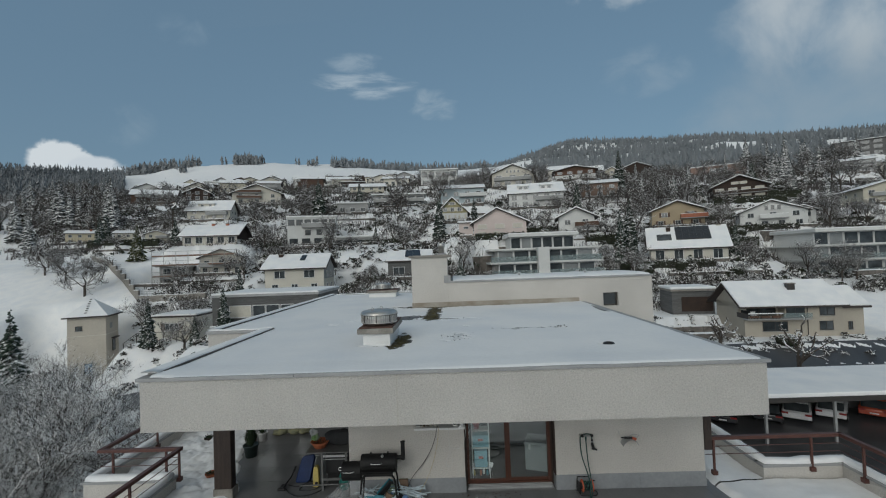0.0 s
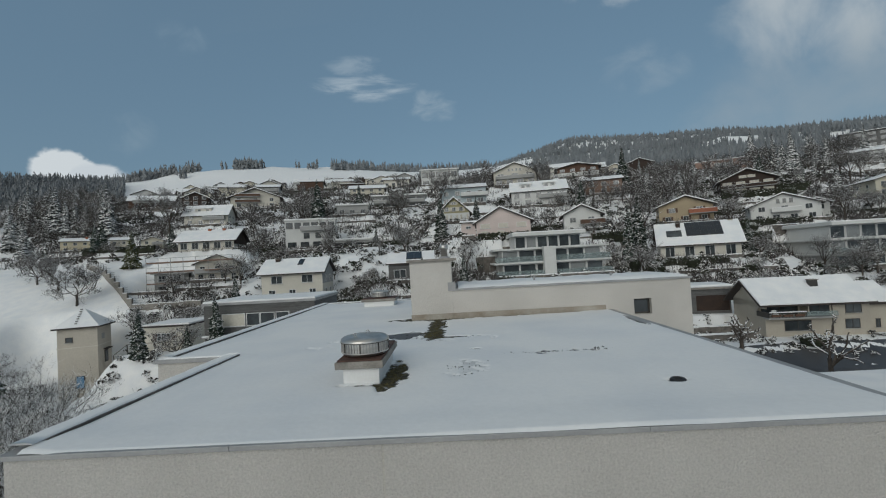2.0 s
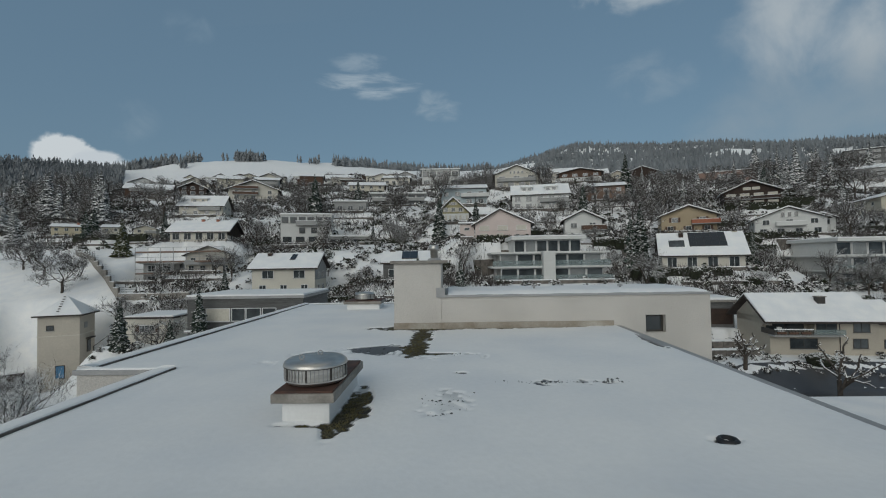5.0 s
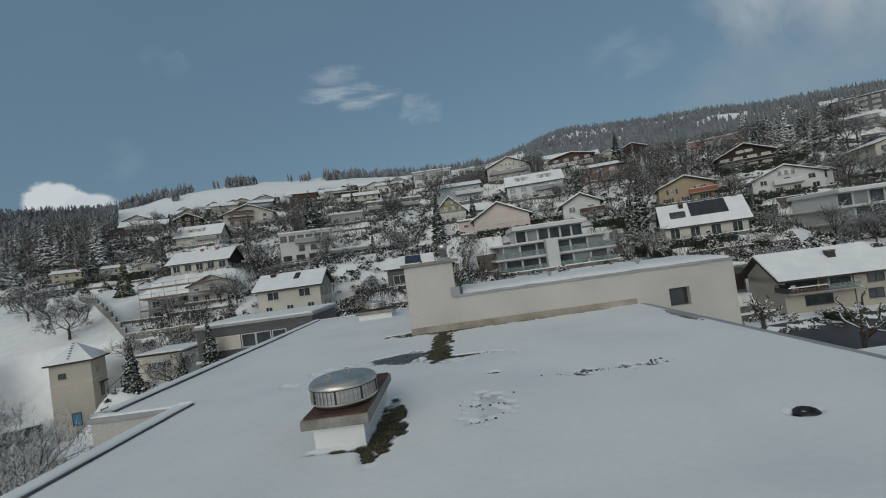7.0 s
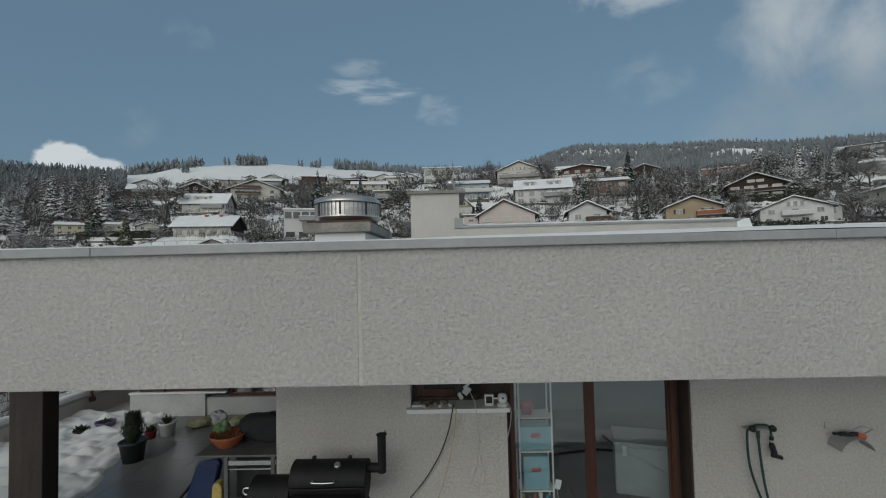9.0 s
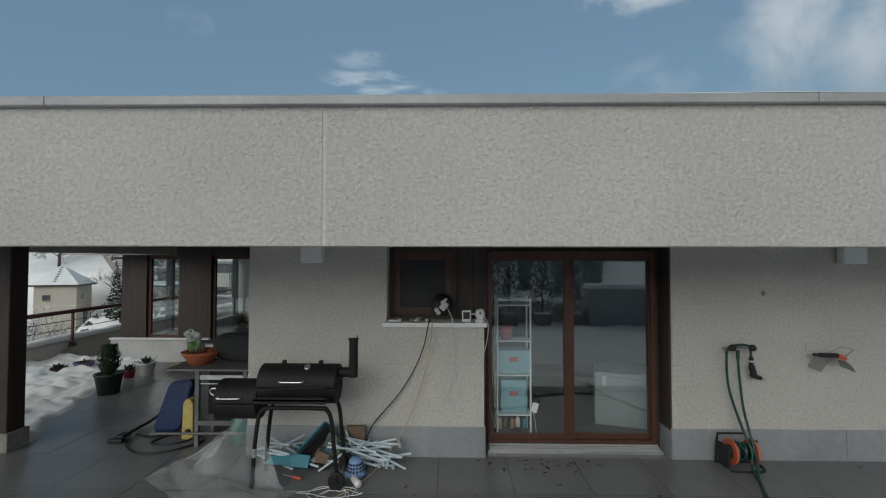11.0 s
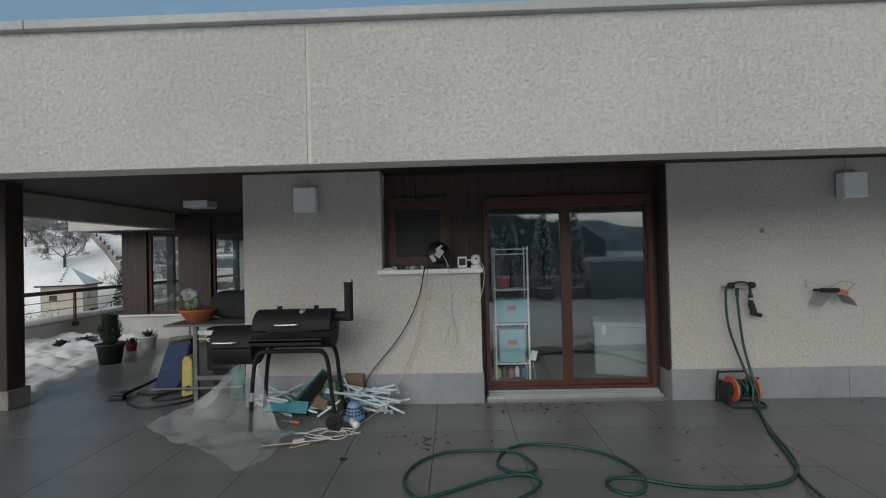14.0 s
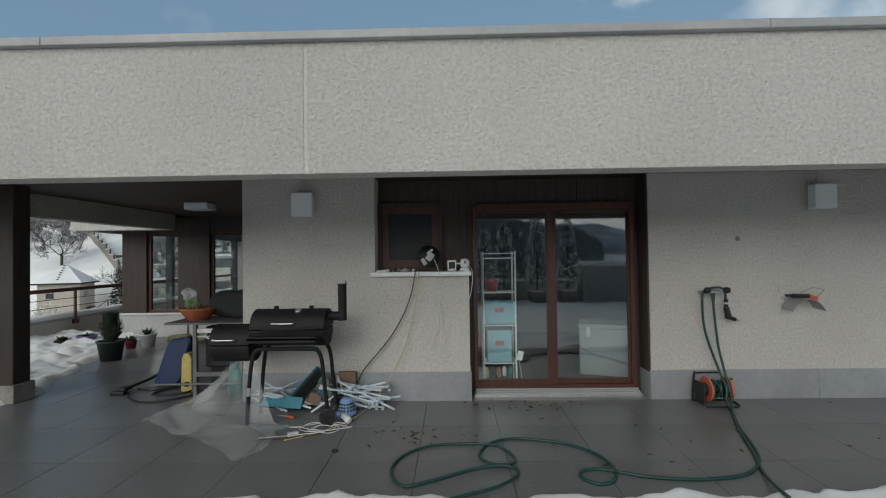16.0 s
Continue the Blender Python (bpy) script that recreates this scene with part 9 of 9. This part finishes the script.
part("tool_grip", Geo().tube([(0.05, -0.12, 0.17), (0.13, -0.12, 0.14)], 0.03, 10), M_ORANGE, hg)
part("prong", Geo().tube([(-0.18, -0.01, 0.2), (-0.22, -0.06, 0.29)], 0.004, 5), M_FLASH, hg)
mk = part("wall_plug", Geo().lathe([(0.028, 0), (0.022, 0.006), (0.0, 0.007)], 0, 0, 10), M_CONC)
mk.matrix_basis = pose(4.19, 0.0, 1.77, 90, 0, 0)
tagged(mk, "grey mortar plug patch on the plaster wall", "wall plug")

# leaves and twigs on the tiles
g0 = random.Random(23)
for k in range(70):
    if k < 26:
        x, y = g0.gauss(2.0, 0.35), g0.uniform(-0.35, 0.0)
    elif k < 44:
        x, y = g0.gauss(0.75, 0.25), g0.gauss(-0.95, 0.12)
    else:
        x, y = g0.uniform(-0.5, 5.5), g0.uniform(-1.8, -0.1)
    s, a = g0.uniform(0.015, 0.05), g0.uniform(0, 6.28)
    c, sn = math.cos(a), math.sin(a)
    w_ = s * g0.uniform(0.15, 0.4)
    g = Geo().add([(-s * c, -s * sn, 0), (-w_ * sn, w_ * c, 0.006), (s * c, s * sn, 0.003), (w_ * sn, -w_ * c, 0.002), (0, 0, 0.011)], [(0, 3, 4), (3, 2, 4), (2, 1, 4), (1, 0, 4)])
    lf = part("fallen_leaf", g, (M_LEAF, M_LEAF, M_GREEN, M_SOIL)[k % 4])
    lf.matrix_basis = pose(x, y, 0.002)
    tagged(lf, "dry brown fallen leaf on the tiles", "leaf", "leaves on the terrace")
rg = part("rubber_ring", Geo().tube([(0.022 * math.cos(a), 0.022 * math.sin(a), 0) for a in np.linspace(0, 6.283, 15)], 0.006, 6), M_BLACKP)
rg.matrix_basis = pose(0.01, -1.25, 0.007)
tagged(rg, "small black rubber ring on the tiles", "ring")

# seen mirrored in the door: potted conifers along the terrace edge, a planting trough under snow
for x, s, y in ((2.0, 1.0, -8.0), (2.62, 1.12, -8.1), (3.64, 1.2, -8.1), (4.6, 1.16, -8.1)):
    tub = thing("planter", "grey square planter at the terrace edge", "planter", (x, y, 0.06), group="planters at the terrace edge")
    part("tub", Geo().prism([(-0.2, 0), (0.2, 0), (0.26, 0.42), (-0.26, 0.42)], -0.24, 0.24, "y"), M_CONC, tub, bevel=0.01)
    part("planter_snow", Geo().box(-0.22, -0.2, 0.421, 0.22, 0.2, 0.46), M_SNOW_ROOF, tub, bevel=0.015)
    cy = thing("potted_conifer", "dark columnar conifer in a planter, dusted with snow", "tree", (x, y, 0.5), x * 77, group="conifers at the terrace edge")
    r0 = random.Random(int(x * 10))
    g = Geo()
    for k in range(420):
        u = r0.random()
        rad = 0.36 * s * (1 - u) ** 0.6 * min(1.0, 0.55 + u * 4) * r0.uniform(0.6, 1.05) + 0.02
        a = r0.uniform(0, 6.283)
        q = Vector((rad * math.cos(a), rad * math.sin(a), 0.05 + 1.85 * s * u))
        d = Vector((math.cos(a) * 0.07, math.sin(a) * 0.07, r0.uniform(-0.02, 0.1)))
        sd = Vector((-math.sin(a), math.cos(a), r0.gauss(0, 0.3))) * 0.035
        g.add([q - sd, q + sd, q + d, q + Vector((0, 0, 0.05))], [(0, 1, 2), (0, 2, 3), (2, 1, 3)])
    part("crown", g, M_POTFIR, cy)
    part("stem", Geo().tube([(0, 0, -0.08), (0, 0, 1.7 * s)], 0.025, 6, 0.008), M_BARK, cy)
trough = thing("planting_trough", "long grey planting trough under thick snow", "planter", (5.0, -8.3, 0.0))
part("trough_body", Geo().box(0, -0.2, 0, 3.2, 0.45, 1.25), M_SKIRT, trough, bevel=0.01)
part("trough_snow", Geo().box(-0.04, -0.22, 1.252, 3.22, 0.48, 1.4), M_SNOW_ROOF, trough, bevel=0.05)
copy_thing(spruce, pose(20, -60, gz(20, -60)) @ Matrix.Scale(1.1, 4))
